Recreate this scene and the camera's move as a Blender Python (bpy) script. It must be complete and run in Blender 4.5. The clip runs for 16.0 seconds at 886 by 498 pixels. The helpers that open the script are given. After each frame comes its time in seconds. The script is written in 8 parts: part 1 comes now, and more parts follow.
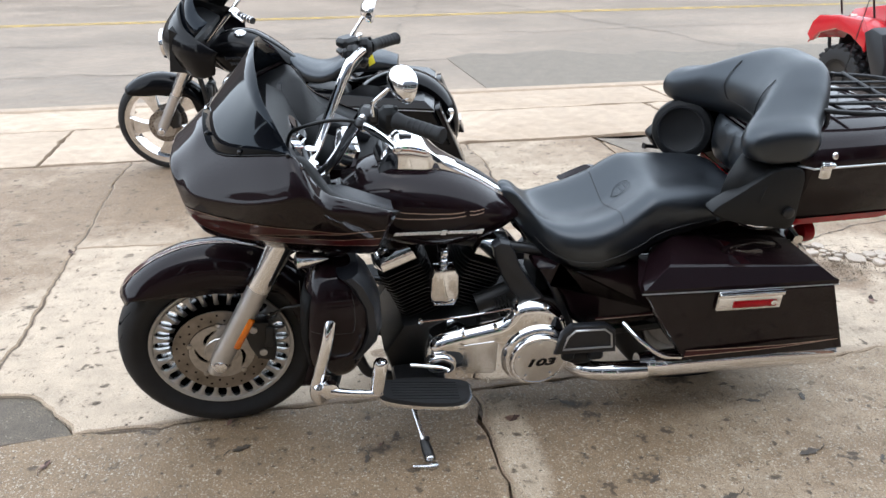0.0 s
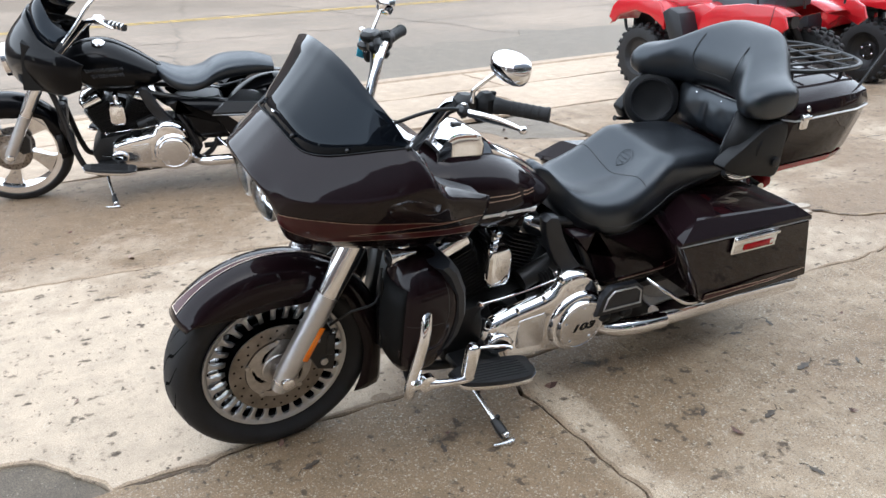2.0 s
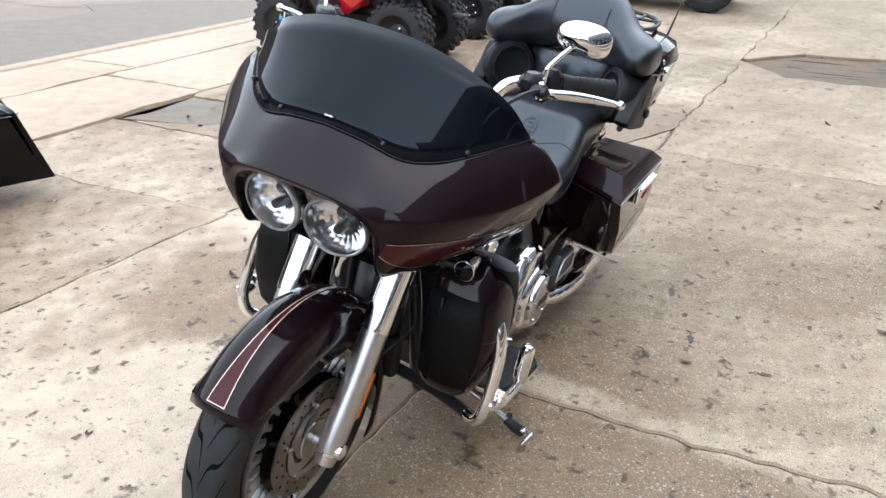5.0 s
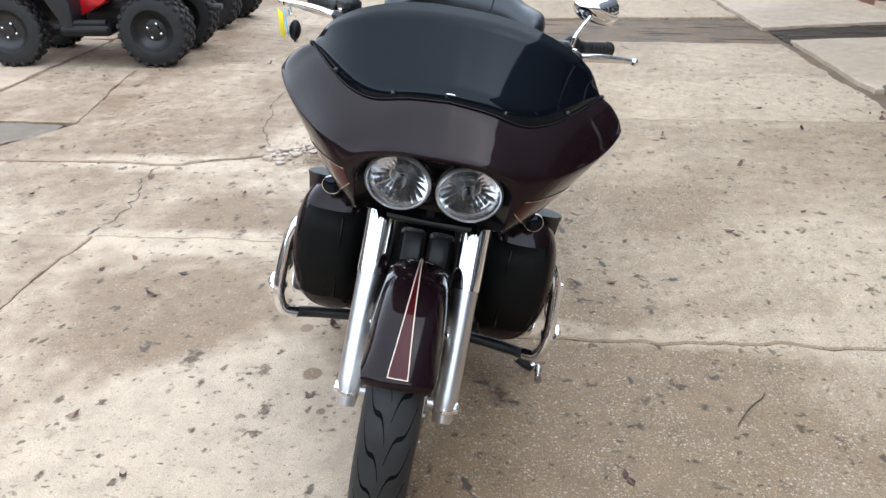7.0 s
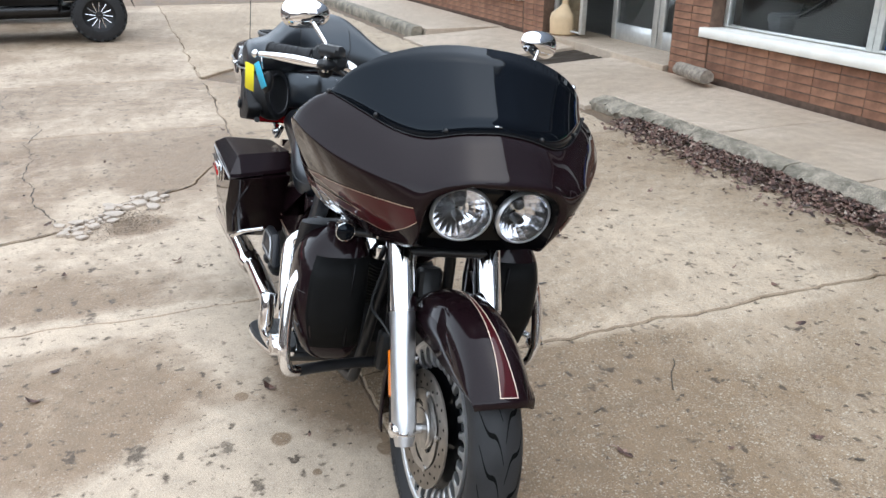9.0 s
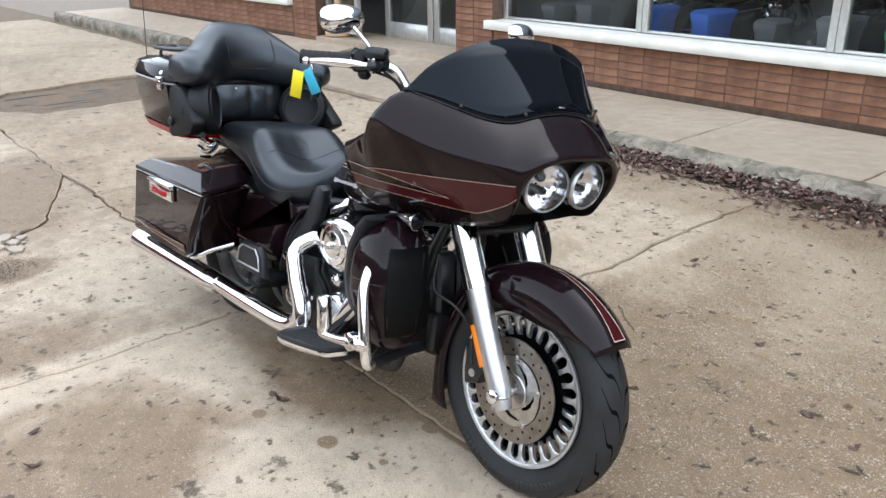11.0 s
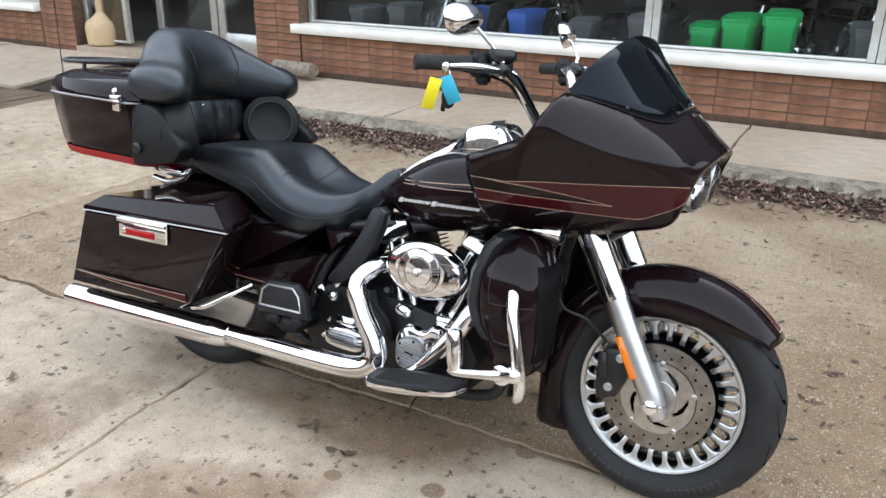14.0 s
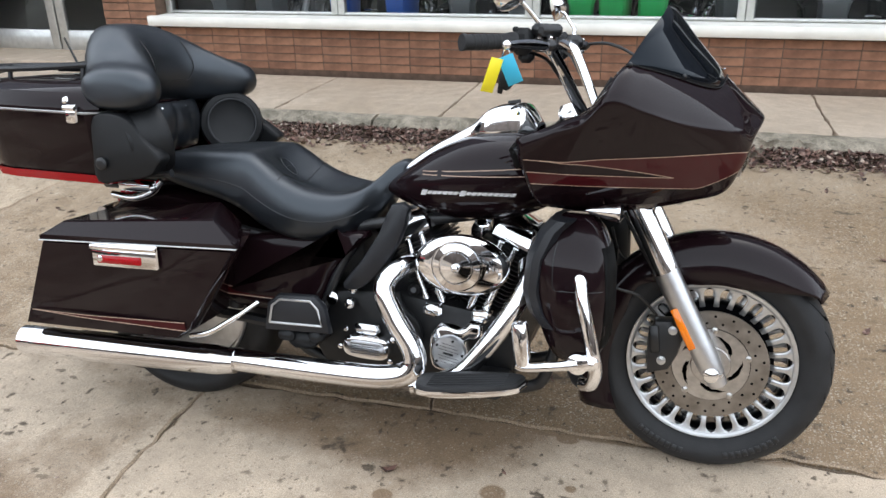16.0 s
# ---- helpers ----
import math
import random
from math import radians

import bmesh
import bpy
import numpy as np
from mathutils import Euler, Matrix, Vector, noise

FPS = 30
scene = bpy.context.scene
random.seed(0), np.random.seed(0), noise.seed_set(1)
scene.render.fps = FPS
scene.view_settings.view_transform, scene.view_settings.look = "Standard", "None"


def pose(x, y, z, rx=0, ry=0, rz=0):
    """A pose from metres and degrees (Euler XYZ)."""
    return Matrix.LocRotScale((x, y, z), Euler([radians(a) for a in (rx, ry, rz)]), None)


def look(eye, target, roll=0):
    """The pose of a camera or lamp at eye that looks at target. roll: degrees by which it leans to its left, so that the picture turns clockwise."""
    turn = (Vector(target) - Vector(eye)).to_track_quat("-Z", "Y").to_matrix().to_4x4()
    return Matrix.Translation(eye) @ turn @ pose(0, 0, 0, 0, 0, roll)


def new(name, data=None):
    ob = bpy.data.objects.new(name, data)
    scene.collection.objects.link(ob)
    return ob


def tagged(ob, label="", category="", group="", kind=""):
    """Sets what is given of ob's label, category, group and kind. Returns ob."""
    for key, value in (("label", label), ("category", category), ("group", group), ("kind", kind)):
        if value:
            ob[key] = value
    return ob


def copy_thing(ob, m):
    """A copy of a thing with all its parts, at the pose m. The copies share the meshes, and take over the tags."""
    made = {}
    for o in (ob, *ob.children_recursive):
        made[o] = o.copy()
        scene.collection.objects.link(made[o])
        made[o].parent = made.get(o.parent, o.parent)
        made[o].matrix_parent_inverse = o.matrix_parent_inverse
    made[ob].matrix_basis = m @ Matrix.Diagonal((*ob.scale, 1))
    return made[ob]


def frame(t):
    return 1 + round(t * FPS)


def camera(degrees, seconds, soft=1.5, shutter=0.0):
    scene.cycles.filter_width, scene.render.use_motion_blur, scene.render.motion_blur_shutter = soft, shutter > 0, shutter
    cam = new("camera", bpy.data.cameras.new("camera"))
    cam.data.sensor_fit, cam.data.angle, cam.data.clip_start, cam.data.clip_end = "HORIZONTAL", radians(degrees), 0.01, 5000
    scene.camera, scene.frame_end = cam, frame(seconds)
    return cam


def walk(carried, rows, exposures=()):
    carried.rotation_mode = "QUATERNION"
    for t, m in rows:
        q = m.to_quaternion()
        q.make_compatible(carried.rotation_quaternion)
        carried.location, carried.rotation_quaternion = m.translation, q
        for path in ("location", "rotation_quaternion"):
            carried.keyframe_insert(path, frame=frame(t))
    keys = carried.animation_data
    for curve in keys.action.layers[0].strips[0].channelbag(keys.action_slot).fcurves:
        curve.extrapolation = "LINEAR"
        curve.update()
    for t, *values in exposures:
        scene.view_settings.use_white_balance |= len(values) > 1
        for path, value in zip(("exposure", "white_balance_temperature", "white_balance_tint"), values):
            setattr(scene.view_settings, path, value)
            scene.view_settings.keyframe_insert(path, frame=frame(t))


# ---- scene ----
cam = camera(57.6, 16.0, soft=1.5)
PATH = [
    (0, (0.098, 0.081, 1.508), (0.008, 1.938, 0.773), -0.5),
    (0.5, (-0.124, 0.041, 1.497), (-0.079, 1.893, 0.743), -1.4),
    (1, (-0.346, 0.015, 1.493), (-0.168, 1.854, 0.729), -0.7),
    (1.5, (-0.564, 0.078, 1.495), (-0.227, 1.895, 0.73), -1.0),
    (2, (-0.768, 0.124, 1.498), (-0.284, 1.916, 0.752), -1.5),
    (2.5, (-0.986, 0.168, 1.507), (-0.368, 1.924, 0.776), -1.6),
    (3, (-1.137, 0.341, 1.483), (-0.375, 2.038, 0.749), -0.2),
    (3.5, (-1.265, 0.497, 1.497), (-0.339, 2.111, 0.762), 1.1),
    (4, (-1.429, 0.651, 1.5), (-0.314, 2.126, 0.738), 1.0),
    (4.5, (-1.564, 0.813, 1.486), (-0.293, 2.135, 0.687), 1.3),
    (4.7, (-1.609, 0.902, 1.481), (-0.288, 2.168, 0.674), 1.1),
    (6.8, (-2.224, 1.653, 1.514), (-0.532, 2.279, 0.651), -0.3),
    (7, (-2.28, 1.729, 1.505), (-0.552, 2.265, 0.652), 0.0),
    (7.5, (-2.415, 1.937, 1.509), (-0.628, 2.257, 0.669), -0.1),
    (8, (-2.433, 2.169, 1.484), (-0.615, 2.318, 0.664), -0.1),
    (8.5, (-2.432, 2.363, 1.51), (-0.59, 2.34, 0.731), -0.2),
    (8.7, (-2.438, 2.452, 1.506), (-0.595, 2.33, 0.739), 0.1),
    (10.8, (-2.362, 3.38, 1.513), (-0.674, 2.606, 0.769), -0.3),
    (11, (-2.349, 3.451, 1.513), (-0.701, 2.599, 0.766), -0.7),
    (11.5, (-2.239, 3.596, 1.499), (-0.674, 2.602, 0.749), -1.0),
    (12, (-2.085, 3.732, 1.502), (-0.577, 2.664, 0.737), -0.7),
    (12.5, (-1.963, 3.852, 1.494), (-0.558, 2.653, 0.729), 0.1),
    (13, (-1.859, 4.042, 1.493), (-0.559, 2.722, 0.739), 0.9),
    (13.5, (-1.725, 4.123, 1.481), (-0.462, 2.77, 0.724), 1.0),
    (14, (-1.549, 4.174, 1.483), (-0.305, 2.794, 0.743), 0.5),
    (14.5, (-1.399, 4.238, 1.472), (-0.24, 2.776, 0.75), 0.6),
    (15, (-1.267, 4.32, 1.467), (-0.25, 2.78, 0.697), -0.4),
    (15.5, (-1.158, 4.369, 1.459), (-0.198, 2.805, 0.664), -0.4),
    (16, (-1.053, 4.37, 1.465), (-0.129, 2.779, 0.681), -1.3),
]
TURN = pose(0, 0, 0, 0, 0, -13.5)  # the street runs along x
walk(cam, [(t, TURN @ look(eye, target, roll)) for t, eye, target, roll in PATH], (
    (0.0, 1.55, 6500, 10), (2.5, 1.57, 6500, 10), (3.5, 1.6, 6500, 10), (4.5, 1.68, 6500, 10), (7.0, 1.52, 6500, 10), (8.5, 1.48, 6500, 10),
    (11.0, 1.44, 6500, 10), (13.0, 1.45, 6520, 10), (15.0, 1.37, 6720, 10.5), (16.0, 1.36, 6800, 11)
))

# ---- light ----
world = bpy.data.worlds.new("overcast")
scene.world = world
world.use_nodes = True
wn = world.node_tree
sky = wn.nodes.new("ShaderNodeTexSky")
sky.sky_type = "NISHITA"
sky.sun_disc = False
sky.sun_elevation = radians(62)
sky.sun_rotation = radians(200)
sky.air_density, sky.dust_density, sky.ozone_density = 1.0, 0.6, 1.0
grey = wn.nodes.new("ShaderNodeHueSaturation")
grey.inputs["Saturation"].default_value = 0.43
wn.links.new(sky.outputs[0], grey.inputs["Color"])
wn.links.new(grey.outputs[0], wn.nodes["Background"].inputs["Color"])
wn.nodes["Background"].inputs["Strength"].default_value = 0.15
sun = new("sun", bpy.data.lights.new("sun", "SUN"))
sun.data.energy, sun.data.angle, sun.data.color = 1.5, radians(168), (0.80, 0.92, 1.0)
sun.matrix_world = look((1, 7, 20), (0, 0, 0))


# ---- materials ----
def material(name, colour, rough=0.5, metal=0.0, coat=0.0, vary=0.0, scale=8.0, bump=0.0, bump_scale=60.0, rough_vary=0.0, spec=0.5, gloss=1.35):
    m = bpy.data.materials.new(name)
    m.use_nodes = True
    nt = m.node_tree
    b = nt.nodes["Principled BSDF"]
    b.inputs["Base Color"].default_value = (*colour, 1)
    b.inputs["Roughness"].default_value = rough
    b.inputs["Metallic"].default_value = metal
    b.inputs["Coat Weight"].default_value = coat
    b.inputs["Coat Roughness"].default_value = 0.03
    b.inputs["Coat IOR"].default_value = gloss
    b.inputs["Specular IOR Level"].default_value = spec
    co = nt.nodes.new("ShaderNodeTexCoord")
    if vary:
        n = nt.nodes.new("ShaderNodeTexNoise")
        n.inputs["Scale"].default_value, n.inputs["Detail"].default_value = scale, 6
        nt.links.new(co.outputs["Object"], n.inputs["Vector"])
        r = nt.nodes.new("ShaderNodeMapRange")
        r.inputs[1].default_value, r.inputs[2].default_value = 0.3, 0.7
        r.inputs[3].default_value, r.inputs[4].default_value = 1 - vary, 1 + vary
        nt.links.new(n.outputs[0], r.inputs[0])
        mul = nt.nodes.new("ShaderNodeMix")
        mul.data_type, mul.blend_type = "RGBA", "MULTIPLY"
        mul.inputs[0].default_value = 1
        mul.inputs[6].default_value = (*colour, 1)
        nt.links.new(r.outputs[0], mul.inputs[7])
        nt.links.new(mul.outputs[2], b.inputs["Base Color"])
        if rough_vary:
            q = nt.nodes.new("ShaderNodeMapRange")
            q.inputs[1].default_value, q.inputs[2].default_value = 0.3, 0.7
            q.inputs[3].default_value, q.inputs[4].default_value = max(0.02, rough - rough_vary), rough + rough_vary
            nt.links.new(n.outputs[0], q.inputs[0])
            nt.links.new(q.outputs[0], b.inputs["Roughness"])
    if bump:
        n2 = nt.nodes.new("ShaderNodeTexNoise")
        n2.inputs["Scale"].default_value, n2.inputs["Detail"].default_value = bump_scale, 5
        nt.links.new(co.outputs["Object"], n2.inputs["Vector"])
        bp = nt.nodes.new("ShaderNodeBump")
        bp.inputs["Strength"].default_value, bp.inputs["Distance"].default_value = bump, 0.004
        nt.links.new(n2.outputs[0], bp.inputs["Height"])
        nt.links.new(bp.outputs[0], b.inputs["Normal"])
    return m


PAINT = material("black cherry pearl", (0.0085, 0.0034, 0.0046), 0.5, 0.0, 1.0, 0.25, 400, spec=0.03, gloss=1.31)
RED_BAND = material("deep red paint", (0.048, 0.004, 0.006), 0.35, 0.0, 0.9, spec=0.05)
GOLD = material("gold pinstripe", (0.5, 0.34, 0.26), 0.35, 0.0, 0.6)
WHITE_LINE = material("cream pinstripe", (0.8, 0.62, 0.5), 0.35, 0.0, 0.6)
BLACK = material("gloss black paint", (0.003, 0.003, 0.0036), 0.3, 0.0, 0.9, spec=0.03, gloss=1.26)
SATIN = material("satin black metal", (0.012, 0.012, 0.013), 0.38, 0.0, 0.0, 0.2, 30)
PLASTIC = material("black textured plastic", (0.007, 0.0074, 0.0082), 0.5, 0.0, 0.0, 0.15, 20, 0.15, 500, spec=0.3)
GREY_PLASTIC = material("dark grey plastic", (0.012, 0.013, 0.016), 0.4, 0.0, 0.0, 0.15, 20, 0.12, 500, spec=0.45)
VINYL = material("black seat vinyl", (0.0055, 0.0065, 0.0085), 0.36, 0.0, 0.0, 0.25, 12, 0.11, 420, 0.07, 0.85)
RUBBER = material("tyre rubber", (0.021, 0.021, 0.022), 0.56, 0.0, 0.0, 0.25, 18, 0.15, 220, 0.08, 0.28)
# shade of grooves and holes put into a flat dark colour
RECESS_SHADE = material("recess shade black", (0.007, 0.007, 0.007), 0.9, spec=0.0)
CHROME = material("chrome", (0.86, 0.86, 0.87), 0.05, 1.0, 0.0, 0.04, 30)
DULL = material("brushed aluminium", (0.66, 0.66, 0.67), 0.26, 1.0, 0.0, 0.04, 40)
FORK = material("satin silver fork finish", (0.62, 0.62, 0.63), 0.34, 1.0, 0.0, 0.04, 40)
CAST = material("silver painted alloy", (0.55, 0.55, 0.55), 0.32, 0.8, 0.2, 0.1, 40)
STEEL = material("brake disc steel", (0.27, 0.24, 0.21), 0.4, 0.95, 0.0, 0.3, 25, 0.1, 200, 0.1)
ENGINE = material("black wrinkle engine finish", (0.008, 0.008, 0.0085), 0.42, 0.0, 0.0, 0.3, 40, 0.25, 300, spec=0.4)
DISC_ARM = material("machined disc carrier", (0.5, 0.48, 0.46), 0.3, 1.0, 0.0, 0.15, 60)
SCREEN = material("dark tinted acrylic", (0.003, 0.004, 0.006), 0.05, 0.0, 0.0, spec=0.21)
# the sky's blue is put into the reflection tint of screen and seat
for tinted, tone in ((SCREEN, (0.78, 0.89, 1.0)), (VINYL, (0.84, 0.92, 1.0))):
    tinted.node_tree.nodes["Principled BSDF"].inputs["Specular Tint"].default_value = (*tone, 1)
AMBER = material("amber reflector", (0.9, 0.22, 0.01), 0.15, 0.0, 0.6)
RED_LENS = material("red lens", (0.36, 0.006, 0.010), 0.18, 0.0, 0.25, spec=0.2)
VENT = material("dark vent plastic", (0.004, 0.004, 0.004), 0.6, 0.0, 0.0, 0.2, 30, spec=0.12)
MIRROR = material("mirror glass", (0.75, 0.77, 0.79), 0.01, 1.0)
REFLECTOR = material("headlight reflector", (0.9, 0.9, 0.92), 0.14, 1.0)
YELLOW = material("yellow tag card", (0.85, 0.72, 0.02), 0.5)
BLUE_TAG = material("blue tag card", (0.03, 0.42, 0.62), 0.5)
CABLE = material("black cable", (0.012, 0.012, 0.012), 0.4)
RED_PLASTIC = material("red moulded plastic", (0.5, 0.009, 0.016), 0.25, 0.0, 0.5, 0.08, 6)
DECAL = material("silver script badge", (0.8, 0.8, 0.82), 0.3, 0.6)


def glass(name, tint):
    """A thin clear sheet: it lets light through and mirrors more at a glancing angle."""
    m = bpy.data.materials.new(name)
    m.use_nodes = True
    nt = m.node_tree
    nt.nodes.remove(nt.nodes["Principled BSDF"])
    clear, shine, mixer, fres = (nt.nodes.new(k) for k in ("ShaderNodeBsdfTransparent", "ShaderNodeBsdfGlossy", "ShaderNodeMixShader", "ShaderNodeFresnel"))
    clear.inputs[0].default_value = (*tint, 1)
    shine.inputs["Roughness"].default_value = 0.01
    fres.inputs["IOR"].default_value = 1.34
    nt.links.new(fres.outputs[0], mixer.inputs[0])
    nt.links.new(clear.outputs[0], mixer.inputs[1])
    nt.links.new(shine.outputs[0], mixer.inputs[2])
    nt.links.new(mixer.outputs[0], nt.nodes["Material Output"].inputs[0])
    return m


LENS = glass("clear lens", (0.95, 0.96, 0.97))


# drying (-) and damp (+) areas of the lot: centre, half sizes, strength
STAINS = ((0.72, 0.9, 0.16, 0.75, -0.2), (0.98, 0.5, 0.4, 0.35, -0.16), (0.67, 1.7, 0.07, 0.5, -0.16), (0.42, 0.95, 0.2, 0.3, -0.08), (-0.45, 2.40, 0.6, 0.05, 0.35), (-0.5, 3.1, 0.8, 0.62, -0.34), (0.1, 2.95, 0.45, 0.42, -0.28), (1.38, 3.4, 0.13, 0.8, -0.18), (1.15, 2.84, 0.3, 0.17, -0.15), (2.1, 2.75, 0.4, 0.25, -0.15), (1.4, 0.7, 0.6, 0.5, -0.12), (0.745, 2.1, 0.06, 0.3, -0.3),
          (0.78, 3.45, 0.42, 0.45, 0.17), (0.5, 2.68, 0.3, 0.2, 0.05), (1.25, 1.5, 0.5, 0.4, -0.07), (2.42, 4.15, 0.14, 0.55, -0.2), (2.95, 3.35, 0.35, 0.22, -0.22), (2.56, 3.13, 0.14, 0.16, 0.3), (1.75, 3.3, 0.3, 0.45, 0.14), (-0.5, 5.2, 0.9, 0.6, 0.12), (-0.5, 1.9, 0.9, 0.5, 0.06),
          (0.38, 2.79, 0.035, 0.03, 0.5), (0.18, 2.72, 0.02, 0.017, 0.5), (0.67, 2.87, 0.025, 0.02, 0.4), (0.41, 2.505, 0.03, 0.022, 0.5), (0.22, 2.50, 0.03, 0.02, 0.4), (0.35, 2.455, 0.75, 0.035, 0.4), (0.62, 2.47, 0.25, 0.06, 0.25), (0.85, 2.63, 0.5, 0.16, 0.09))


def ground_material(name, dry, damp, spot, base_mix=0.5, patch=0.55, speckle=0.35, spots=True, pebble=0.55, edge=(0.74, 0.985), grit=0.0):
    """Worn mineral ground: dry and damp patches, aggregate grain, dark drop-shaped stains, fine relief."""
    dry, damp, spot = (tuple(0.9 * q * k for q, k in zip(c, (1.03, 1.0, 0.995))) for c in (dry, damp, spot))
    m = bpy.data.materials.new(name)
    m.use_nodes = True
    nt = m.node_tree
    b = nt.nodes["Principled BSDF"]
    geo = nt.nodes.new("ShaderNodeNewGeometry")
    info = nt.nodes.new("ShaderNodeObjectInfo")

    def noise_at(scale, detail=5, rough=0.55, w=None):
        n = nt.nodes.new("ShaderNodeTexNoise")
        n.inputs["Scale"].default_value, n.inputs["Detail"].default_value = scale, detail
        n.inputs["Roughness"].default_value = rough
        nt.links.new(geo.outputs["Position"], n.inputs["Vector"])
        return n.outputs[0]

    def remap(sock, a, c, d, e):
        r = nt.nodes.new("ShaderNodeMapRange")
        for k, v in enumerate((a, c, d, e)):
            r.inputs[k + 1].default_value = v
        nt.links.new(sock, r.inputs[0])
        return r.outputs[0]

    def maths(op, x, y):
        k = nt.nodes.new("ShaderNodeMath")
        k.operation = op
        for j, s in enumerate((x, y)):
            if isinstance(s, (int, float)):
                k.inputs[j].default_value = s
            else:
                nt.links.new(s, k.inputs[j])
        return k.outputs[0]

    def mix(f, x, y, how="MIX"):
        k = nt.nodes.new("ShaderNodeMix")
        k.data_type, k.blend_type = "RGBA", how
        for j, s in ((0, f), (6, x), (7, y)):
            if isinstance(s, tuple):
                k.inputs[j].default_value = (*s, 1)
            elif isinstance(s, (int, float)):
                k.inputs[j].default_value = s
            else:
                nt.links.new(s, k.inputs[j])
        return k.outputs[2]

    sep = nt.nodes.new("ShaderNodeSeparateColor")
    nt.links.new(info.outputs["Color"], sep.inputs[0])
    big = noise_at(patch, 6, 0.6)
    mid = noise_at(patch * 3.1, 6, 0.6)
    wet = maths("ADD", maths("MULTIPLY", big, 0.85), maths("ADD", maths("MULTIPLY", mid, 0.35), 0.25))
    wet = maths("ADD", wet, remap(noise_at(patch * 16, 6, 0.68), 0.3, 0.7, -0.06, 0.06))
    wet = maths("ADD", wet, sep.outputs[0])
    place = nt.nodes.new("ShaderNodeSeparateXYZ")
    nt.links.new(geo.outputs["Position"], place.inputs[0])
    if spots:  # the strip nearer the shop has dried
        wet = maths("ADD", wet, remap(place.outputs[1], 0.3, 1.8, -0.13, 0.0))
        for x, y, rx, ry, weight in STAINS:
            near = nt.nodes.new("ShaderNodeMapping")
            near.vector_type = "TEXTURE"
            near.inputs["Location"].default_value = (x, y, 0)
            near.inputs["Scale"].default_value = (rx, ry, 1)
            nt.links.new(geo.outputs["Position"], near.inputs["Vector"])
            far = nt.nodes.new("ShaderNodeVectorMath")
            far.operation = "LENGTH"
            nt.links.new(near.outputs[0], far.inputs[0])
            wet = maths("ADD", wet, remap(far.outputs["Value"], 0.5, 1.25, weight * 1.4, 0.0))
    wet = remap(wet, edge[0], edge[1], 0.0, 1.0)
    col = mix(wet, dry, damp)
    grain = noise_at(230, 4, 0.8)
    col = mix(1.0, col, remap(grain, 0.32, 0.68, 1 - speckle, 1 + speckle), "MULTIPLY")
    stone = nt.nodes.new("ShaderNodeTexVoronoi")
    stone.inputs["Scale"].default_value = 120
    nt.links.new(geo.outputs["Position"], stone.inputs["Vector"])
    tone = nt.nodes.new("ShaderNodeSeparateColor")
    nt.links.new(stone.outputs["Color"], tone.inputs[0])
    chip = maths("MULTIPLY", remap(stone.outputs["Distance"], 0.25, 0.42, 1.0, 0.0), maths("MULTIPLY", remap(tone.outputs[0], 0.7, 0.8, 0.0, 1.0), remap(noise_at(17, 4, 0.6), 0.42, 0.6, 0.15, 1.0)))
    col = mix(maths("MULTIPLY", chip, pebble), col, mix(remap(tone.outputs[1], 0.45, 0.55, 0.0, 1.0), (0.06, 0.052, 0.044), (0.5, 0.45, 0.38)))
    if grit:
        for scale, low, light, dark in ((95, 0.55, (0.62, 0.56, 0.46), (0.09, 0.07, 0.05)), (210, 0.45, (0.7, 0.64, 0.54), (0.07, 0.055, 0.04))):
            grain_at = nt.nodes.new("ShaderNodeTexVoronoi")
            grain_at.inputs["Scale"].default_value = scale
            nt.links.new(geo.outputs["Position"], grain_at.inputs["Vector"])
            hue = nt.nodes.new("ShaderNodeSeparateColor")
            nt.links.new(grain_at.outputs["Color"], hue.inputs[0])
            near = remap(grain_at.outputs["Distance"], 0.3, 0.5, 1.0, 0.0)
            pick = maths("MULTIPLY", remap(hue.outputs[0], low, low + 0.3, 0.0, 1.0), remap(noise_at(5, 4, 0.6), 0.35, 0.6, 0.35, 1.0))
            col = mix(maths("MULTIPLY", maths("MULTIPLY", near, pick), grit), col, mix(remap(hue.outputs[1], 0.4, 0.5, 0.0, 1.0), dark, light))
            chip = maths("MAXIMUM", chip, maths("MULTIPLY", near, pick))
    blot = noise_at(9, 5, 0.65)
    col = mix(1.0, col, remap(blot, 0.3, 0.7, 0.84, 1.12), "MULTIPLY")
    if spots:
        for sc, lim, soft, keep in ((2.6, 0.055, 0.05, 0.3), (4.7, 0.075, 0.055, 0.32), (7.6, 0.095, 0.055, 0.34), (12.5, 0.12, 0.07, 0.4), (21.0, 0.14, 0.08, 0.56), (38.0, 0.15, 0.1, 0.62)):
            mp = nt.nodes.new("ShaderNodeMapping")
            mp.inputs["Scale"].default_value = (0.7, 1.3, 1) if sc < 5 or 10 < sc < 15 else (1.2, 0.8, 1)
            nt.links.new(geo.outputs["Position"], mp.inputs["Vector"])
            warp = nt.nodes.new("ShaderNodeMix")
            warp.data_type, warp.blend_type = "RGBA", "ADD"
            warp.inputs[0].default_value = 0.13 if sc < 5 else 0.09 if sc < 10 else 0.045
            nz = nt.nodes.new("ShaderNodeTexNoise")
            nz.inputs["Scale"].default_value, nz.inputs["Detail"].default_value = 38, 5
            nt.links.new(geo.outputs["Position"], nz.inputs["Vector"])
            nt.links.new(mp.outputs[0], warp.inputs[6])
            nt.links.new(nz.outputs["Color"], warp.inputs[7])
            v = nt.nodes.new("ShaderNodeTexVoronoi")
            v.inputs["Scale"].default_value = sc
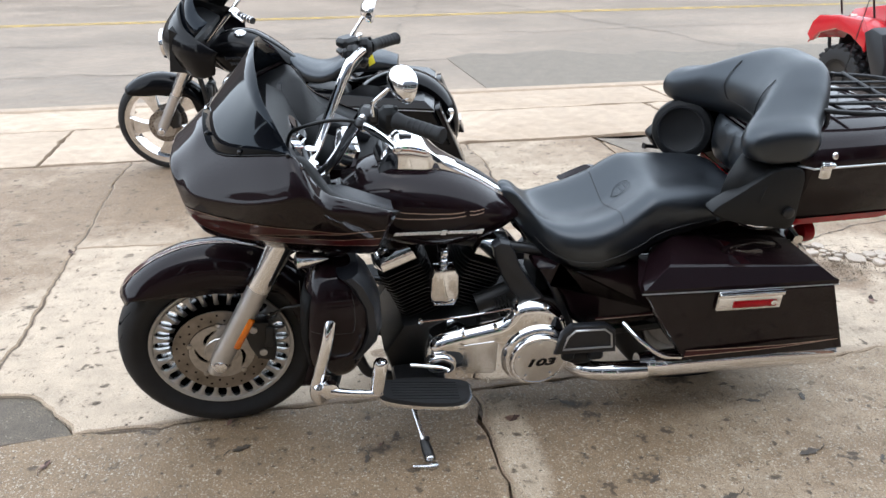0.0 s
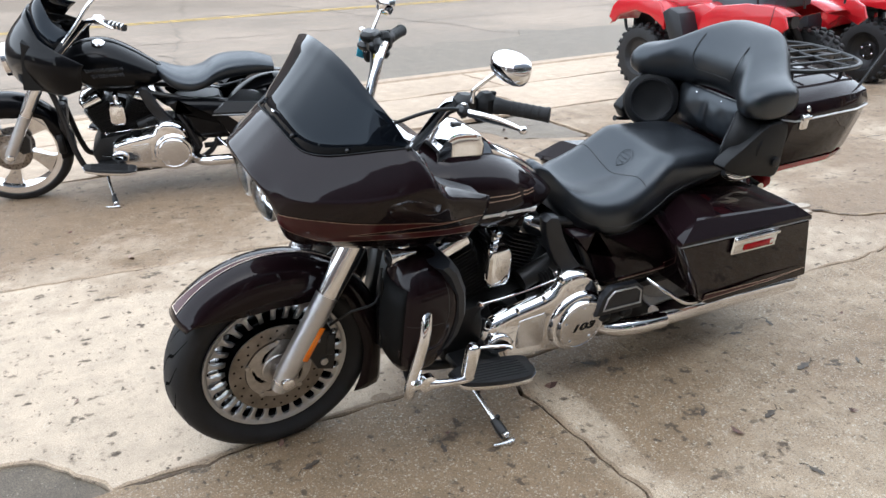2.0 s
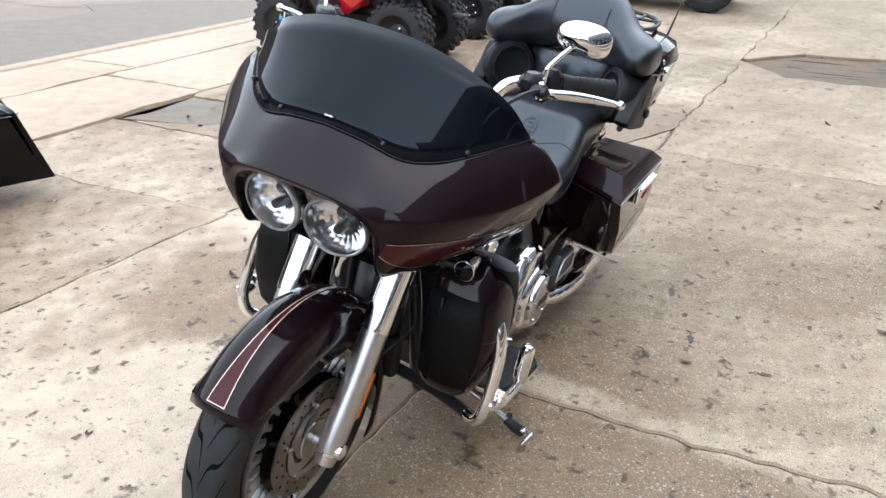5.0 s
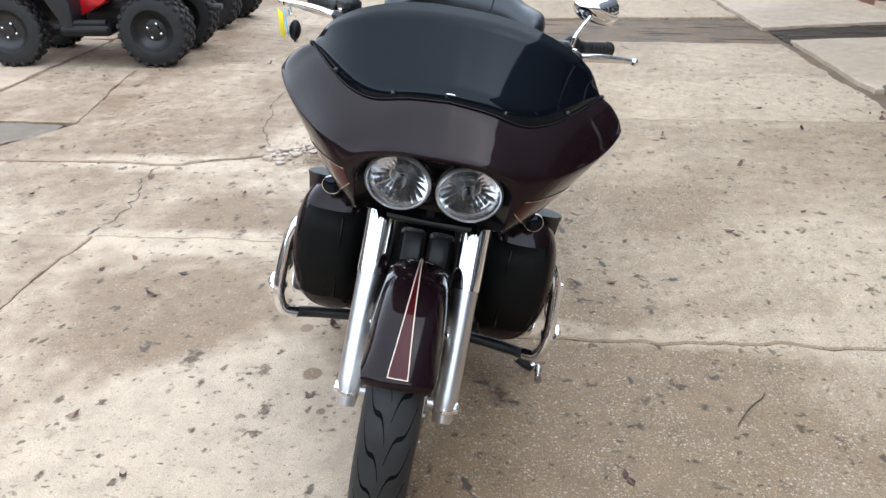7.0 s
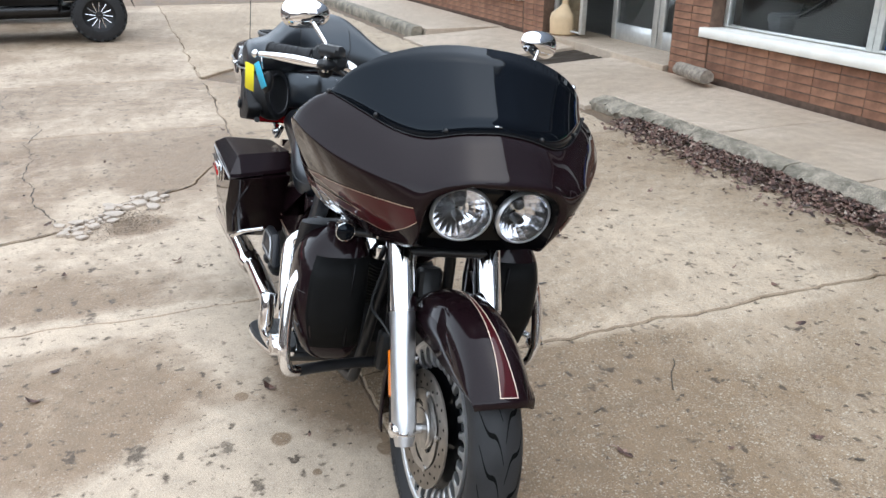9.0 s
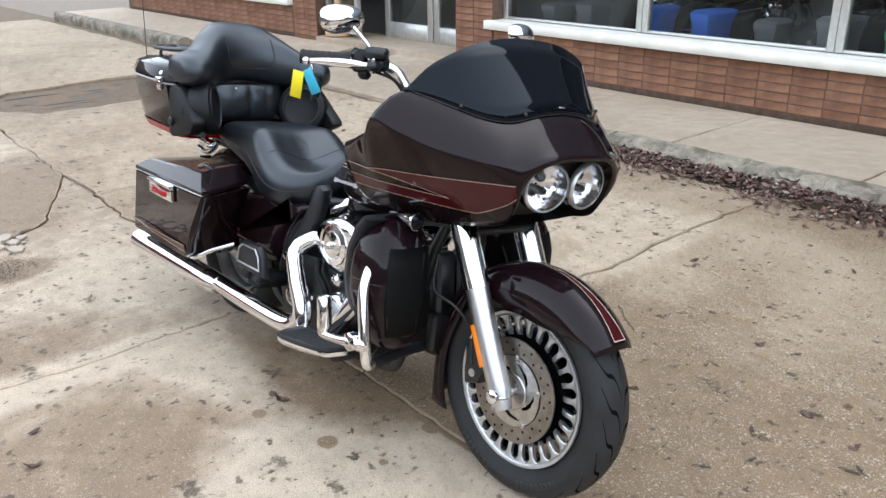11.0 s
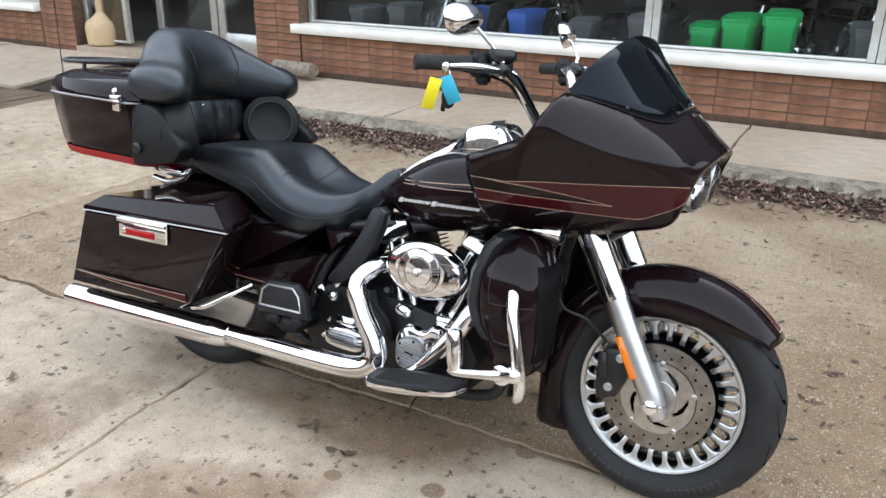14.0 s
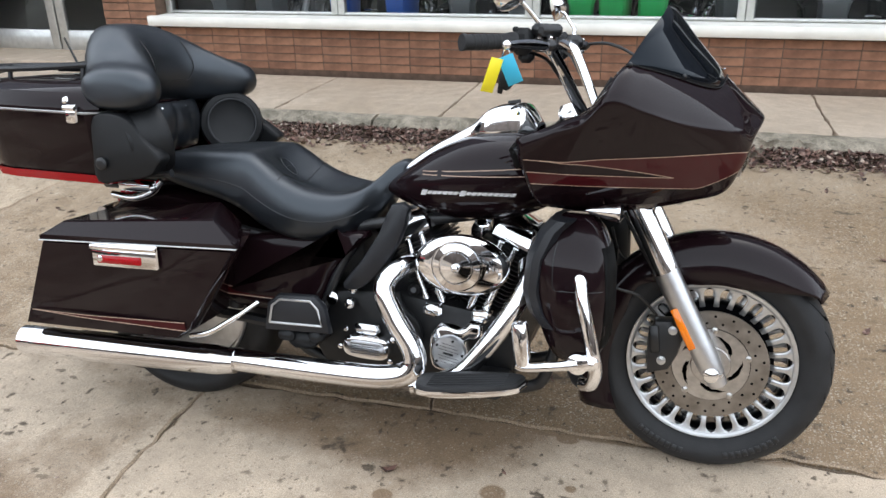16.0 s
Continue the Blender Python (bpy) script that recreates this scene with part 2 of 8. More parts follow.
            nt.links.new(warp.outputs[2], v.inputs["Vector"])
            near = remap(v.outputs["Distance"], lim, lim + soft * 1.5, 1.0, 0.0)
            vs = nt.nodes.new("ShaderNodeSeparateColor")
            nt.links.new(v.outputs["Color"], vs.inputs[0])
            pick = maths("MULTIPLY", remap(vs.outputs[0], keep, keep + 0.35, 0.0, 0.95), remap(noise_at(70, 5, 0.7), 0.3, 0.65, 0.6, 1.0))
            col = mix(maths("MULTIPLY", near, pick), col, spot)
    nt.links.new(col, b.inputs["Base Color"])
    nt.links.new(remap(wet, 0, 1, 0.86, 0.6), b.inputs["Roughness"])
    b.inputs["Specular IOR Level"].default_value = 0.35
    bp = nt.nodes.new("ShaderNodeBump")
    bp.inputs["Strength"].default_value, bp.inputs["Distance"].default_value = 0.3, 0.004
    nt.links.new(maths("ADD", maths("MULTIPLY", grain, 0.7), maths("MULTIPLY", chip, 0.3)), bp.inputs["Height"])
    nt.links.new(bp.outputs[0], b.inputs["Normal"])
    return m


CONCRETE = ground_material("weathered concrete", (0.51, 0.418, 0.315), (0.245, 0.172, 0.108), (0.055, 0.041, 0.028), grit=0.22)
COARSE = ground_material("worn concrete with bare aggregate", (0.50, 0.40, 0.288), (0.26, 0.183, 0.11), (0.055, 0.041, 0.028), speckle=0.5, pebble=0.7, edge=(0.70, 1.0), grit=0.6)
SPALL = ground_material("crumbled slab edge", (0.4543, 0.3576, 0.2576), (0.3145, 0.2347, 0.1571), (0.1, 0.1, 0.1), patch=2.0, speckle=0.6, spots=False)
PALE = ground_material("patching cement", (0.5378, 0.465, 0.3852), (0.4518, 0.385, 0.3129), (0.1, 0.1, 0.1), patch=3.0, speckle=0.25, spots=False, pebble=0.1)
GRIT = ground_material("damp grit", (0.2106, 0.149, 0.0979), (0.1141, 0.0805, 0.0519), (0.1, 0.1, 0.1), patch=3.0, speckle=0.6, spots=False, pebble=0.3)
WALK = ground_material("pavement concrete", (0.5536, 0.4473, 0.3406), (0.4238, 0.329, 0.2365), (0.12, 0.1, 0.08), spots=False, pebble=0.3)
SHOP_WALK = ground_material("pale shop pavement concrete", (0.56, 0.465, 0.365), (0.44, 0.354, 0.264), (0.12, 0.1, 0.08), spots=False, pebble=0.25)
KERB_STONE = ground_material("crumbling kerb concrete", (0.37, 0.325, 0.255), (0.12, 0.108, 0.078), (0.07, 0.06, 0.05), patch=6.0, speckle=0.7, spots=False, pebble=0.1)
ASPHALT = ground_material("worn grey asphalt", (0.3412, 0.2797, 0.2206), (0.2232, 0.1824, 0.1408), (0.1, 0.1, 0.1), patch=0.28, spots=False)
ROUGH_PATCH = ground_material("broken road edge", (0.3534, 0.2956, 0.2252), (0.1871, 0.1573, 0.121), (0.1, 0.1, 0.1), patch=1.3, speckle=0.5, spots=False)
OLD_PATCH = ground_material("old dark patch", (0.19, 0.158, 0.12), (0.11, 0.09, 0.066), (0.06, 0.05, 0.04), patch=2.2, speckle=0.6, spots=False)
DIRT = ground_material("damp joint dirt", (0.0847, 0.0633, 0.0417), (0.0462, 0.0343, 0.0236), (0.03, 0.03, 0.02), patch=1.5, speckle=0.5, spots=False, pebble=0.2)
BRICK = material("red brown brick", (0.22, 0.076, 0.042), 0.85, 0.0, 0.0, 0.35, 9, 0.5, 90)
nt = BRICK.node_tree
each, blend = nt.nodes.new("ShaderNodeObjectInfo"), nt.nodes.new("ShaderNodeMix")
blend.data_type = "RGBA"
blend.inputs[6].default_value, blend.inputs[7].default_value = (0.19, 0.087, 0.051, 1), (0.27, 0.132, 0.078, 1)
nt.links.new(each.outputs["Random"], blend.inputs[0])
nt.links.new(blend.outputs[2], [n for n in nt.nodes if n.bl_idname == "ShaderNodeMix" and n != blend][0].inputs[6])
MORTAR = material("grey mortar", (0.13, 0.082, 0.058), 0.95, 0.0, 0.0, 0.25, 20, 0.4, 120)
# invented grey for the unseen upper wall, picked for what it mirrors
UNSEEN_WALL = material("grey of the unseen upper wall", (0.15, 0.17, 0.205), 0.7, 0.0, 0.0, 0.12, 3, 0.2, 60)
SILL = material("white painted stone sill", (0.8, 0.77, 0.7), 0.7, 0.0, 0.0, 0.1, 4, 0.3, 80)
ALU = material("window aluminium", (0.62, 0.62, 0.60), 0.4, 0.6, 0.0, 0.1, 20)
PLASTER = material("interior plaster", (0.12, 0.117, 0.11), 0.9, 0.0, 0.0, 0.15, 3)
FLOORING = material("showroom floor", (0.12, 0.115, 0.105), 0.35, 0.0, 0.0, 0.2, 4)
FACADE = material("distant facade", (0.11, 0.09, 0.08), 0.9, 0.0, 0.0, 0.3, 0.6)
LEAF = material("dead leaves", (0.15, 0.075, 0.05), 0.7, 0.0, 0.0, 0.4, 40)
tint = LEAF.node_tree.nodes.new("ShaderNodeValToRGB")
one = LEAF.node_tree.nodes.new("ShaderNodeNewGeometry")
for at, c in ((0.0, (0.03, 0.017, 0.013)), (0.35, (0.085, 0.042, 0.032)), (0.7, (0.17, 0.09, 0.066)), (0.9, (0.26, 0.17, 0.13)), (1.0, (0.42, 0.35, 0.28))):
    stop = tint.color_ramp.elements[0] if at == 0.0 else tint.color_ramp.elements[-1] if at == 1.0 else tint.color_ramp.elements.new(at)
    stop.color = (*c, 1)
LEAF.node_tree.links.new(one.outputs["Random Per Island"], tint.inputs[0])
LEAF.node_tree.links.new(tint.outputs[0], next(q for q in LEAF.node_tree.nodes if q.type == "MIX").inputs[6])
WET_LEAF = material("dark wet leaf", (0.075, 0.058, 0.043), 0.55, 0.0, 0.0, 0.4, 60)
BARK = material("grey weathered wood", (0.24, 0.2, 0.16), 0.9, 0.0, 0.0, 0.4, 25, 0.6, 60)
TAN = material("tan plastic", (0.55, 0.39, 0.23), 0.6, 0.0, 0.0, 0.1, 8)
YELLOW_PAINT = material("worn yellow road paint", (0.5, 0.33, 0.08), 0.8, 0.0, 0.0, 0.4, 6)
BIN_GREEN = material("green plastic", (0.03, 0.72, 0.2), 0.45)
BIN_BLUE = material("blue plastic", (0.06, 0.22, 0.85), 0.45)
BIN_GREY = material("grey plastic", (0.2, 0.21, 0.23), 0.5)


# ---- mesh helpers ----
def catmull(pts, n, closed=False):
    """A smooth curve through pts, with n steps between neighbours."""
    p = [Vector(q) for q in pts]
    if len(p) < 3 and not closed:
        return [p[0].lerp(p[-1], k / n) for k in range(n + 1)]
    out, count = [], len(p)
    for i in range(count if closed else count - 1):
        if closed:
            a, b, c, d = p[i - 1], p[i], p[(i + 1) % count], p[(i + 2) % count]
        else:
            b, c = p[i], p[i + 1]
            a = p[i - 1] if i else b * 2 - c
            d = p[i + 2] if i + 2 < count else c * 2 - b
        for k in range(n):
            t = k / n
            out.append(0.5 * ((2 * b) + (c - a) * t + (2 * a - 5 * b + 4 * c - d) * t * t + (3 * b - a - 3 * c + d) * t ** 3))
    if not closed:
        out.append(p[-1])
    return out


class Geo:
    """Vertices and faces of one part."""

    def __init__(self):
        self.v, self.f = [], []

    def add(self, verts, faces):
        o = len(self.v)
        self.v += [Vector(q) for q in verts]
        self.f += [tuple(i + o for i in q) for q in faces]
        return self

    def rows(self, rows, around=False):
        """A sheet from rows of points; around: each row closes on itself."""
        n = len(rows[0])
        verts = [q for r in rows for q in r]
        faces = []
        for i in range(len(rows) - 1):
            for j in range(n if around else n - 1):
                k = (j + 1) % n
                faces.append((i * n + j, i * n + k, (i + 1) * n + k, (i + 1) * n + j))
        return self.add(verts, faces)

    def loft(self, rings, caps=True):
        n, m = len(rings[0]), len(rings)
        o = len(self.v)
        self.rows(rings, True)
        if caps:
            self.f.append(tuple(o + j for j in reversed(range(n))))
            self.f.append(tuple(o + (m - 1) * n + j for j in range(n)))
        return self

    def tube(self, pts, r, n=10, steps=5, caps=True):
        path = catmull(pts, steps) if len(pts) > 2 else [Vector(q) for q in pts]
        rad = r if isinstance(r, (list, tuple)) else [r] * len(pts)
        rings, up = [], None
        for i, q in enumerate(path):
            d = (path[min(i + 1, len(path) - 1)] - path[max(i - 1, 0)]).normalized()
            if up is None:
                up = d.orthogonal().normalized()
            up = (up - d * up.dot(d)).normalized()
            side = d.cross(up)
            x = i / (len(path) - 1) * (len(rad) - 1)
            k = min(int(x), len(rad) - 2) if len(rad) > 1 else 0
            rr = rad[k] + (rad[min(k + 1, len(rad) - 1)] - rad[k]) * (x - k)
            rings.append([q + (up * math.cos(a) + side * math.sin(a)) * rr for a in (2 * math.pi * j / n for j in range(n))])
        return self.loft(rings, caps)

    def lathe(self, prof, centre=(0, 0, 0), axis=(0, 1, 0), n=32, caps=True):
        """prof: (radius, height along the axis)."""
        d = Vector(axis).normalized()
        u = d.orthogonal().normalized()
        w = d.cross(u)
        c = Vector(centre)
        rings = [[c + d * h + (u * math.cos(a) + w * math.sin(a)) * max(r, 1e-4) for a in (2 * math.pi * j / n for j in range(n))] for r, h in prof]
        return self.loft(rings, caps)

    def box(self, c, size, b=0.004, turn=None):
        hx, hy, hz = (s / 2 for s in size)
        b = min(b, hx * 0.9, hy * 0.9, hz * 0.9)

        def ring(z, ins):
            x, y, k = hx - ins, hy - ins, b
            return [(x - k, -y, z), (x, -y + k, z), (x, y - k, z), (x - k, y, z), (-x + k, y, z), (-x, y - k, z), (-x, -y + k, z), (-x + k, -y, z)]
        rings = [ring(-hz, b * 0.7), ring(-hz + b, 0), ring(hz - b, 0), ring(hz, b * 0.7)]
        m = Matrix.Translation(c) @ (Euler([radians(a) for a in turn]).to_matrix().to_4x4() if turn else Matrix())
        return self.loft([[m @ Vector(q) for q in r] for r in rings])

    def prism(self, outline, y0, y1, b=0.008, at=None):
        """An outline in x and z, given thickness along y with softened rims."""
        n = len(outline)
        pts = [Vector((x, z)) for x, z in outline]
        area = sum(pts[i].x * pts[(i + 1) % n].y - pts[(i + 1) % n].x * pts[i].y for i in range(n))
        s = 1 if area > 0 else -1

        def inset(d):
            out = []
            for i in range(n):
                e1, e2 = (pts[i] - pts[i - 1]).normalized(), (pts[(i + 1) % n] - pts[i]).normalized()
                nn = (Vector((-e1.y, e1.x)) + Vector((-e2.y, e2.x)))
                nn = nn.normalized() / max(0.4, math.sqrt((1 + e1.dot(e2)) / 2)) if nn.length > 1e-6 else Vector((0, 0))
                out.append(pts[i] + nn * d * s)
            return out
        k = 1 if y1 > y0 else -1
        rings = []
        for d, y in ((b, y0), (b * 0.3, y0 + k * b * 0.3), (0, y0 + k * b), (0, y1 - k * b), (b * 0.3, y1 - k * b * 0.3), (b, y1)):
            rings.append([(q.x, y, q.y) for q in inset(d)])
        return self.loft(rings)

    def ball(self, c, r, n=12):
        rx, ry, rz = r if isinstance(r, (list, tuple)) else (r, r, r)
        rings = []
        for i in range(n // 2 + 1):
            a = math.pi * i / (n // 2)
            s = max(math.sin(a), 1e-3)
            rings.append([(c[0] + rx * s * math.cos(2 * math.pi * j / n), c[1] + ry * s * math.sin(2 * math.pi * j / n), c[2] - rz * math.cos(a)) for j in range(n)])
        return self.loft(rings)

    def turned(self, m):
        self.v = [m @ q for q in self.v]
        return self


def shape(g, mat, sharp=38, fix=True):
    me = bpy.data.meshes.new("mesh")
    me.from_pydata([tuple(q) for q in g.v], [], g.f)
    if fix:
        bm = bmesh.new()
        bm.from_mesh(me)
        bmesh.ops.recalc_face_normals(bm, faces=bm.faces)
        bm.to_mesh(me)
        bm.free()
    me.materials.append(mat)
    me.polygons.foreach_set("use_smooth", [True] * len(me.polygons))
    me.set_sharp_from_angle(angle=radians(sharp))
    return me


def part(name, g, mat, parent=None, label="", solid=0.0, sharp=38):
    """Links a mesh as one object under a thing or a part."""
    me = g if isinstance(g, bpy.types.Mesh) else shape(g, mat, sharp)
    ob = new(name, me)
    if parent:
        ob.parent = parent
    if solid:
        md = ob.modifiers.new("thickness", "SOLIDIFY")
        md.thickness, md.offset = solid, -1
    if label:
        ob["label"] = label
    return ob


def thing(name, m, label, category, group="", kind=""):
    e = new(name)
    e.empty_display_size = 0.1
    e.matrix_world = m
    return tagged(e, label, category, group, kind)


def spline_sheet(ctrl, nu, nv):
    """Rows of control points made into a smooth dense sheet."""
    rows = [catmull(r, nv) for r in ctrl]
    cols = [catmull([r[j] for r in rows], nu) for j in range(len(rows[0]))]
    return [[c[i] for c in cols] for i in range(len(cols[0]))]


def flip(pts, s):
    return [(p[0], p[1] * s, p[2]) for p in pts]


def words(text, size, depth, mat, parent, m, name="lettering", bold=0.0, slant=0.0):
    """Raised characters in the built-in font."""
    cu = bpy.data.curves.new("text", "FONT")
    cu.offset, cu.shear = bold, slant
    cu.body, cu.size, cu.extrude, cu.align_x, cu.align_y, cu.resolution_u = text, size, depth, "CENTER", "CENTER", 3
    tmp = bpy.data.objects.new("text", cu)
    scene.collection.objects.link(tmp)
    bpy.context.view_layer.update()
    me = bpy.data.meshes.new_from_object(tmp.evaluated_get(bpy.context.evaluated_depsgraph_get()))
    bpy.data.objects.remove(tmp)
    me.transform(m)
    me.materials.clear()
    me.materials.append(mat)
    return part(name, me, mat, parent)


# ---- setting ----
def ragged(a, b, amp=0.012, step=0.045):
    """A broken line from a to b; the same from either end."""
    a, b = Vector((*a, 0)), Vector((*b, 0))
    rev = (a.x, a.y) > (b.x, b.y)
    if rev:
        a, b = b, a
    n = max(2, int((b - a).length / step))
    side = Vector((-(b - a).y, (b - a).x, 0)).normalized()
    out = []
    for i in range(n + 1):
        q = a.lerp(b, i / n)
        k = 0 if i in (0, n) else amp * (noise.noise(q * 2.3) * 2.2 + noise.noise(q * 9.0) * 0.9 + noise.noise(q * 31.0) * 0.7)
        out.append(q + side * k)
    return out[::-1] if rev else out


def slab(name, corners, top, thick, mat, parent, gap=0.006, damp=0.0, amp=0.012, tilt=0.0, crumble=0.0, slope=0.0):
    """A cast slab with broken edges."""
    loop = []
    for i in range(len(corners)):
        loop += ragged(corners[i], corners[(i + 1) % len(corners)], amp)[:-1]
    c = sum(loop, Vector()) / len(loop)
    n = len(loop)

    def ring(z, d):
        out = []
        for i in range(n):
            t = (loop[(i + 1) % n] - loop[i - 1]).normalized()
            q = loop[i] + Vector((-t.y, t.x, 0)) * ((d if d < 0.02 else d * (0.5 + 1.6 * abs(noise.noise(loop[i] * 6.0 + Vector((3, 1, 0)))))) + max(0, noise.noise(loop[i] * 5) - 0.12) * gap * 5 + abs(noise.noise(loop[i] * 24)) * gap * 1.2)
            out.append((q.x, q.y, z + tilt * (q.x - c.x) + slope * (-0.6 - q.y)))
        return out
    g = Geo().loft([ring(top - thick, gap), ring(top - 0.005, gap), ring(top, gap + crumble if crumble else gap * 2)])
    ob = part(name, g, mat, parent, sharp=30)
    if crumble:
        ob.data.materials.append(SPALL)
        for p in ob.data.polygons[n:2 * n]:
            p.material_index = 1
    ob.color = (damp, 0, 0, 1)
    return ob


def flat(name, x0, y0, x1, y1, z, mat, label, category, thick=0.0):
    g = Geo().box(((x0 + x1) / 2, (y0 + y1) / 2, z - thick / 2), (x1 - x0, y1 - y0, thick), 0.004) if thick else Geo().add([(x0, y0, z), (x1, y0, z), (x1, y1, z), (x0, y1, z)], [(0, 1, 2, 3)])
    return tagged(part(name, g, mat), label, category, "", "structure")


flat("ground", -900, -900, 900, 900, -0.16, DIRT, "bare damp earth reaching out under the lot and street", "ground")
road = flat("road", -120, 8.06, 120, 30, -0.07, ASPHALT, "worn grey asphalt street with patched cracks", "road", 0.08)
road.color = (0.05, 0, 0, 1)
cross = flat("road", 15.2, -60, 23, 8.06, -0.07, ASPHALT, "worn grey asphalt side street", "road", 0.08)
cross.color = (0.3, 0, 0, 1)
edge = tagged(part("road_edge", Geo().loft([[(q.x, q.y, z) for q in ragged((2.2, 8.1), (16, 8.1), 0.05, 0.4) + ragged((16, 10.4), (2.2, 10.7), 0.3, 0.4)] for z in (-0.08, -0.062)]), ROUGH_PATCH),
              "crumbling lighter strip of broken road surface by the kerb", "road", "", "structure")
seam = Geo()
for k, (a, b) in enumerate((((1.2, 10.8), (4.3, 24)), ((-9, 13.2), (16, 13.5)), ((6.5, 10.6), (5.0, 19)), ((-3.2, 8.1), (-9, 22)), ((-9, 10.1), (3, 10.6)), ((3, 17), (15, 18)))):
    line = ragged(a, b, 0.12, 0.3)
    seam.rows([[(q.x, q.y - 0.012, -0.066), (q.x + 0.03, q.y + 0.016, -0.066)] for q in line])
tagged(part("road_crack", seam, ROUGH_PATCH), "dark filled cracks across the street asphalt", "crack", "", "structure")
tagged(part("road_line", Geo().rows([[(x, 16.4, -0.065), (x, 16.5, -0.065)] for x in range(-60, 61, 4)]).rows([[(x, 16.62, -0.065), (x, 16.72, -0.065)] for x in range(-60, 61, 4)]), YELLOW_PAINT),
       "double worn yellow centre line on the street", "road marking", "", "structure")

lot = tagged(part("lot_base", Geo().box((4, 2.6, -0.08), (40, 6.9, 0.1), 0.01), GRIT), "damp earth bed under the concrete lot", "ground", "", "structure")
lot.color = (0.0, 0, 0, 1)
LOT = (
    # corners, damp
    (((-0.66, 2.45), (1.41, 2.45), (1.41, 4.02), (0.2, 4.1), (-1.02, 4.2), (-1.02, 2.77), (-0.86, 2.73), (-0.75, 2.58)), -0.15),
    (((-1.02, 4.2), (0.2, 4.1), (1.41, 4.02), (1.41, 5.92), (-1.02, 5.92)), 0.08),
    (((1.41, 2.45), (4.1, 2.43), (3.2, 2.8), (2.6, 3.5), (2.4, 3.95), (2.42, 5.92), (1.41, 5.92), (1.41, 4.02)), -0.06),
    (((4.1, 2.43), (4.7, 2.42), (4.7, 5.2), (3.15, 4.95), (2.6, 5.2), (2.42, 5.92), (2.4, 3.95), (2.6, 3.5), (3.2, 2.8)), 0.08),
    (((4.7, 2.42), (6.85, 2.4), (6.85, 5.92), (3.2, 5.92), (3.15, 4.95), (4.7, 5.2)), 0.04),
    (((6.85, 2.4), (9.6, 2.4), (9.6, 5.92), (6.85, 5.92)), 0.0),
    (((9.6, 2.4), (14.8, 2.4), (14.8, 5.92), (9.6, 5.92)), 0.0),
    (((-4.2, 2.45), (-1.02, 2.45), (-1.02, 4.2), (-1.02, 5.92), (-4.2, 5.92)), 0.12),
    (((-7.5, 2.45), (-4.2, 2.45), (-4.2, 5.92), (-7.5, 5.92)), 0.05),
    (((-2.9, -0.5), (0.65, -0.5), (0.68, 1.2), (0.66, 2.45), (-1.02, 2.45), (-2.9, 2.45)), 0.19),
    (((-7.5, -0.5), (-2.9, -0.5), (-2.9, 2.45), (-7.5, 2.45)), 0.1),
    (((0.65, -0.5), (3.5, -0.5), (3.48, 1.3), (3.5, 2.43), (1.41, 2.45), (0.66, 2.45), (0.68, 1.2)), 0.12),
    (((3.5, -0.5), (6.15, -0.5), (6.2, 1.95), (6.85, 2.4), (4.7, 2.42), (3.5, 2.43), (3.48, 1.3)), 0.02),
    (((7.7, -0.5), (14.8, -0.5), (14.8, 2.4), (9.6, 2.4), (6.85, 2.4), (7.5, 1.9)), -0.05),
)
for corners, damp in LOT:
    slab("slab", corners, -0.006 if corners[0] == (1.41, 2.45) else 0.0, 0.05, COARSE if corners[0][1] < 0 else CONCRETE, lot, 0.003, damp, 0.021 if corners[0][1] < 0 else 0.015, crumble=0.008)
slab("patch", ((2.42, 5.92), (2.6, 5.2), (3.15, 4.95), (3.2, 5.92)), -0.008, 0.04, ROUGH_PATCH, lot, 0.02, 0.25)
slab("patch", ((-1.03, 2.44), (-0.64, 2.44), (-0.73, 2.6), (-0.84, 2.75), (-1.03, 2.79)), -0.014, 0.03, OLD_PATCH, lot, 0.004, 0.1)
tagged(lot, "weathered concrete slab lot, damp stained and cracked", "pavement", "", "structure")
for line, wide, z in ((((6.4, 2.76), (6.41, 3.5), (6.57, 4.11), (6.07, 4.74)), 0.008, 0.0022), (((6.57, 4.11), (6.17, 4.16), (5.04, 3.8), (4.0, 3.78), (3.44, 3.72), (2.79, 3.57), (2.62, 3.5)), 0.006, 0.0022), (((4.0, 3.78), (3.6, 4.2), (3.2, 4.9)), 0.004, 0.0022), (((4.9, -0.4), (4.6, 0.6), (4.95, 1.5), (4.75, 2.4)), 0.005, 0.0022),
                      (((2.35, 4.07), (2.12, 4.08), (1.82, 4.03), (1.54, 4.06), (1.42, 4.05)), 0.006, -0.004), (((2.64, 3.51), (2.56, 3.47), (2.57, 3.36), (2.72, 3.32), (2.84, 3.27)), 0.006, -0.004), (((2.66, 3.47), (2.78, 3.44), (2.84, 3.3), (2.93, 3.27), (3.0, 3.16)), 0.005, 0.0022),
                      (((2.95, 3.1), (3.02, 3.08), (3.14, 3.09)), 0.004, 0.0022), (((2.4, 3.95), (2.6, 3.5), (3.2, 2.8)), 0.007, 0.0021)):
    g = Geo()
    for a, b in zip(line, line[1:]):
        g.rows([[(q.x - h * 0.5, q.y - h, z), (q.x + h * 0.5, q.y + h, z)] for q in ragged(a, b, 0.03, 0.03) for h in (wide * (0.25 + abs(noise.noise(q * 12)) * 1.3),)])
    part("crack", g, DIRT, lot, "dirt filled crack").color = (0.4, 0, 0, 1)


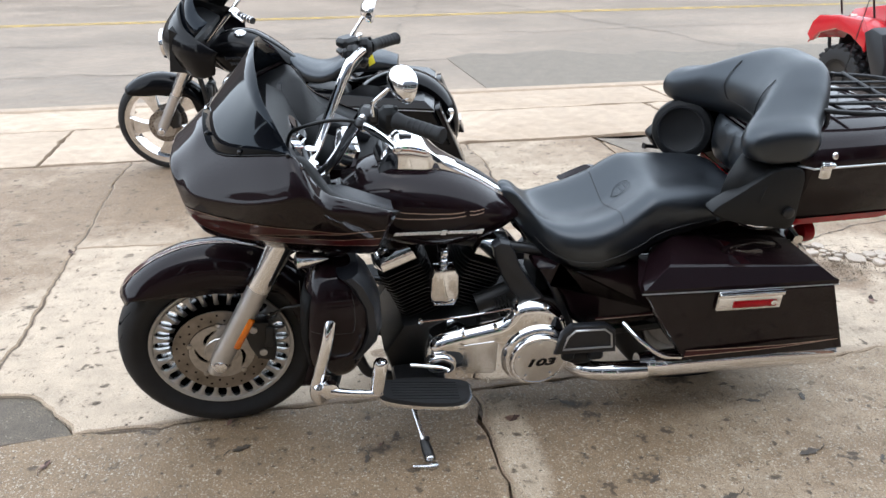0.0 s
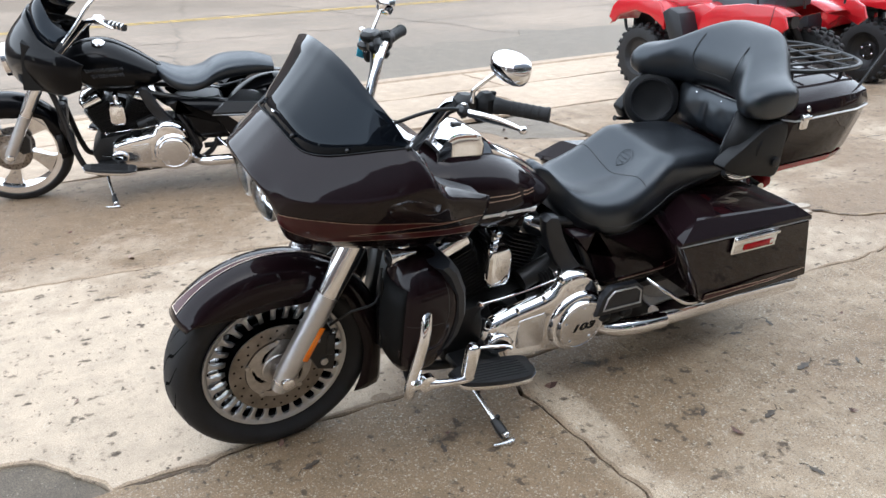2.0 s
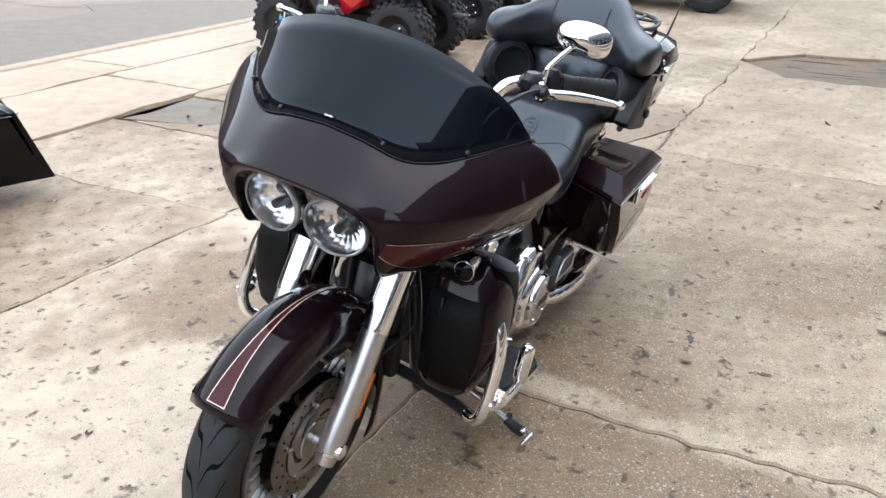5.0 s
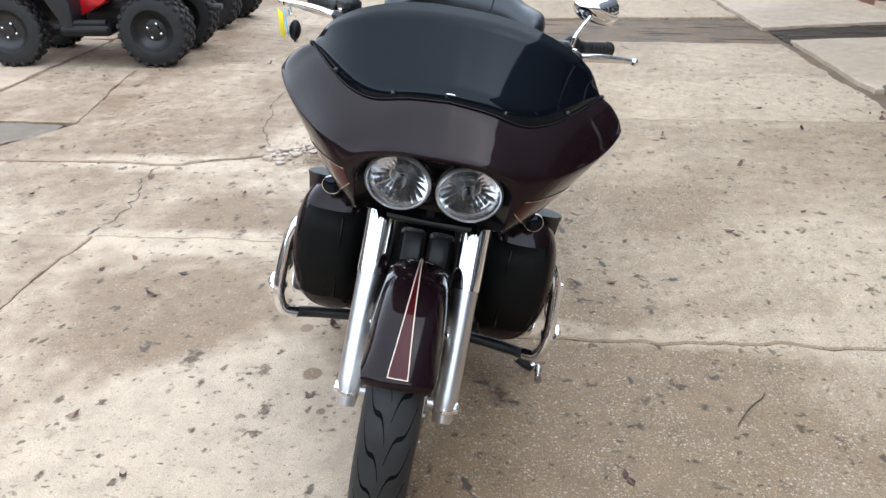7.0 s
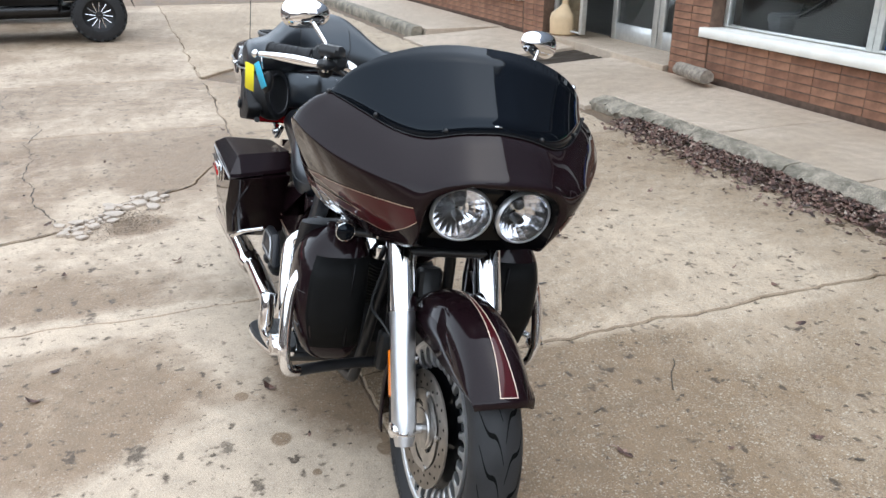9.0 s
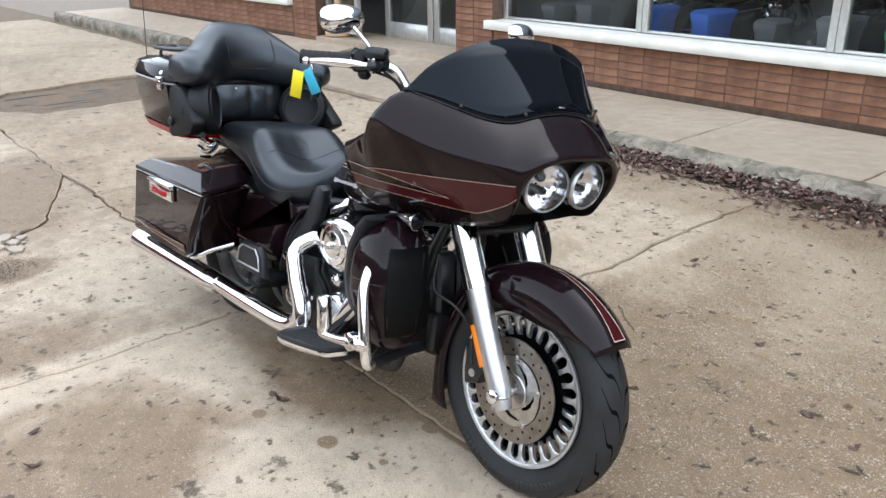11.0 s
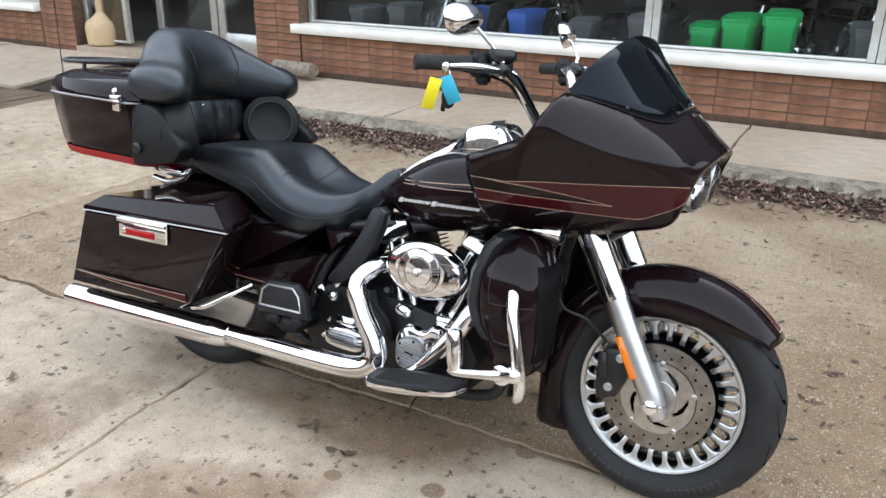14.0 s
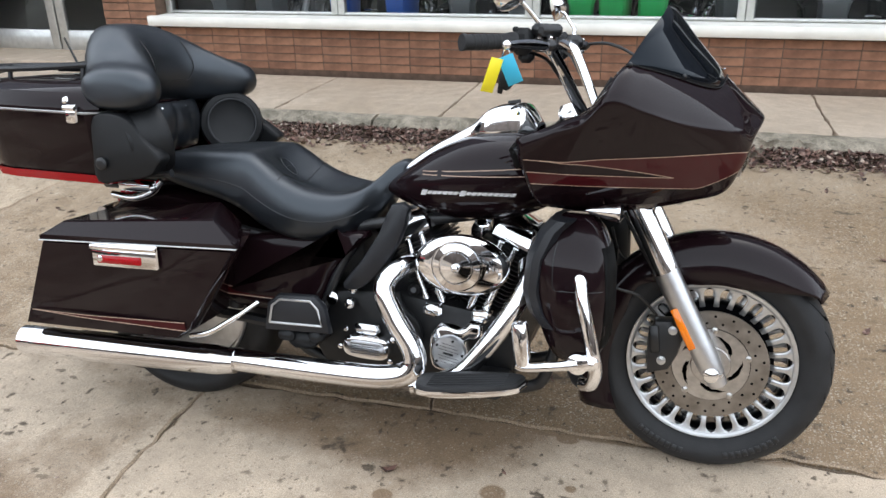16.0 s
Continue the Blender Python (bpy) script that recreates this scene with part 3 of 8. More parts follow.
for a, b, z, w in (((1.405, 2.45), (1.41, 5.9), -0.008, 0.012), ((-4.0, 2.447), (1.38, 2.45), -0.006, 0.012), ((3.5, 2.43), (6.8, 2.405), -0.006, 0.012), ((0.655, -0.45), (0.67, 2.42), -0.006, 0.012), ((2.41, 4.0), (2.43, 5.9), -0.009, 0.012), ((-1.02, 2.82), (-1.02, 5.88), -0.004, 0.013)):
    n = Vector((-(b[1] - a[1]), b[0] - a[0], 0)).normalized()
    fill = part("joint_fill", Geo().loft([[tuple(q + n * k * w * (0.7 + 0.6 * noise.noise(q * 7)) + Vector((0, 0, zz))) for k, zz in ((-1, -0.03), (-1, z - 0.003), (-0.3, z + 0.003 * noise.noise(q * 20)), (0.4, z), (1, z - 0.003), (1, -0.03))] for q in ragged(a, b, 0.01, 0.05)]), GRIT, lot, "crumbled dirt packed in the joint")
    fill.color = (0.3, 0, 0, 1)


def gravel(count, region, label, seed):
    """Loose grains lying on the concrete."""
    rng = random.Random(seed)
    g = Geo()
    for _ in range(count):
        x, y = region(rng)
        s = rng.uniform(0.001, 0.0035)
        a = rng.uniform(0, 6.3)
        c, d = math.cos(a) * s, math.sin(a) * s
        g.add([(x + c, y + d, s * 0.4), (x - d * 0.8, y + c * 0.8, s * 0.3), (x - c * 1.2, y - d, s * 0.4), (x + d * 0.7, y - c * 0.9, s * 0.3), (x, y, s * 1.2), (x, y, -0.001)], [(0, 1, 4), (1, 2, 4), (2, 3, 4), (3, 0, 4), (1, 0, 5), (2, 1, 5), (3, 2, 5), (0, 3, 5)])
    ob = tagged(part("gravel", shape(g, GRIT, 20, False), GRIT), label, "gravel", "", "stuff")
    ob.color = (0.1, 0, 0, 1)


def drift(x, y, rx, ry):
    return lambda r: (x + r.gauss(0, rx), y + r.gauss(0, ry))


gravel(1500, drift(2.62, 3.2, 0.12, 0.09), "dark damp grit gathered at a crack in the concrete", 1)


def fragments(count, seed):
    """Flat broken pieces of the slab lying loose in the crack."""
    rng = random.Random(seed)
    kept = []
    while len(kept) < count:
        u, v = rng.random(), rng.gauss(0, 0.5)
        x, y = 2.5 + 0.55 * u + 0.07 * v, 3.5 - 0.47 * u + 0.075 * v
        r = rng.uniform(0.022, 0.06)
        if any((x - a) ** 2 + (y - b) ** 2 < (0.8 * (r + c)) ** 2 for a, b, c in kept):
            r *= 0.45
            if any((x - a) ** 2 + (y - b) ** 2 < (0.75 * (r + c)) ** 2 for a, b, c in kept):
                continue
        kept.append((x, y, r))
        n = rng.randint(5, 8)
        outline = [(r * rng.uniform(0.7, 1.15) * math.cos(q), r * rng.uniform(0.6, 1.0) * math.sin(q)) for q in (2 * math.pi * (k + rng.uniform(-0.2, 0.2)) / n for k in range(n))]
        top = rng.uniform(0.006, 0.013)
        g = Geo().loft([[(a * f, b * f, z) for a, b in outline] for f, z in ((1.0, -0.004), (1.0, top * 0.7), (0.88, top))])
        ob = part("fragment", g, PALE, lot, "pale broken piece of slab", sharp=25)
        ob.matrix_basis = pose(x, y, 0.0, rng.uniform(-5, 5), rng.uniform(-5, 5), rng.uniform(0, 360))


fragments(46, 3)
gravel(2500, lambda r: (r.uniform(-3, 6), r.uniform(-0.4, 5.8)), "scattered grit over the lot", 5)
walk_base = tagged(part("pavement", Geo().box((4, 6.94, -0.1), (40, 1.9, 0.1), 0.01), DIRT), "pale concrete pavement between lot and street", "pavement", "", "structure")
x = -12.0
for i, w in enumerate((2.6, 2.6, 2.6, 2.55, 2.5, 2.5, 2.6, 2.4, 2.6, 2.6)):
    for y0, y1 in ((5.93, 7.05), (7.05, 7.88)):
        sh = 0.35 if y0 > 6 else 0.0
        slab("slab", ((x + sh, y0), (x + w + sh, y0), (x + w + sh, y1), (x + sh, y1)), 0.004, 0.05, WALK, walk_base, 0.012, -0.06 + 0.06 * (i % 3), 0.006)
    x += w
tagged(part("kerb", Geo().box((4, 7.975, -0.05), (44, 0.17, 0.13), 0.02), WALK), "pale concrete kerb along the street", "kerb", "", "structure")

# raised pavement before the shop, its broken kerb, and the strip of dead leaves
shop_walk = tagged(part("shop_pavement", Geo().box((-1.6, -1.5, -0.01), (11.8, 1.3, 0.12), 0.01), DIRT), "raised concrete pavement along the shop front", "pavement", "", "structure")
joints = (-7.5, -6.2, -4.9, -3.6, -2.28, -0.97, 0.32, 1.61, 2.9, 4.35)
for a, b in zip(joints, joints[1:]):
    slab("slab", ((a, -2.1), (b, -2.1), (b, -0.88), (a, -0.88)), 0.092, 0.09, SHOP_WALK, shop_walk, 0.005, 0.02, 0.005)
slab("slab", ((4.35, -2.1), (6.25, -2.1), (6.32, -0.62), (4.35, -0.62)), 0.008, 0.1, SHOP_WALK, shop_walk, 0.006, 0.06, 0.01, slope=0.055)
slab("slab", ((7.05, -2.1), (9.2, -2.1), (9.2, -0.55), (7.0, -0.55)), 0.008, 0.1, SHOP_WALK, shop_walk, 0.006, 0.03, 0.01, slope=0.055)
slab("slab", ((9.2, -2.1), (14.8, -2.1), (14.8, -0.9), (9.2, -0.9)), 0.1, 0.12, SHOP_WALK, shop_walk, 0.006, 0.0, 0.006)
slab("step", ((5.25, -2.8), (8.0, -2.8), (8.0, -2.06), (5.25, -2.06)), 0.15, 0.12, SHOP_WALK, shop_walk, 0.008, 0.12, 0.008)


def kerb_stone(x0, x1, y, top, amp, seed):
    rings, n = [], max(4, int((x1 - x0) / 0.03))
    for i in range(n + 1):
        x = x0 + (x1 - x0) * i / n
        ring = []
        for k, (dy, z) in enumerate(((0.16, -0.05), (0.165, 0.03), (0.15, top - 0.035), (0.125, top - 0.005), (0.04, top), (0.0, top - 0.005), (0.0, -0.05))):
            p = Vector((x * 3.1, k * 1.7, seed))
            j = amp * (noise.noise(p) + 0.8 * noise.noise(p * 3.7) + 0.6 * noise.noise(p * 9.1)) * (1.5 if k in (2, 3) else 0.9)
            ring.append((x, y + dy + j * 0.65, z - abs(j) * (0.8 if k in (2, 3, 4) else 0)))
        rings.append(ring)
    return Geo().loft(rings)


for i, (a, b, top, amp) in enumerate(((-7.4, -4.7, 0.105, 0.022), (-4.69, -1.6, 0.105, 0.024), (-1.59, 0.62, 0.1, 0.03), (0.63, 2.05, 0.1, 0.045), (2.07, 3.0, 0.098, 0.045), (3.02, 4.4, 0.092, 0.055), (9.3, 11.6, 0.13, 0.012), (11.62, 14.6, 0.13, 0.012))):
    stone = part("kerb_stone", kerb_stone(a, b, -0.88, top, amp, i * 7.7), KERB_STONE, sharp=60)
    stone.color = (0.0, 0, 0, 1)
    tagged(stone, "crumbling mossy concrete kerb stone with worn edge", "kerb", "kerb along the shop", "structure")
strip = Geo()
for x0, x1 in ((-7.5, 4.1), (6.1, 7.7), (6.2, 7.2)):
    y0, y1 = (-0.8, -0.47) if x0 < 0 else (-0.8, 2.0) if x1 > 7.5 else (-2.08, -0.6)
    strip.rows([[(x0 + (x1 - x0) * i / 60, y0 + (y1 - y0) * j / 10, (-0.035 if y0 > -1 else -0.02 - 0.05 * (0.6 + y0 + (y1 - y0) * j / 10)) + 0.02 * noise.noise(Vector((i * 0.7, j * 0.9, x0)))) for j in range(11)] for i in range(61)])
tagged(part("dirt_strip", strip, DIRT), "damp earth and grit filling a gap in the concrete", "soil", "", "structure")


def leaf_litter(name, count, region, label):
    g = Geo()
    rng = random.Random(5)
    for _ in range(count):
        x, y, z = region(rng)
        s = rng.uniform(0.009, 0.03)
        m = Matrix.Translation((x, y, z)) @ Euler((rng.gauss(0, 0.28), rng.gauss(0, 0.28), rng.uniform(0, 6.3))).to_matrix().to_4x4()
        c = rng.uniform(0.1, 0.5) * s
        pts = [(-s, 0, c), (-0.3 * s, -0.5 * s, 0), (0.5 * s, -0.45 * s, 0.2 * c), (1.1 * s, 0, c), (0.4 * s, 0.5 * s, 0), (-0.4 * s, 0.45 * s, 0.1 * c), (0, 0, -0.2 * c)]
        g.add([m @ Vector(p) for p in pts], [(0, 1, 6), (1, 2, 6), (2, 3, 6), (3, 4, 6), (4, 5, 6), (5, 0, 6)])
    me = shape(g, LEAF, 20, False)
    return tagged(part(name, me, LEAF), label, "leaves", "", "stuff")


def kerb_region(r):
    x = r.uniform(-5.5, 3.75)
    w = 0.5 + 0.5 * noise.noise(Vector((x * 1.3, 0, 3)))
    y = -0.72 + abs(r.gauss(0, 0.10 + 0.14 * max(w, 0)))
    return x, y, 0.004 + max(0, (-0.5 - y)) * 0.12 + r.uniform(0, 0.016)


leaf_litter("leaf_litter", 8500, kerb_region, "brown dead leaves drifted against the kerb")
leaf_litter("loose_leaves", 150, lambda r: (r.uniform(-2.5, 5), r.uniform(-0.4, 5.6), 0.006), "scattered brown leaf scraps on the concrete lot")


def single_leaf(x, y, turn, s, tone):
    g = Geo()
    pts = [(-1, 0, 0.05), (-0.55, -0.28, 0.1), (-0.2, -0.2, 0.04), (0.1, -0.42, 0.12), (0.35, -0.18, 0.05), (0.9, -0.12, 0.16), (0.6, 0.12, 0.03), (0.2, 0.4, 0.14), (-0.1, 0.2, 0.03), (-0.5, 0.3, 0.1)]
    g.add([(p[0] * s, p[1] * s, p[2] * s * (1.0 if tone == RED else 0.35)) for p in pts] + [(0, 0, 0.001)], [(i, (i + 1) % 10, 10) for i in range(10)])
    g.tube([(0.9 * s, -0.1 * s, 0.1 * s), (1.3 * s, 0.1 * s, 0.06 * s), (1.6 * s, 0.35 * s, 0.04 * s)], 0.0015, 5, 3)
    ob = part("leaf", g, LEAF if tone == RED else WET_LEAF, sharp=20)
    ob.matrix_world = pose(x, y, 0.003, 0, 0, turn)
    tagged(ob, tone, "leaf", "leaves on the lot")


DARK, BROWN, RED = "dark wet leaf pressed flat on the concrete", "flat grey brown leaf on the concrete", "curled reddish brown leaf on damp concrete"
for x, y, a, s, tone in ((-0.06, 1.82, 20, 0.05, RED), (-0.12, 2.26, 200, 0.05, DARK), (0.265, 2.13, 80, 0.035, DARK), (1.61, 1.89, 10, 0.06, BROWN), (0.965, 2.305, 140, 0.05, DARK), (1.775, 2.183, 70, 0.04, BROWN), (1.59, 2.19, 160, 0.045, DARK), (1.264, 1.744, 15, 0.05, BROWN), (1.14, 1.477, 100, 0.04, DARK), (1.806, 1.818, 230, 0.03, DARK), (1.085, 1.862, 40, 0.04, BROWN),
                         (-0.477, 1.743, 120, 0.035, DARK), (-0.56, 1.534, 190, 0.04, RED), (-0.48, 2.021, 30, 0.03, DARK), (-0.557, 1.885, 75, 0.03, DARK), (-0.785, 1.72, 10, 0.035, BROWN), (-0.339, 1.168, 60, 0.03, DARK), (-0.571, 1.509, 15, 0.04, BROWN), (-0.702, 2.288, 250, 0.042, RED), (-0.795, 1.693, 140, 0.03, BROWN)):
    single_leaf(x, y, a, s * 0.72, tone)
for pts in (((0.366, 1.333), (0.33, 1.352), (0.291, 1.393), (0.24, 1.43), (0.187, 1.462)), ((0.161, 1.792), (0.166, 1.773), (0.174, 1.753))):
    tw = Geo().tube([(x, y, 0.005 + 0.002 * (k % 2)) for k, (x, y) in enumerate(pts)], 0.0022, 5, 4)
    tagged(part("twig", tw, WET_LEAF), "thin dry twig lying on the concrete", "twig")

# ---- the shop ----
WALL_Y = -2.1
wall = tagged(part("wall_shop", Geo().box((-1.42, WALL_Y - 0.16, 0.252), (12.14, 0.28, 0.504), 0.004), MORTAR), "low red brick wall under the shop windows", "wall", "", "structure")
pier = tagged(part("wall_pier", Geo().box((4.95, WALL_Y - 0.2, 1.35), (0.57, 0.36, 2.7), 0.004), MORTAR), "red brick pier beside the shop door", "wall", "", "structure")
pier2 = tagged(part("wall_pier", Geo().box((8.3, WALL_Y - 0.2, 1.35), (0.57, 0.36, 2.7), 0.004), MORTAR), "red brick pier beside the shop door", "wall", "", "structure")
wall2 = tagged(part("wall_shop_end", Geo().box((11.6, WALL_Y - 0.16, 0.252), (6.0, 0.28, 0.504), 0.004), MORTAR), "low red brick wall under the shop windows", "wall", "", "structure")
# unseen above the windows: height and grey are set to shape reflections
tagged(part("wall_upper", Geo().box((3.5, WALL_Y - 0.16, 4.55), (22.0, 0.26, 3.7), 0.004), UNSEEN_WALL), "unseen plain grey upper wall, added for reflections", "wall", "", "structure")
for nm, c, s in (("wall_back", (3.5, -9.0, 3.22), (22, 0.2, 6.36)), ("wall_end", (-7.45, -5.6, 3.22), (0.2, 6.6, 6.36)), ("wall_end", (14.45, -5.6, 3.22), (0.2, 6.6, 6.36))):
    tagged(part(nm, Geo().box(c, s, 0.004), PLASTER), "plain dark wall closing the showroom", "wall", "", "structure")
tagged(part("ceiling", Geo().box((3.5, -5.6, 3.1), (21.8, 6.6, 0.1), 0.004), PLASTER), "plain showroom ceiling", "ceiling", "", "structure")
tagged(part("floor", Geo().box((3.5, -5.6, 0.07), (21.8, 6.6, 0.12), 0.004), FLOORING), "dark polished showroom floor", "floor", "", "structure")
# unseen too, added to cap the upper wall
tagged(part("roof", Geo().box((3.5, -5.6, 6.48), (22.4, 7.0, 0.14), 0.01), SILL), "unseen flat pale roof added over the shop", "roof", "", "structure")
for x0, x1 in ((-7.4, 4.72), (8.6, 14.5)):
    n = int((x1 - x0) / 1.75)
    sill = Geo().box(((x0 + x1) / 2, WALL_Y - 0.09, 0.55), (x1 - x0, 0.3, 0.085), 0.003)
    tagged(part("sill", sill, SILL), "white painted stone window sill, chipped along its edge", "sill", "", "structure")
WINDOW = glass("shop glass", (0.93, 0.95, 0.95))


def shop_window(name, x0, x1, z0=0.6, z1=2.7):
    e = thing(name, pose((x0 + x1) / 2, WALL_Y - 0.2, z0), "large shop window in a bare aluminium frame", "window", "", "structure")
    w, h = x1 - x0, z1 - z0
    f = Geo()
    for sx in (-1, 1):
        f.box((sx * (w / 2 - 0.03), 0, h / 2), (0.058, 0.07, h), 0.004)
    f.box((0, 0, 0.011), (w - 0.12, 0.05, 0.022), 0.003).box((0, 0, h - 0.03), (w - 0.12, 0.066, 0.06), 0.004)
    part("window_frame", f, ALU, e)
    p = part("pane", Geo().box((0, 0, h / 2), (w - 0.11, 0.008, h - 0.04), 0.001), WINDOW, e)
    p.visible_shadow = False


edges = (-7.3, -5.52, -3.82, -2.13, -0.44, 1.21, 2.93, 4.66)
for i, (a, b) in enumerate(zip(edges, edges[1:])):
    shop_window(f"window_{i + 1}", a + 0.002, b - 0.002)
for i, (a, b) in enumerate(((8.6, 10.5), (10.5, 12.4), (12.4, 14.3))):
    shop_window(f"window_{i + 8}", a + 0.002, b - 0.002)


def shop_door(name, x0, x1, y):
    e = thing(name, pose((x0 + x1) / 2, y, 0.15), "closed glazed aluminium shop door", "door", "", "structure")
    w, h = x1 - x0, 2.1
    f = Geo()
    for sx in (-1, 1):
        f.box((sx * (w / 2 - 0.05), 0, h / 2), (0.098, 0.05, h), 0.004)
    f.box((0, 0, 0.1), (w - 0.2, 0.046, 0.2), 0.004).box((0, 0, h - 0.05), (w - 0.2, 0.046, 0.1), 0.004)
    part("door_frame", f, ALU, e)
    part("pane", Geo().box((0, 0, h / 2 + 0.05), (w - 0.19, 0.008, h - 0.29), 0.001), WINDOW, e).visible_shadow = False
    part("door_handle", Geo().tube([(w / 2 - 0.06, 0.03, 0.9), (w / 2 - 0.06, 0.07, 0.93), (w / 2 - 0.06, 0.07, 1.2), (w / 2 - 0.06, 0.03, 1.23)], 0.011, 8), CHROME, e)


shop_door("door_1", 5.32, 6.28, -2.72)
shop_door("door_2", 6.30, 7.26, -2.72)
shop_window("window_11", 7.28, 8.0, 0.2, 2.25)
tagged(part("door_head", Geo().box((6.65, -2.7, 2.5), (2.74, 0.12, 0.44), 0.01), ALU), "plain aluminium panel over the shop doors", "trim", "", "structure")


# ---- things by the shop ----
def wheelie_bin(m, mat, label):
    e = thing("wheeled_bin", m, label, "bin", "bins in the showroom")
    rings = [[(sx * w, sy * d, z) for sx, sy in ((1, -0.8), (1, 0.8), (0.8, 1), (-0.8, 1), (-1, 0.8), (-1, -0.8), (-0.8, -1), (0.8, -1))] for z, w, d in ((0.05, 0.11, 0.16), (0.08, 0.125, 0.18), (0.85, 0.155, 0.24), (0.88, 0.175, 0.26), (0.93, 0.175, 0.26))]
    part("body", Geo().loft(rings), mat, e)
    part("lid", Geo().loft([[(sx * w, sy * d, z) for sx, sy in ((1, -0.8), (1, 0.8), (0.8, 1), (-0.8, 1), (-1, 0.8), (-1, -0.8), (-0.8, -1), (0.8, -1))] for z, w, d in ((0.934, 0.178, 0.265), (0.96, 0.178, 0.265), (1.0, 0.14, 0.22))]), mat, e)
    part("handle", Geo().tube([(-0.13, -0.27, 0.94), (-0.12, -0.31, 0.98), (0.12, -0.31, 0.98), (0.13, -0.27, 0.94)], 0.013, 8, 3), mat, e)
    for s in (-1, 1):
        part("wheel", Geo().lathe([(0.04, -0.02), (0.09, -0.02), (0.1, 0), (0.09, 0.02), (0.04, 0.02)], (s * 0.15, -0.19, 0.1), (1, 0, 0), 16), PLASTIC, e)


for x, size, turn, mat, c in ((0.85, 0.64, 4, BIN_GREEN, "bright green"), (0.57, 0.72, -6, BIN_GREEN, "bright green"), (0.27, 0.76, 3, BIN_GREEN, "bright green"), (3.0, 0.66, 5, BIN_BLUE, "blue"), (2.45, 0.66, -8, BIN_BLUE, "blue"), (1.89, 0.62, 6, BIN_GREY, "dark grey"), (1.34, 0.68, -4, BIN_GREY, "dark grey"), (3.75, 0.66, 2, BIN_GREY, "dark grey"), (4.2, 0.62, -5, BIN_GREY, "dark grey"), (-0.35, 0.7, 7, BIN_GREY, "dark grey"), (-1.1, 0.66, -3, BIN_GREY, "dark grey")):
    wheelie_bin(pose(x, -2.62, 0.13, 0, 0, turn) @ Matrix.Scale(size * 1.02, 4), mat, c + " plastic wheeled bin standing in the showroom")

e = thing("ash_receptacle", pose(7.75, -2.3, 0.15), "tan plastic outdoor ash receptacle with narrow neck", "ash bin")
part("base", Geo().lathe([(0.16, 0), (0.19, 0.02), (0.2, 0.2), (0.18, 0.27), (0.1, 0.33), (0.05, 0.38)], (0, 0, 0), (0, 0, 1), 24), TAN, e)
part("neck", Geo().lathe([(0.05, 0.375), (0.045, 0.6), (0.05, 0.9), (0.06, 0.96), (0.03, 1.0)], (0, 0, 0), (0, 0, 1), 20), TAN, e)
log = Geo()
rings = []
for i in range(9):
    x = -0.26 + 0.065 * i
    rings.append([(x, 0.075 * math.cos(a) * (1 + 0.2 * noise.noise(Vector((x * 4, a, 1)))), 0.07 + 0.065 * math.sin(a) * (1 + 0.3 * noise.noise(Vector((x * 4, a, 5))))) for a in (2 * math.pi * k / 12 for k in range(12))])
ob = part("log", log.loft(rings), BARK, sharp=50)
ob.matrix_world = pose(4.62, -1.95, 0.115, 0, 0, -8)
tagged(ob, "split weathered log lying against the brick wall", "log")

# plain far buildings, unseen: added to darken the low sky in reflections
for x0, x1, h, y in ((-70, -30, 9.5, 38), (-29, -6, 8, 37), (-5, 22, 9, 38), (23, 70, 8.5, 38)):
    tagged(part("backdrop", Geo().box(((x0 + x1) / 2, y, h / 2 - 0.2), (x1 - x0, 8, h), 0.05), FACADE), "unseen plain row of buildings across the street, added for reflections", "building", "", "structure")
for x, y0, y1, h in ((-48, -30, 4, 10), (-46, 6, 30, 9), (50, -30, 30, 10)):
    tagged(part("backdrop", Geo().box((x, (y0 + y1) / 2, h / 2 - 0.2), (8, y1 - y0, h), 0.05), FACADE), "unseen plain row of buildings down the street, added for reflections", "building", "", "structure")


# ---- motorcycles: x ahead, y to the rider's left, z up from the tyres' contact ----
def tyre(parent, c, radius, width, rim, tread=True):
    h = width / 2
    prof = [(rim, -h * 0.62), (rim + 0.012, -h * 0.72), (radius - 0.055, -h), (radius - 0.028, -h * 0.92), (radius - 0.01, -h * 0.62), (radius, 0)]
    side = catmull([(r, y, 0) for r, y in prof], 3)
    full = [(q.x, q.y) for q in side] + [(q.x, -q.y) for q in reversed(side[:-1])]
    t = part("tyre", Geo().lathe(full, c, (0, 1, 0), 72, False), RUBBER, parent, "black rubber tyre with curved tread grooves", sharp=60)
    if tread:
        # dark ribbons just above the rubber; the grooves' shade is their colour
        g = Geo()
        for k in range(21):
            for s in (-1, 1):
                a0 = 2 * math.pi * (k + (0.5 if s > 0 else 0)) / 21
                rows = []
                for i in range(13):
                    f = i / 12
                    y = s * h * (0.04 + 0.8 * f)
                    a = a0 + 0.42 * f + 0.06 * math.sin(f * 6.5)
                    near = [q for q in side[6:]]
                    lo = max((q for q in near if abs(q.y) >= abs(y)), key=lambda q: q.x)
                    hi = min((q for q in near if abs(q.y) <= abs(y)), key=lambda q: q.x)
                    gap = abs(lo.y) - abs(hi.y)
                    r = 0.0007 + (lo.x if gap < 1e-6 else hi.x + (lo.x - hi.x) * (abs(y) - abs(hi.y)) / gap)
                    r = min(r, radius + 0.0007)
                    w = 0.0068 / radius * (1 - abs(2 * f - 0.9) * 0.5)
                    rows.append([(c[0] + r * math.cos(a + q), y, c[2] + r * math.sin(a + q)) for q in (-w, w)])
                g.rows(rows)
        part("groove_mark", g, RECESS_SHADE, t)
    return t


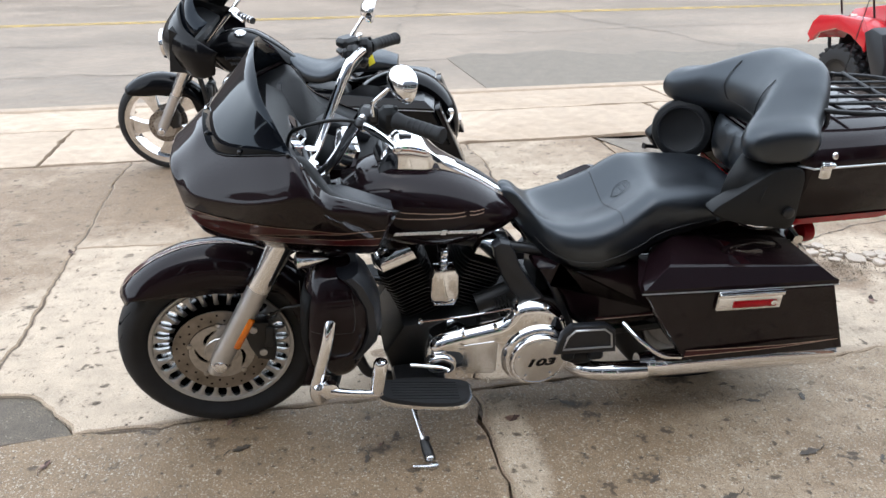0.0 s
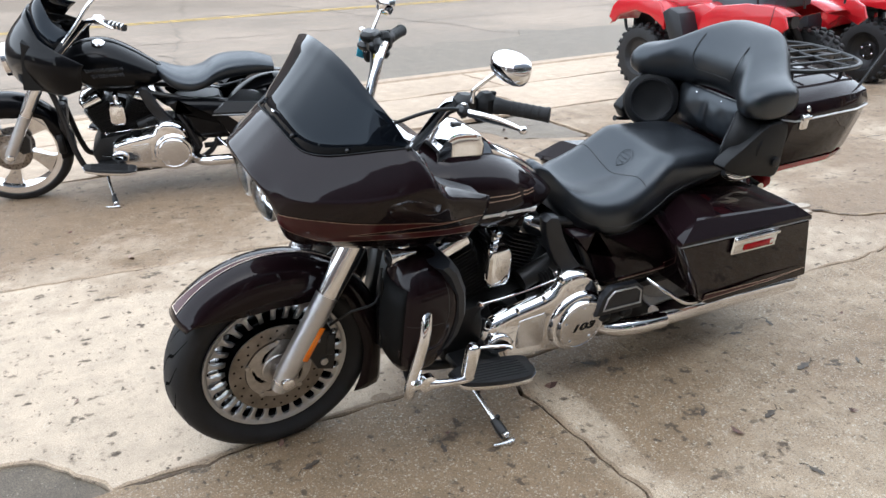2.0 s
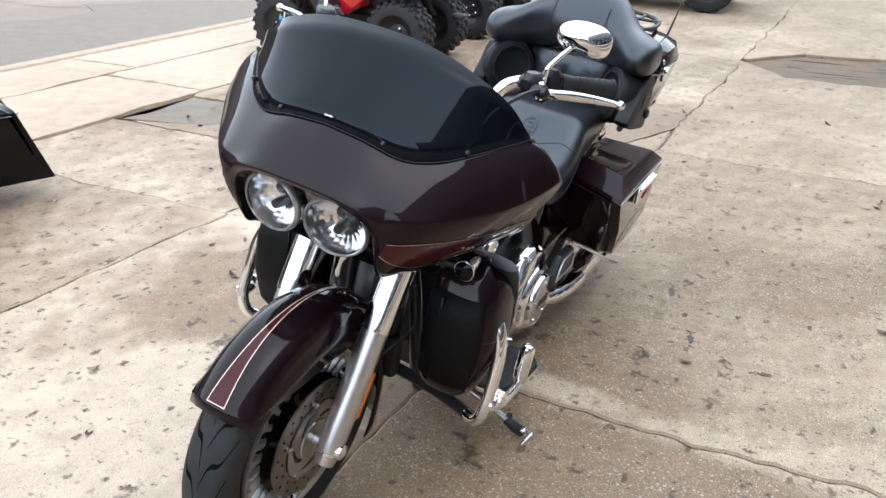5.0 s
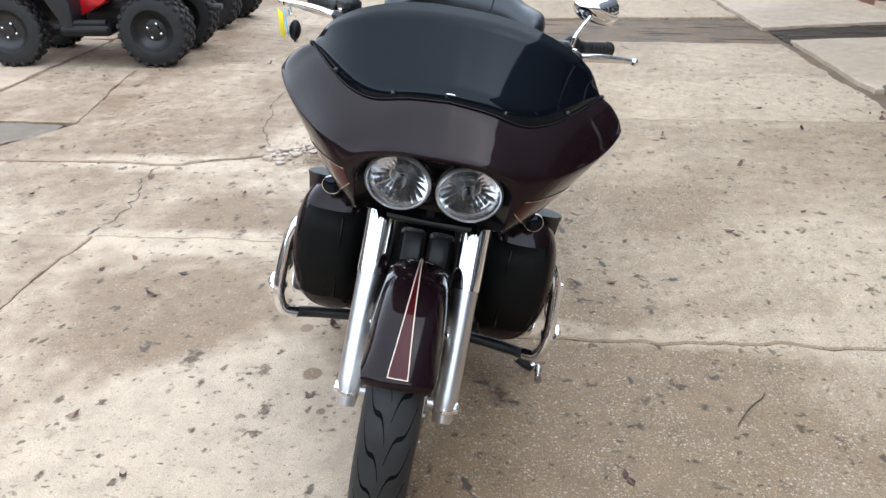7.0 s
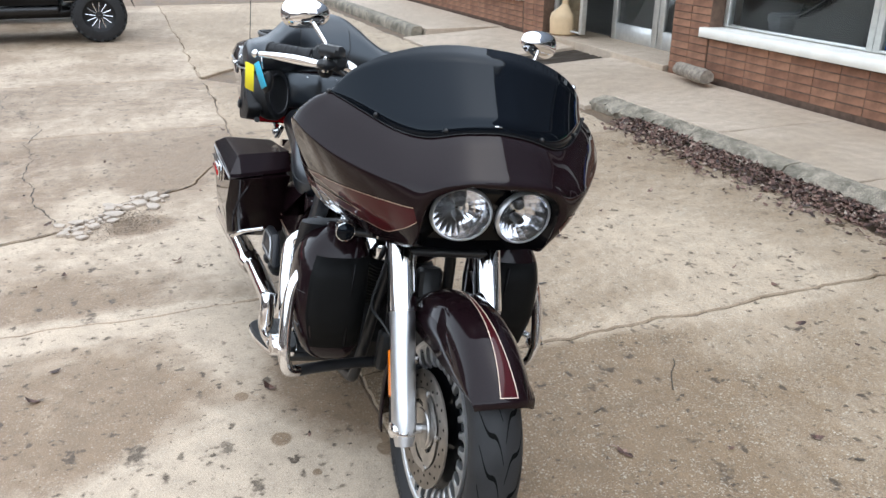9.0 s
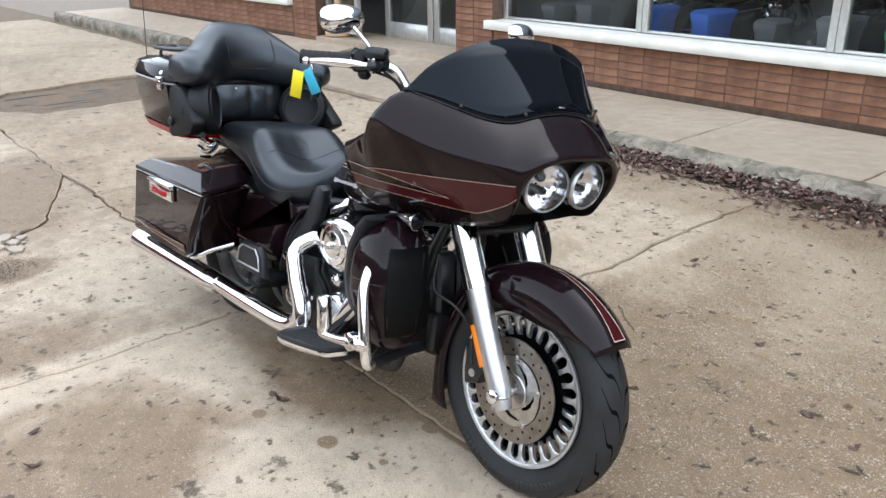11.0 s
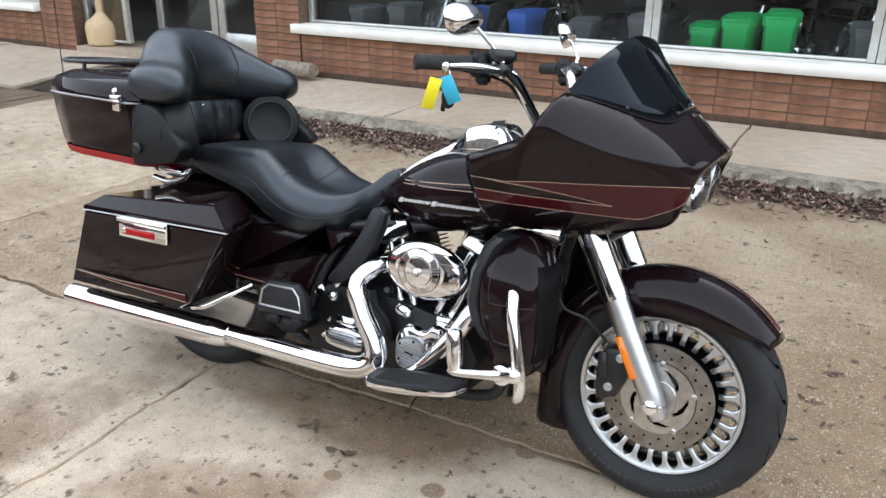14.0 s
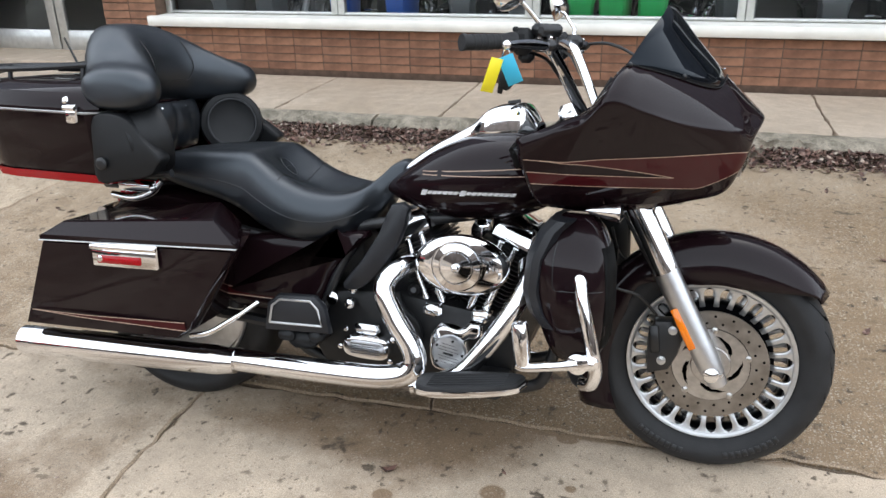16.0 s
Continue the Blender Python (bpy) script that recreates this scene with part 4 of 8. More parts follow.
def disc(parent, c, y, r0, r1):
    g = Geo()
    n = 60
    ya, yb = y - 0.0025, y + 0.0025
    rings = [[(c[0] + r * math.cos(2 * math.pi * i / n), q, c[2] + r * math.sin(2 * math.pi * i / n)) for i in range(n)] for r, q in ((r0, ya), (r1, ya), (r1, yb), (r0, yb), (r0, ya))]
    g.rows(rings, True)
    d = part("brake_disc", g, STEEL, parent, "drilled steel brake disc, slightly rusty")
    k = Geo()
    o = math.copysign(1, y)
    k.lathe([(0.022, 0.0), (0.05, 0.0), (0.054, 0.004), (0.05, 0.009), (0.022, 0.01)], (c[0], y, c[2]), (0, o, 0), 30)
    bands = [0.048, 0.056] + [0.056 + (r0 - 0.076) * q / 5 for q in range(1, 5)] + [r0 - 0.02, r0 - 0.002]
    turn = [0.0, 0.0, 0.12, 0.26, 0.42, 0.6, 0.8, 0.8]
    verts = [(c[0] + r * math.cos(2 * math.pi * q / n + t), y + o * z, c[2] + r * math.sin(2 * math.pi * q / n + t)) for z in (0.001, 0.006) for r, t in zip(bands, turn) for q in range(n)]
    faces = []
    solid = [[not (1 <= b <= 5 and q % 12 in ((4, 5, 6, 7) if 1 < b < 5 else (5, 6))) for q in range(n)] for b in range(len(bands) - 1)]
    top = len(bands) * n
    for b in range(len(bands) - 1):
        for q in range(n):
            v = (b * n + q, b * n + (q + 1) % n, (b + 1) * n + (q + 1) % n, (b + 1) * n + q)
            if solid[b][q]:
                faces += [v[::-1], tuple(w + top for w in v)]
                if not solid[b][q - 1]:
                    faces.append((v[0], v[0] + top, v[3] + top, v[3]))
                if not solid[b][(q + 1) % n]:
                    faces.append((v[1], v[2], v[2] + top, v[1] + top))
            else:
                if b == 0 or solid[b - 1][q]:
                    faces.append((v[0], v[1], v[1] + top, v[0] + top))
                if solid[b + 1][q]:
                    faces.append((v[3], v[3] + top, v[2] + top, v[2]))
    k.add(verts, faces)
    for i in range(5):
        a = 2 * math.pi * i / 5 + 0.3
        k.lathe([(0.008, 0.003), (0.0085, 0.009), (0.004, 0.011)], (c[0] + (r0 - 0.004) * math.cos(a), y, c[2] + (r0 - 0.004) * math.sin(a)), (0, o, 0), 10)
    part("disc_carrier", k, DISC_ARM, d)
    # dark dots on the steel; the holes' shade is their colour
    h = Geo()
    for i in range(36):
        a = 2 * math.pi * i / 36
        r = r0 + (r1 - r0) * (0.3 + 0.4 * (i % 2))
        for e in (-1, 1):
            h.lathe([(0.0038, 0), (0.0036, 0.0006)], (c[0] + r * math.cos(a), y + e * 0.0026, c[2] + r * math.sin(a)), (0, e, 0), 8)
    tagged(part("hole_mark", h, RECESS_SHADE, d), kind="stuff")
    return d


def many_spoke_wheel(name, parent, c, radius, width, rim, spokes=28, both=True):
    w = width * 0.36
    prof = [(rim - 0.016, -w * 0.94), (rim - 0.013, -w * 1.06), (rim - 0.009, -w * 1.12), (rim - 0.001, -w * 1.15), (rim, -w), (rim - 0.008, -w * 0.8), (rim - 0.012, 0), (rim - 0.008, w * 0.8), (rim, w), (rim - 0.001, w * 1.15), (rim - 0.009, w * 1.12), (rim - 0.013, w * 1.06), (rim - 0.016, w * 0.94), (rim - 0.018, 0), (rim - 0.016, -w * 0.94)]
    wh = part(name, Geo().lathe(prof, c, (0, 1, 0), 84, False), CAST, parent, "black cast wheel with many short machined spokes")
    part("rim_barrel", Geo().lathe([(rim - 0.0195, -w * 0.9), (rim - 0.0215, 0), (rim - 0.0195, w * 0.9)], c, (0, 1, 0), 72, False), BLACK, wh, "black inside of the rim", 0.001)
    part("hub", Geo().lathe([(0.02, -w * 1.5), (0.04, -w * 1.5), (0.046, -w), (0.085, -w * 0.62), (0.14, -w * 0.62), (0.158, -w * 0.72), (0.164, -w * 0.5), (0.164, w * 0.5), (0.158, w * 0.72), (0.14, w * 0.62), (0.085, w * 0.62), (0.046, w), (0.04, w * 1.5), (0.02, w * 1.5)], c, (0, 1, 0), 64), BLACK, wh, "gloss black hub")
    for s in (-1, 1):
        sp = Geo()
        sp.loft([[(r, s * mid + sy * deep, sz * zz) for sy, sz in ((1, 0.72), (0.82, 1), (-0.6, 0.8), (-1, 0.5), (-1, -0.5), (-0.6, -0.8), (0.82, -1), (1, -0.72))] if s > 0 else [(r, s * mid - sy * deep, sz * zz) for sy, sz in ((1, 0.72), (0.82, 1), (-0.6, 0.8), (-1, 0.5), (-1, -0.5), (-0.6, -0.8), (0.82, -1), (1, -0.72))]
                 for r, mid, deep, zz in ((0.152, w * 0.62, 0.008, 0.0075), (0.159, w * 0.72, 0.0085, 0.0072), (0.168, w * 0.8, 0.009, 0.0068), (rim - 0.036, w * 0.84, 0.009, 0.0068), (rim - 0.028, w * 0.85, 0.009, 0.0082), (rim - 0.022, w * 0.86, 0.009, 0.0118), (rim - 0.0175, w * 0.87, 0.009, 0.0175), (rim - 0.0145, w * 0.87, 0.009, 0.0235))])
        me = shape(sp, CAST)
        for i in range(spokes):
            ob = part("spoke", me, CAST, wh)
            ob.matrix_basis = Matrix.Translation(c) @ Matrix.Rotation(2 * math.pi * i / spokes, 4, "Y")
    tyre(wh, c, radius, width, rim - 0.004)
    return wh


def fork(parent, s, r_low=0.0325, top=0.84, foot=(0.0, 0.31), rake=28.6, y=0.122):
    t = math.tan(radians(rake))

    def at(z):
        return (foot[0] + 0.004 - (z - foot[1]) * t, s * y, z)
    leg = part("fork_leg", Geo().tube([at(foot[1] - 0.035), at(foot[1] + 0.02), at(0.5), at(0.6)], [0.023, 0.032, r_low, r_low + 0.001], 24, 3), FORK, parent, "polished silver fork leg")
    part("axle_cap", Geo().lathe([(0.02, 0), (0.022, 0.012), (0.019, 0.022), (0.008, 0.028)], (foot[0], s * (y + 0.012), foot[1]), (0, s, 0), 20).ball(at(foot[1] - 0.005), 0.03, 14), CHROME, leg)
    part("fork_cover", Geo().tube([at(0.575), at(0.58), at(0.7), at(top)], [0.035, 0.037, 0.038, 0.038], 24, 3), CHROME, parent, "chrome upper fork cover")
    return at


def front_fender(parent, mat, stripe, cz=0.31, grow=1.0, first=38.5, last=205):
    g = Geo()
    rows, crest = [], []
    for i in range(49):
        a = first + (last - first) * i / 48
        ar = radians(a)
        rc = 0.352 / math.cos(radians(max(0, a - 181)))
        skew = radians(9.5 * max(0, (a - 165) / 40))
        if a < 40:
            rc -= 0.004 * (40 - a) / 5
        lo = min(max(0.22 / max(math.sin(ar), 0.2), 0.225), rc - 0.034)
        if a > 118:
            k = min(1, (a - 118) / 34)
            lo = lo * (1 - k) + 0.262 * k + 0.022 * max(0, (a - 165) / 40) ** 1.5
        wide = 0.083
        deep = min(0.026, (rc - lo) * 0.6)
        lip = 0.004 * min(1, (a - first) / 20) - 0.006 * max(0, 1 - (a - first) / 6)
        nose = min(1, 0.84 + (a - 35) / 60)
        rows.append([(grow * r * math.cos(ar + skew * (rc - r) / (rc - lo)), y * nose, cz + grow * r * math.sin(ar + skew * (rc - r) / (rc - lo))) for y, r in ((-wide - lip, lo), (-wide, (lo + rc - deep) / 2), (-wide + 0.012, rc - deep), (-wide + 0.032, rc - deep * 0.35), (-0.025, rc - 0.001), (0, rc), (0.025, rc - 0.001), (wide - 0.032, rc - deep * 0.35), (wide - 0.012, rc - deep), (wide, (lo + rc - deep) / 2), (wide + lip, lo))])
        crest.append((a, rc, nose))
    f = part("front_fender", g.rows(rows), mat, parent, "dark painted front mudguard", 0.004)
    if stripe:
        band, lines = Geo(), Geo()
        left = []
        for a, rc, nose in crest[1:34]:
            k = 1 - (a - crest[0][0]) / (crest[33][0] - crest[0][0])
            ar = radians(a)
            left.append((a, rc, 0.025 * (0.05 + 0.95 * k ** 3.4) * min(1, k * 5) * nose))
        band.rows([[((rc + 0.0012 - (y / 0.05) ** 2 * 0.004) * math.cos(radians(a)), y, cz + (rc + 0.0012 - (y / 0.05) ** 2 * 0.004) * math.sin(radians(a))) for y in (-h, -h * 0.3, h * 0.3, h)] for a, rc, h in left])
        part("painted_flame", band, RED_BAND, f, "red tapering stripe")
        for s in (-1, 1):
            lines.rows([[((rc + 0.002 - (h / 0.05) ** 2 * 0.004) * math.cos(radians(a)), s * (h + d), cz + (rc + 0.002 - (h / 0.05) ** 2 * 0.004) * math.sin(radians(a))) for d in (-0.001, 0.001)] for a, rc, h in left])
        a, rc, h = left[0]
        lines.rows([[((rc + 0.002) * math.cos(radians(q)), y, cz + (rc + 0.002) * math.sin(radians(q))) for y in (-h, 0, h)] for q in (a, a + 0.3)])
        part("pinstripe", lines, WHITE_LINE, f)
    for s in (1, -1):
        part("fender_bracket", Geo().box((-0.075, s * 0.1, 0.47), (0.03, 0.03, 0.02), 0.004), CHROME, f)
    return f


FAIRING = (
    ((-0.04, 0, 1.07), (-0.014, 0, 1.049), (0.014, 0, 1.022), (0.04, 0, 0.997), (0.062, 0, 0.975), (0.058, 0, 0.961)),
    ((-0.045, 0.085, 1.061), (-0.018, 0.09, 1.041), (0.01, 0.092, 1.015), (0.036, 0.095, 0.991), (0.058, 0.098, 0.97), (0.054, 0.10, 0.956)),
    ((-0.062, 0.165, 1.042), (-0.035, 0.171, 1.02), (-0.004, 0.174, 0.992), (0.022, 0.173, 0.965), (0.038, 0.171, 0.94), (0.03, 0.166, 0.912)),
    ((-0.10, 0.225, 1.046), (-0.065, 0.239, 1.01), (-0.022, 0.248, 0.962), (-0.004, 0.243, 0.935), (0.006, 0.208, 0.87), (-0.012, 0.17, 0.80)),
    ((-0.16, 0.28, 1.066), (-0.145, 0.311, 1.028), (-0.128, 0.337, 0.972), (-0.118, 0.33, 0.945), (-0.095, 0.245, 0.83), (-0.10, 0.18, 0.765)),
    ((-0.225, 0.325, 1.083), (-0.22, 0.357, 1.055), (-0.215, 0.394, 1.0), (-0.21, 0.386, 0.968), (-0.205, 0.282, 0.825), (-0.20, 0.19, 0.74)),
    ((-0.272, 0.352, 1.082), (-0.278, 0.387, 1.062), (-0.287, 0.42, 1.02), (-0.29, 0.412, 0.985), (-0.305, 0.305, 0.82), (-0.30, 0.21, 0.73)),
    ((-0.335, 0.36, 0.992), (-0.337, 0.378, 0.985), (-0.345, 0.398, 0.965), (-0.352, 0.392, 0.935), (-0.37, 0.312, 0.81), (-0.37, 0.225, 0.73)),
    ((-0.41, 0.348, 0.952), (-0.41, 0.362, 0.948), (-0.415, 0.376, 0.935), (-0.418, 0.368, 0.905), (-0.42, 0.312, 0.80), (-0.42, 0.245, 0.735)),
    ((-0.505, 0.338, 0.912), (-0.505, 0.345, 0.907), (-0.50, 0.35, 0.89), (-0.495, 0.342, 0.855), (-0.47, 0.308, 0.78), (-0.45, 0.265, 0.742)),
)
SCREEN_TOP = ((-0.184, 0, 1.243), (-0.185, 0.08, 1.24), (-0.190, 0.16, 1.226), (-0.200, 0.24, 1.197), (-0.228, 0.305, 1.152), (-0.258, 0.343, 1.096))


def shark_fairing(parent):
    half = spline_sheet(FAIRING, 6, 5)
    nv = len(half[0])
    rows = [[(q.x, -q.y, q.z) for q in r] for r in reversed(half[1:])] + [[tuple(q) for q in r] for r in half]
    f = part("fairing", Geo().rows(rows), PAINT, parent, "frame-mounted shark-nose fairing in black cherry paint with pinstripes", 0.002)
    # stripes follow the side at given heights

    def on_side(u, z, s, lift=0.0016):
        x = u * (len(half) - 1)
        i = min(int(x), len(half) - 2)
        col = [half[i][j].lerp(half[i + 1][j], x - i) for j in range(nv)]
        for j in range(nv // 2, nv - 1):
            if (col[j].z - z) * (col[j + 1].z - z) <= 0 and abs(col[j].z - col[j + 1].z) > 1e-6:
                q = col[j].lerp(col[j + 1], (col[j].z - z) / (col[j].z - col[j + 1].z))
                i2 = min(i + 1, len(half) - 1)
                nrm = (half[i2][j] - half[max(i - 1, 0)][j]).cross(half[i][j + 1] - half[i][j]).normalized()
                if nrm.y < 0:
                    nrm = -nrm
                q = q + nrm * lift
                return (q.x, s * q.y, q.z)
        return None

    def ribbon(g, z0, z1, u0, u1, s, lift, n=26):
        rows_ = []
        for k in range(n + 1):
            u = u0 + (u1 - u0) * k / n
            a, b = z0(u), z1(u)
            pts = [on_side(u, a + (b - a) * j / 3, s, lift) for j in range(4)]
            if all(pts):
                rows_.append(pts)
        if len(rows_) > 1:
            g.rows(rows_)
    top_line = lambda u: 0.895 - 0.033 * min(1, max(0, u - 0.36) * 2.1)
    mid_line = lambda u: 0.832
    low_line = lambda u: 0.803 + 0.45 * max(0, 0.43 - u)
    spear = lambda u: 0.832 + (top_line(u) - 0.832) * (1 - (1 - (u - 0.49) / 0.48) ** 1.7)
    thin = lambda z: (lambda u: z(u) + 0.0016)
    for s in (1, -1):
        for lo, hi, u0, u1 in ((low_line, top_line, 0.30, 0.49), (low_line, mid_line, 0.49, 0.985), (spear, top_line, 0.49, 0.965)):
            red = Geo()
            ribbon(red, lo, hi, u0, u1, s, 0.0011)
            part("painted_band", red, RED_BAND, f, "deep red side stripe")
        for line, u0, u1 in ((low_line, 0.30, 0.985), (mid_line, 0.49, 0.985), (spear, 0.49, 0.965), (top_line, 0.30, 0.985)):
            gold = Geo()
            ribbon(gold, line, thin(line), u0, u1, s, 0.0018, 40)
            part("pinstripe", gold, GOLD, f)
    # headlight bezel, dark and set back under the brow
    bez = Geo()
    ring = [half[k][-1] for k in range(0, 19)]
    outer = [(q.x - 0.004, q.y, q.z) for q in ring]
    outer = outer + [(-0.09, 0.12, 0.765), (-0.09, 0.0, 0.76)]
    loop = outer + [(x, -y, z) for x, y, z in reversed(outer[1:-1])]
    c = Vector((0.0, 0, 0.882))
    inner = [tuple(c + (Vector(q) - c) * 0.55 + Vector((-0.062, 0, 0))) for q in loop]
    bez.rows([loop, [tuple(Vector(a).lerp(Vector(b), 0.35) + Vector((-0.012, 0, 0))) for a, b in zip(loop, inner)], inner], True)
    bez.f.append(tuple(range(len(bez.v) - len(loop), len(bez.v))))
    part("headlight_bezel", bez, BLACK, f, "gloss black headlight surround")
    for s in (1, -1):
        m = Matrix.Translation((0.016, s * 0.080, 0.886)) @ Matrix.Rotation(radians(4), 4, "Y") @ Matrix.Rotation(radians(s * 6), 4, "Z")
        m = m @ Matrix.Diagonal((1, 1, 0.88, 1))
        h = part("headlight", Geo().lathe([(0.004, -0.042), (0.014, -0.041), (0.028, -0.036), (0.042, -0.026), (0.054, -0.013), (0.063, -0.001), (0.068, 0.005), (0.072, 0.005), (0.073, -0.03)], (0, 0, 0), (1, 0, 0), 22, False).turned(m), REFLECTOR, f, "oval clear headlight with bright reflector", sharp=5)
        part("headlight_rim", Geo().lathe([(0.066, 0.002), (0.070, 0.009), (0.0745, 0.004), (0.0755, -0.002), (0.072, -0.01)], (0, 0, 0), (1, 0, 0), 44, False).turned(m), CAST, h)
        part("bulb_shield", Geo().lathe([(0.002, -0.004), (0.010, -0.006), (0.0125, -0.014), (0.0125, -0.04)], (0, 0, -0.014), (1, 0, 0), 18).lathe([(0.014, -0.036), (0.015, -0.026), (0.011, -0.021), (0.007, -0.024)], (0, 0, 0.024), (1, 0, 0), 18).turned(m), SATIN, h, "dark bulb caps")
        part("lens", Geo().lathe([(0.068, 0.004), (0.06, 0.013), (0.035, 0.020), (0.005, 0.022)], (0, 0, 0), (1, 0, 0), 36, False).turned(m), LENS, h).visible_shadow = False
    # inner fairing, gauges and side pockets
    for s in (1, -1):
        inn = Geo()
        rows = []
        for r in half[18:]:
            q = r[0]
            rows.append([(q.x - 0.002, s * (q.y - 0.004), q.z - 0.006), (q.x - 0.03, s * (q.y - 0.06), q.z - 0.035), (min(q.x, -0.24) - 0.03, s * max(0.13, q.y - 0.15), min(q.z - 0.09, 0.97)), (min(q.x, -0.26) - 0.02, s * 0.12, 0.82)])
        part("inner_fairing", inn.rows(rows), PLASTIC, f, "matt black inner fairing", 0.004)
    part("dashboard", Geo().loft([[(x, y, z) for x, z in ((-0.10, 1.02), (-0.2, 1.06), (-0.25, 1.03), (-0.3, 0.93), (-0.28, 0.83), (-0.1, 0.85))] for y in (-0.24, -0.2, 0.2, 0.24)]), PLASTIC, f, "matt black instrument panel")
    for s in (1, -1):
        pk = [(-0.34, 0.945), (-0.40, 0.935), (-0.515, 0.885), (-0.50, 0.86), (-0.36, 0.89)]
        part("side_pocket", Geo().prism(pk, s * 0.215, s * 0.338, 0.012), GREY_PLASTIC, f, "grey padded pocket lid")
        part("side_trim", Geo().tube([(-0.285, s * 0.355, 1.055), (-0.335, s * 0.352, 0.965), (-0.40, s * 0.345, 0.935), (-0.50, s * 0.338, 0.895)], [0.012, 0.015, 0.013, 0.008], 8, 5), PLASTIC, f)
        g = Geo().lathe([(0.042, 0), (0.046, -0.02), (0.04, -0.03)], (-0.285, s * 0.075, 0.985), (-0.8, 0, 0.6), 28)
        part("gauge", g, CHROME, f, "chrome ringed gauge")
        part("speaker_grille", Geo().lathe([(0.055, 0), (0.06, -0.012), (0.02, -0.02)], (-0.265, s * 0.27, 1.0), (-0.9, -s * 0.3, 0.3), 28), GREY_PLASTIC, f)
    # windscreen
    base = [half[k][0] for k in range(0, 37)]
    top = catmull(SCREEN_TOP, 8)
    rows = []
    for k in range(33):
        u = k / 32
        b = base[0].lerp(base[0], 0)
        x = u * 36 * 0.985
        i = min(int(x), 35)
        b = base[i].lerp(base[i + 1], x - i) + Vector((0.0015, 0, 0.0)) + (half[i][1] - half[i][0]).normalized() * 0.007 + Vector((0, 0, 0.003))
        y = u * (len(top) - 1)
        j = min(int(y), len(top) - 2)
        t = top[j].lerp(top[j + 1], y - j)
        out = Vector((0.024, 0.0, 0.012)) * (1 - 0.6 * u) + Vector((0.0, 0.02 * u, 0.0))
        rows.append([b.lerp(t, q) + out * math.sin(math.pi * q) * -0.12 for q in (0, 0.2, 0.4, 0.6, 0.8, 1.0)])
    full = [[(q.x, -q.y, q.z) for q in r] for r in reversed(rows[1:])] + [[tuple(q) for q in r] for r in rows]
    w = part("windscreen", Geo().rows(full), SCREEN, parent, "short dark tinted windscreen", 0.0015)
    part("screen_seal", Geo().tube([tuple(r[0]) for r in full], 0.0014, 6, 1), PLASTIC, w)
    for u, q in ((8, 0.30), (20, 0.30), (31, 0.25)):
        for s in (1, -1):
            row = rows[u]
            p = row[0].lerp(row[1], q)
            part("screen_screw", Geo().ball((p.x + 0.003, s * p.y, p.z), 0.0058, 10), SATIN, w)
    part("screen_clip", Geo().box(tuple(rows[0][0].lerp(rows[0][1], 0.42) + Vector((0.004, 0, 0))), (0.006, 0.02, 0.004), 0.001), CHROME, w)
    return f


def tank_rings(sections):
    rings = []
    for x, w, z0, z1, sq in sections:
        ring = []
        for j in range(28):
            a = 2 * math.pi * j / 28
            c, s = math.cos(a), math.sin(a)
            e = 2 / sq
            ring.append((x, w * math.copysign(abs(c) ** e, c), (z0 + z1) / 2 + (z1 - z0) / 2 * math.copysign(abs(s) ** e, s)))
        rings.append(ring)
    cols = [catmull([r[j] for r in rings], 5) for j in range(28)]
    return [[tuple(c[i]) for c in cols] for i in range(len(cols[0]))]


TANK = ((-0.40, 0.09, 0.76, 0.85, 2.2), (-0.46, 0.135, 0.70, 0.885, 2.4), (-0.56, 0.168, 0.66, 0.90, 2.6), (-0.68, 0.172, 0.645, 0.885, 2.6), (-0.78, 0.15, 0.65, 0.845, 2.5), (-0.87, 0.11, 0.675, 0.785, 2.3), (-0.94, 0.05, 0.70, 0.735, 2.0))


BIG_TANK = ((-0.44, 0.09, 0.79, 0.88, 2.2), (-0.50, 0.135, 0.72, 0.925, 2.4), (-0.59, 0.168, 0.67, 0.95, 2.6), (-0.70, 0.172, 0.65, 0.94, 2.6), (-0.80, 0.158, 0.65, 0.89, 2.5), (-0.90, 0.12, 0.665, 0.82, 2.3), (-0.99, 0.05, 0.70, 0.75, 2.0))


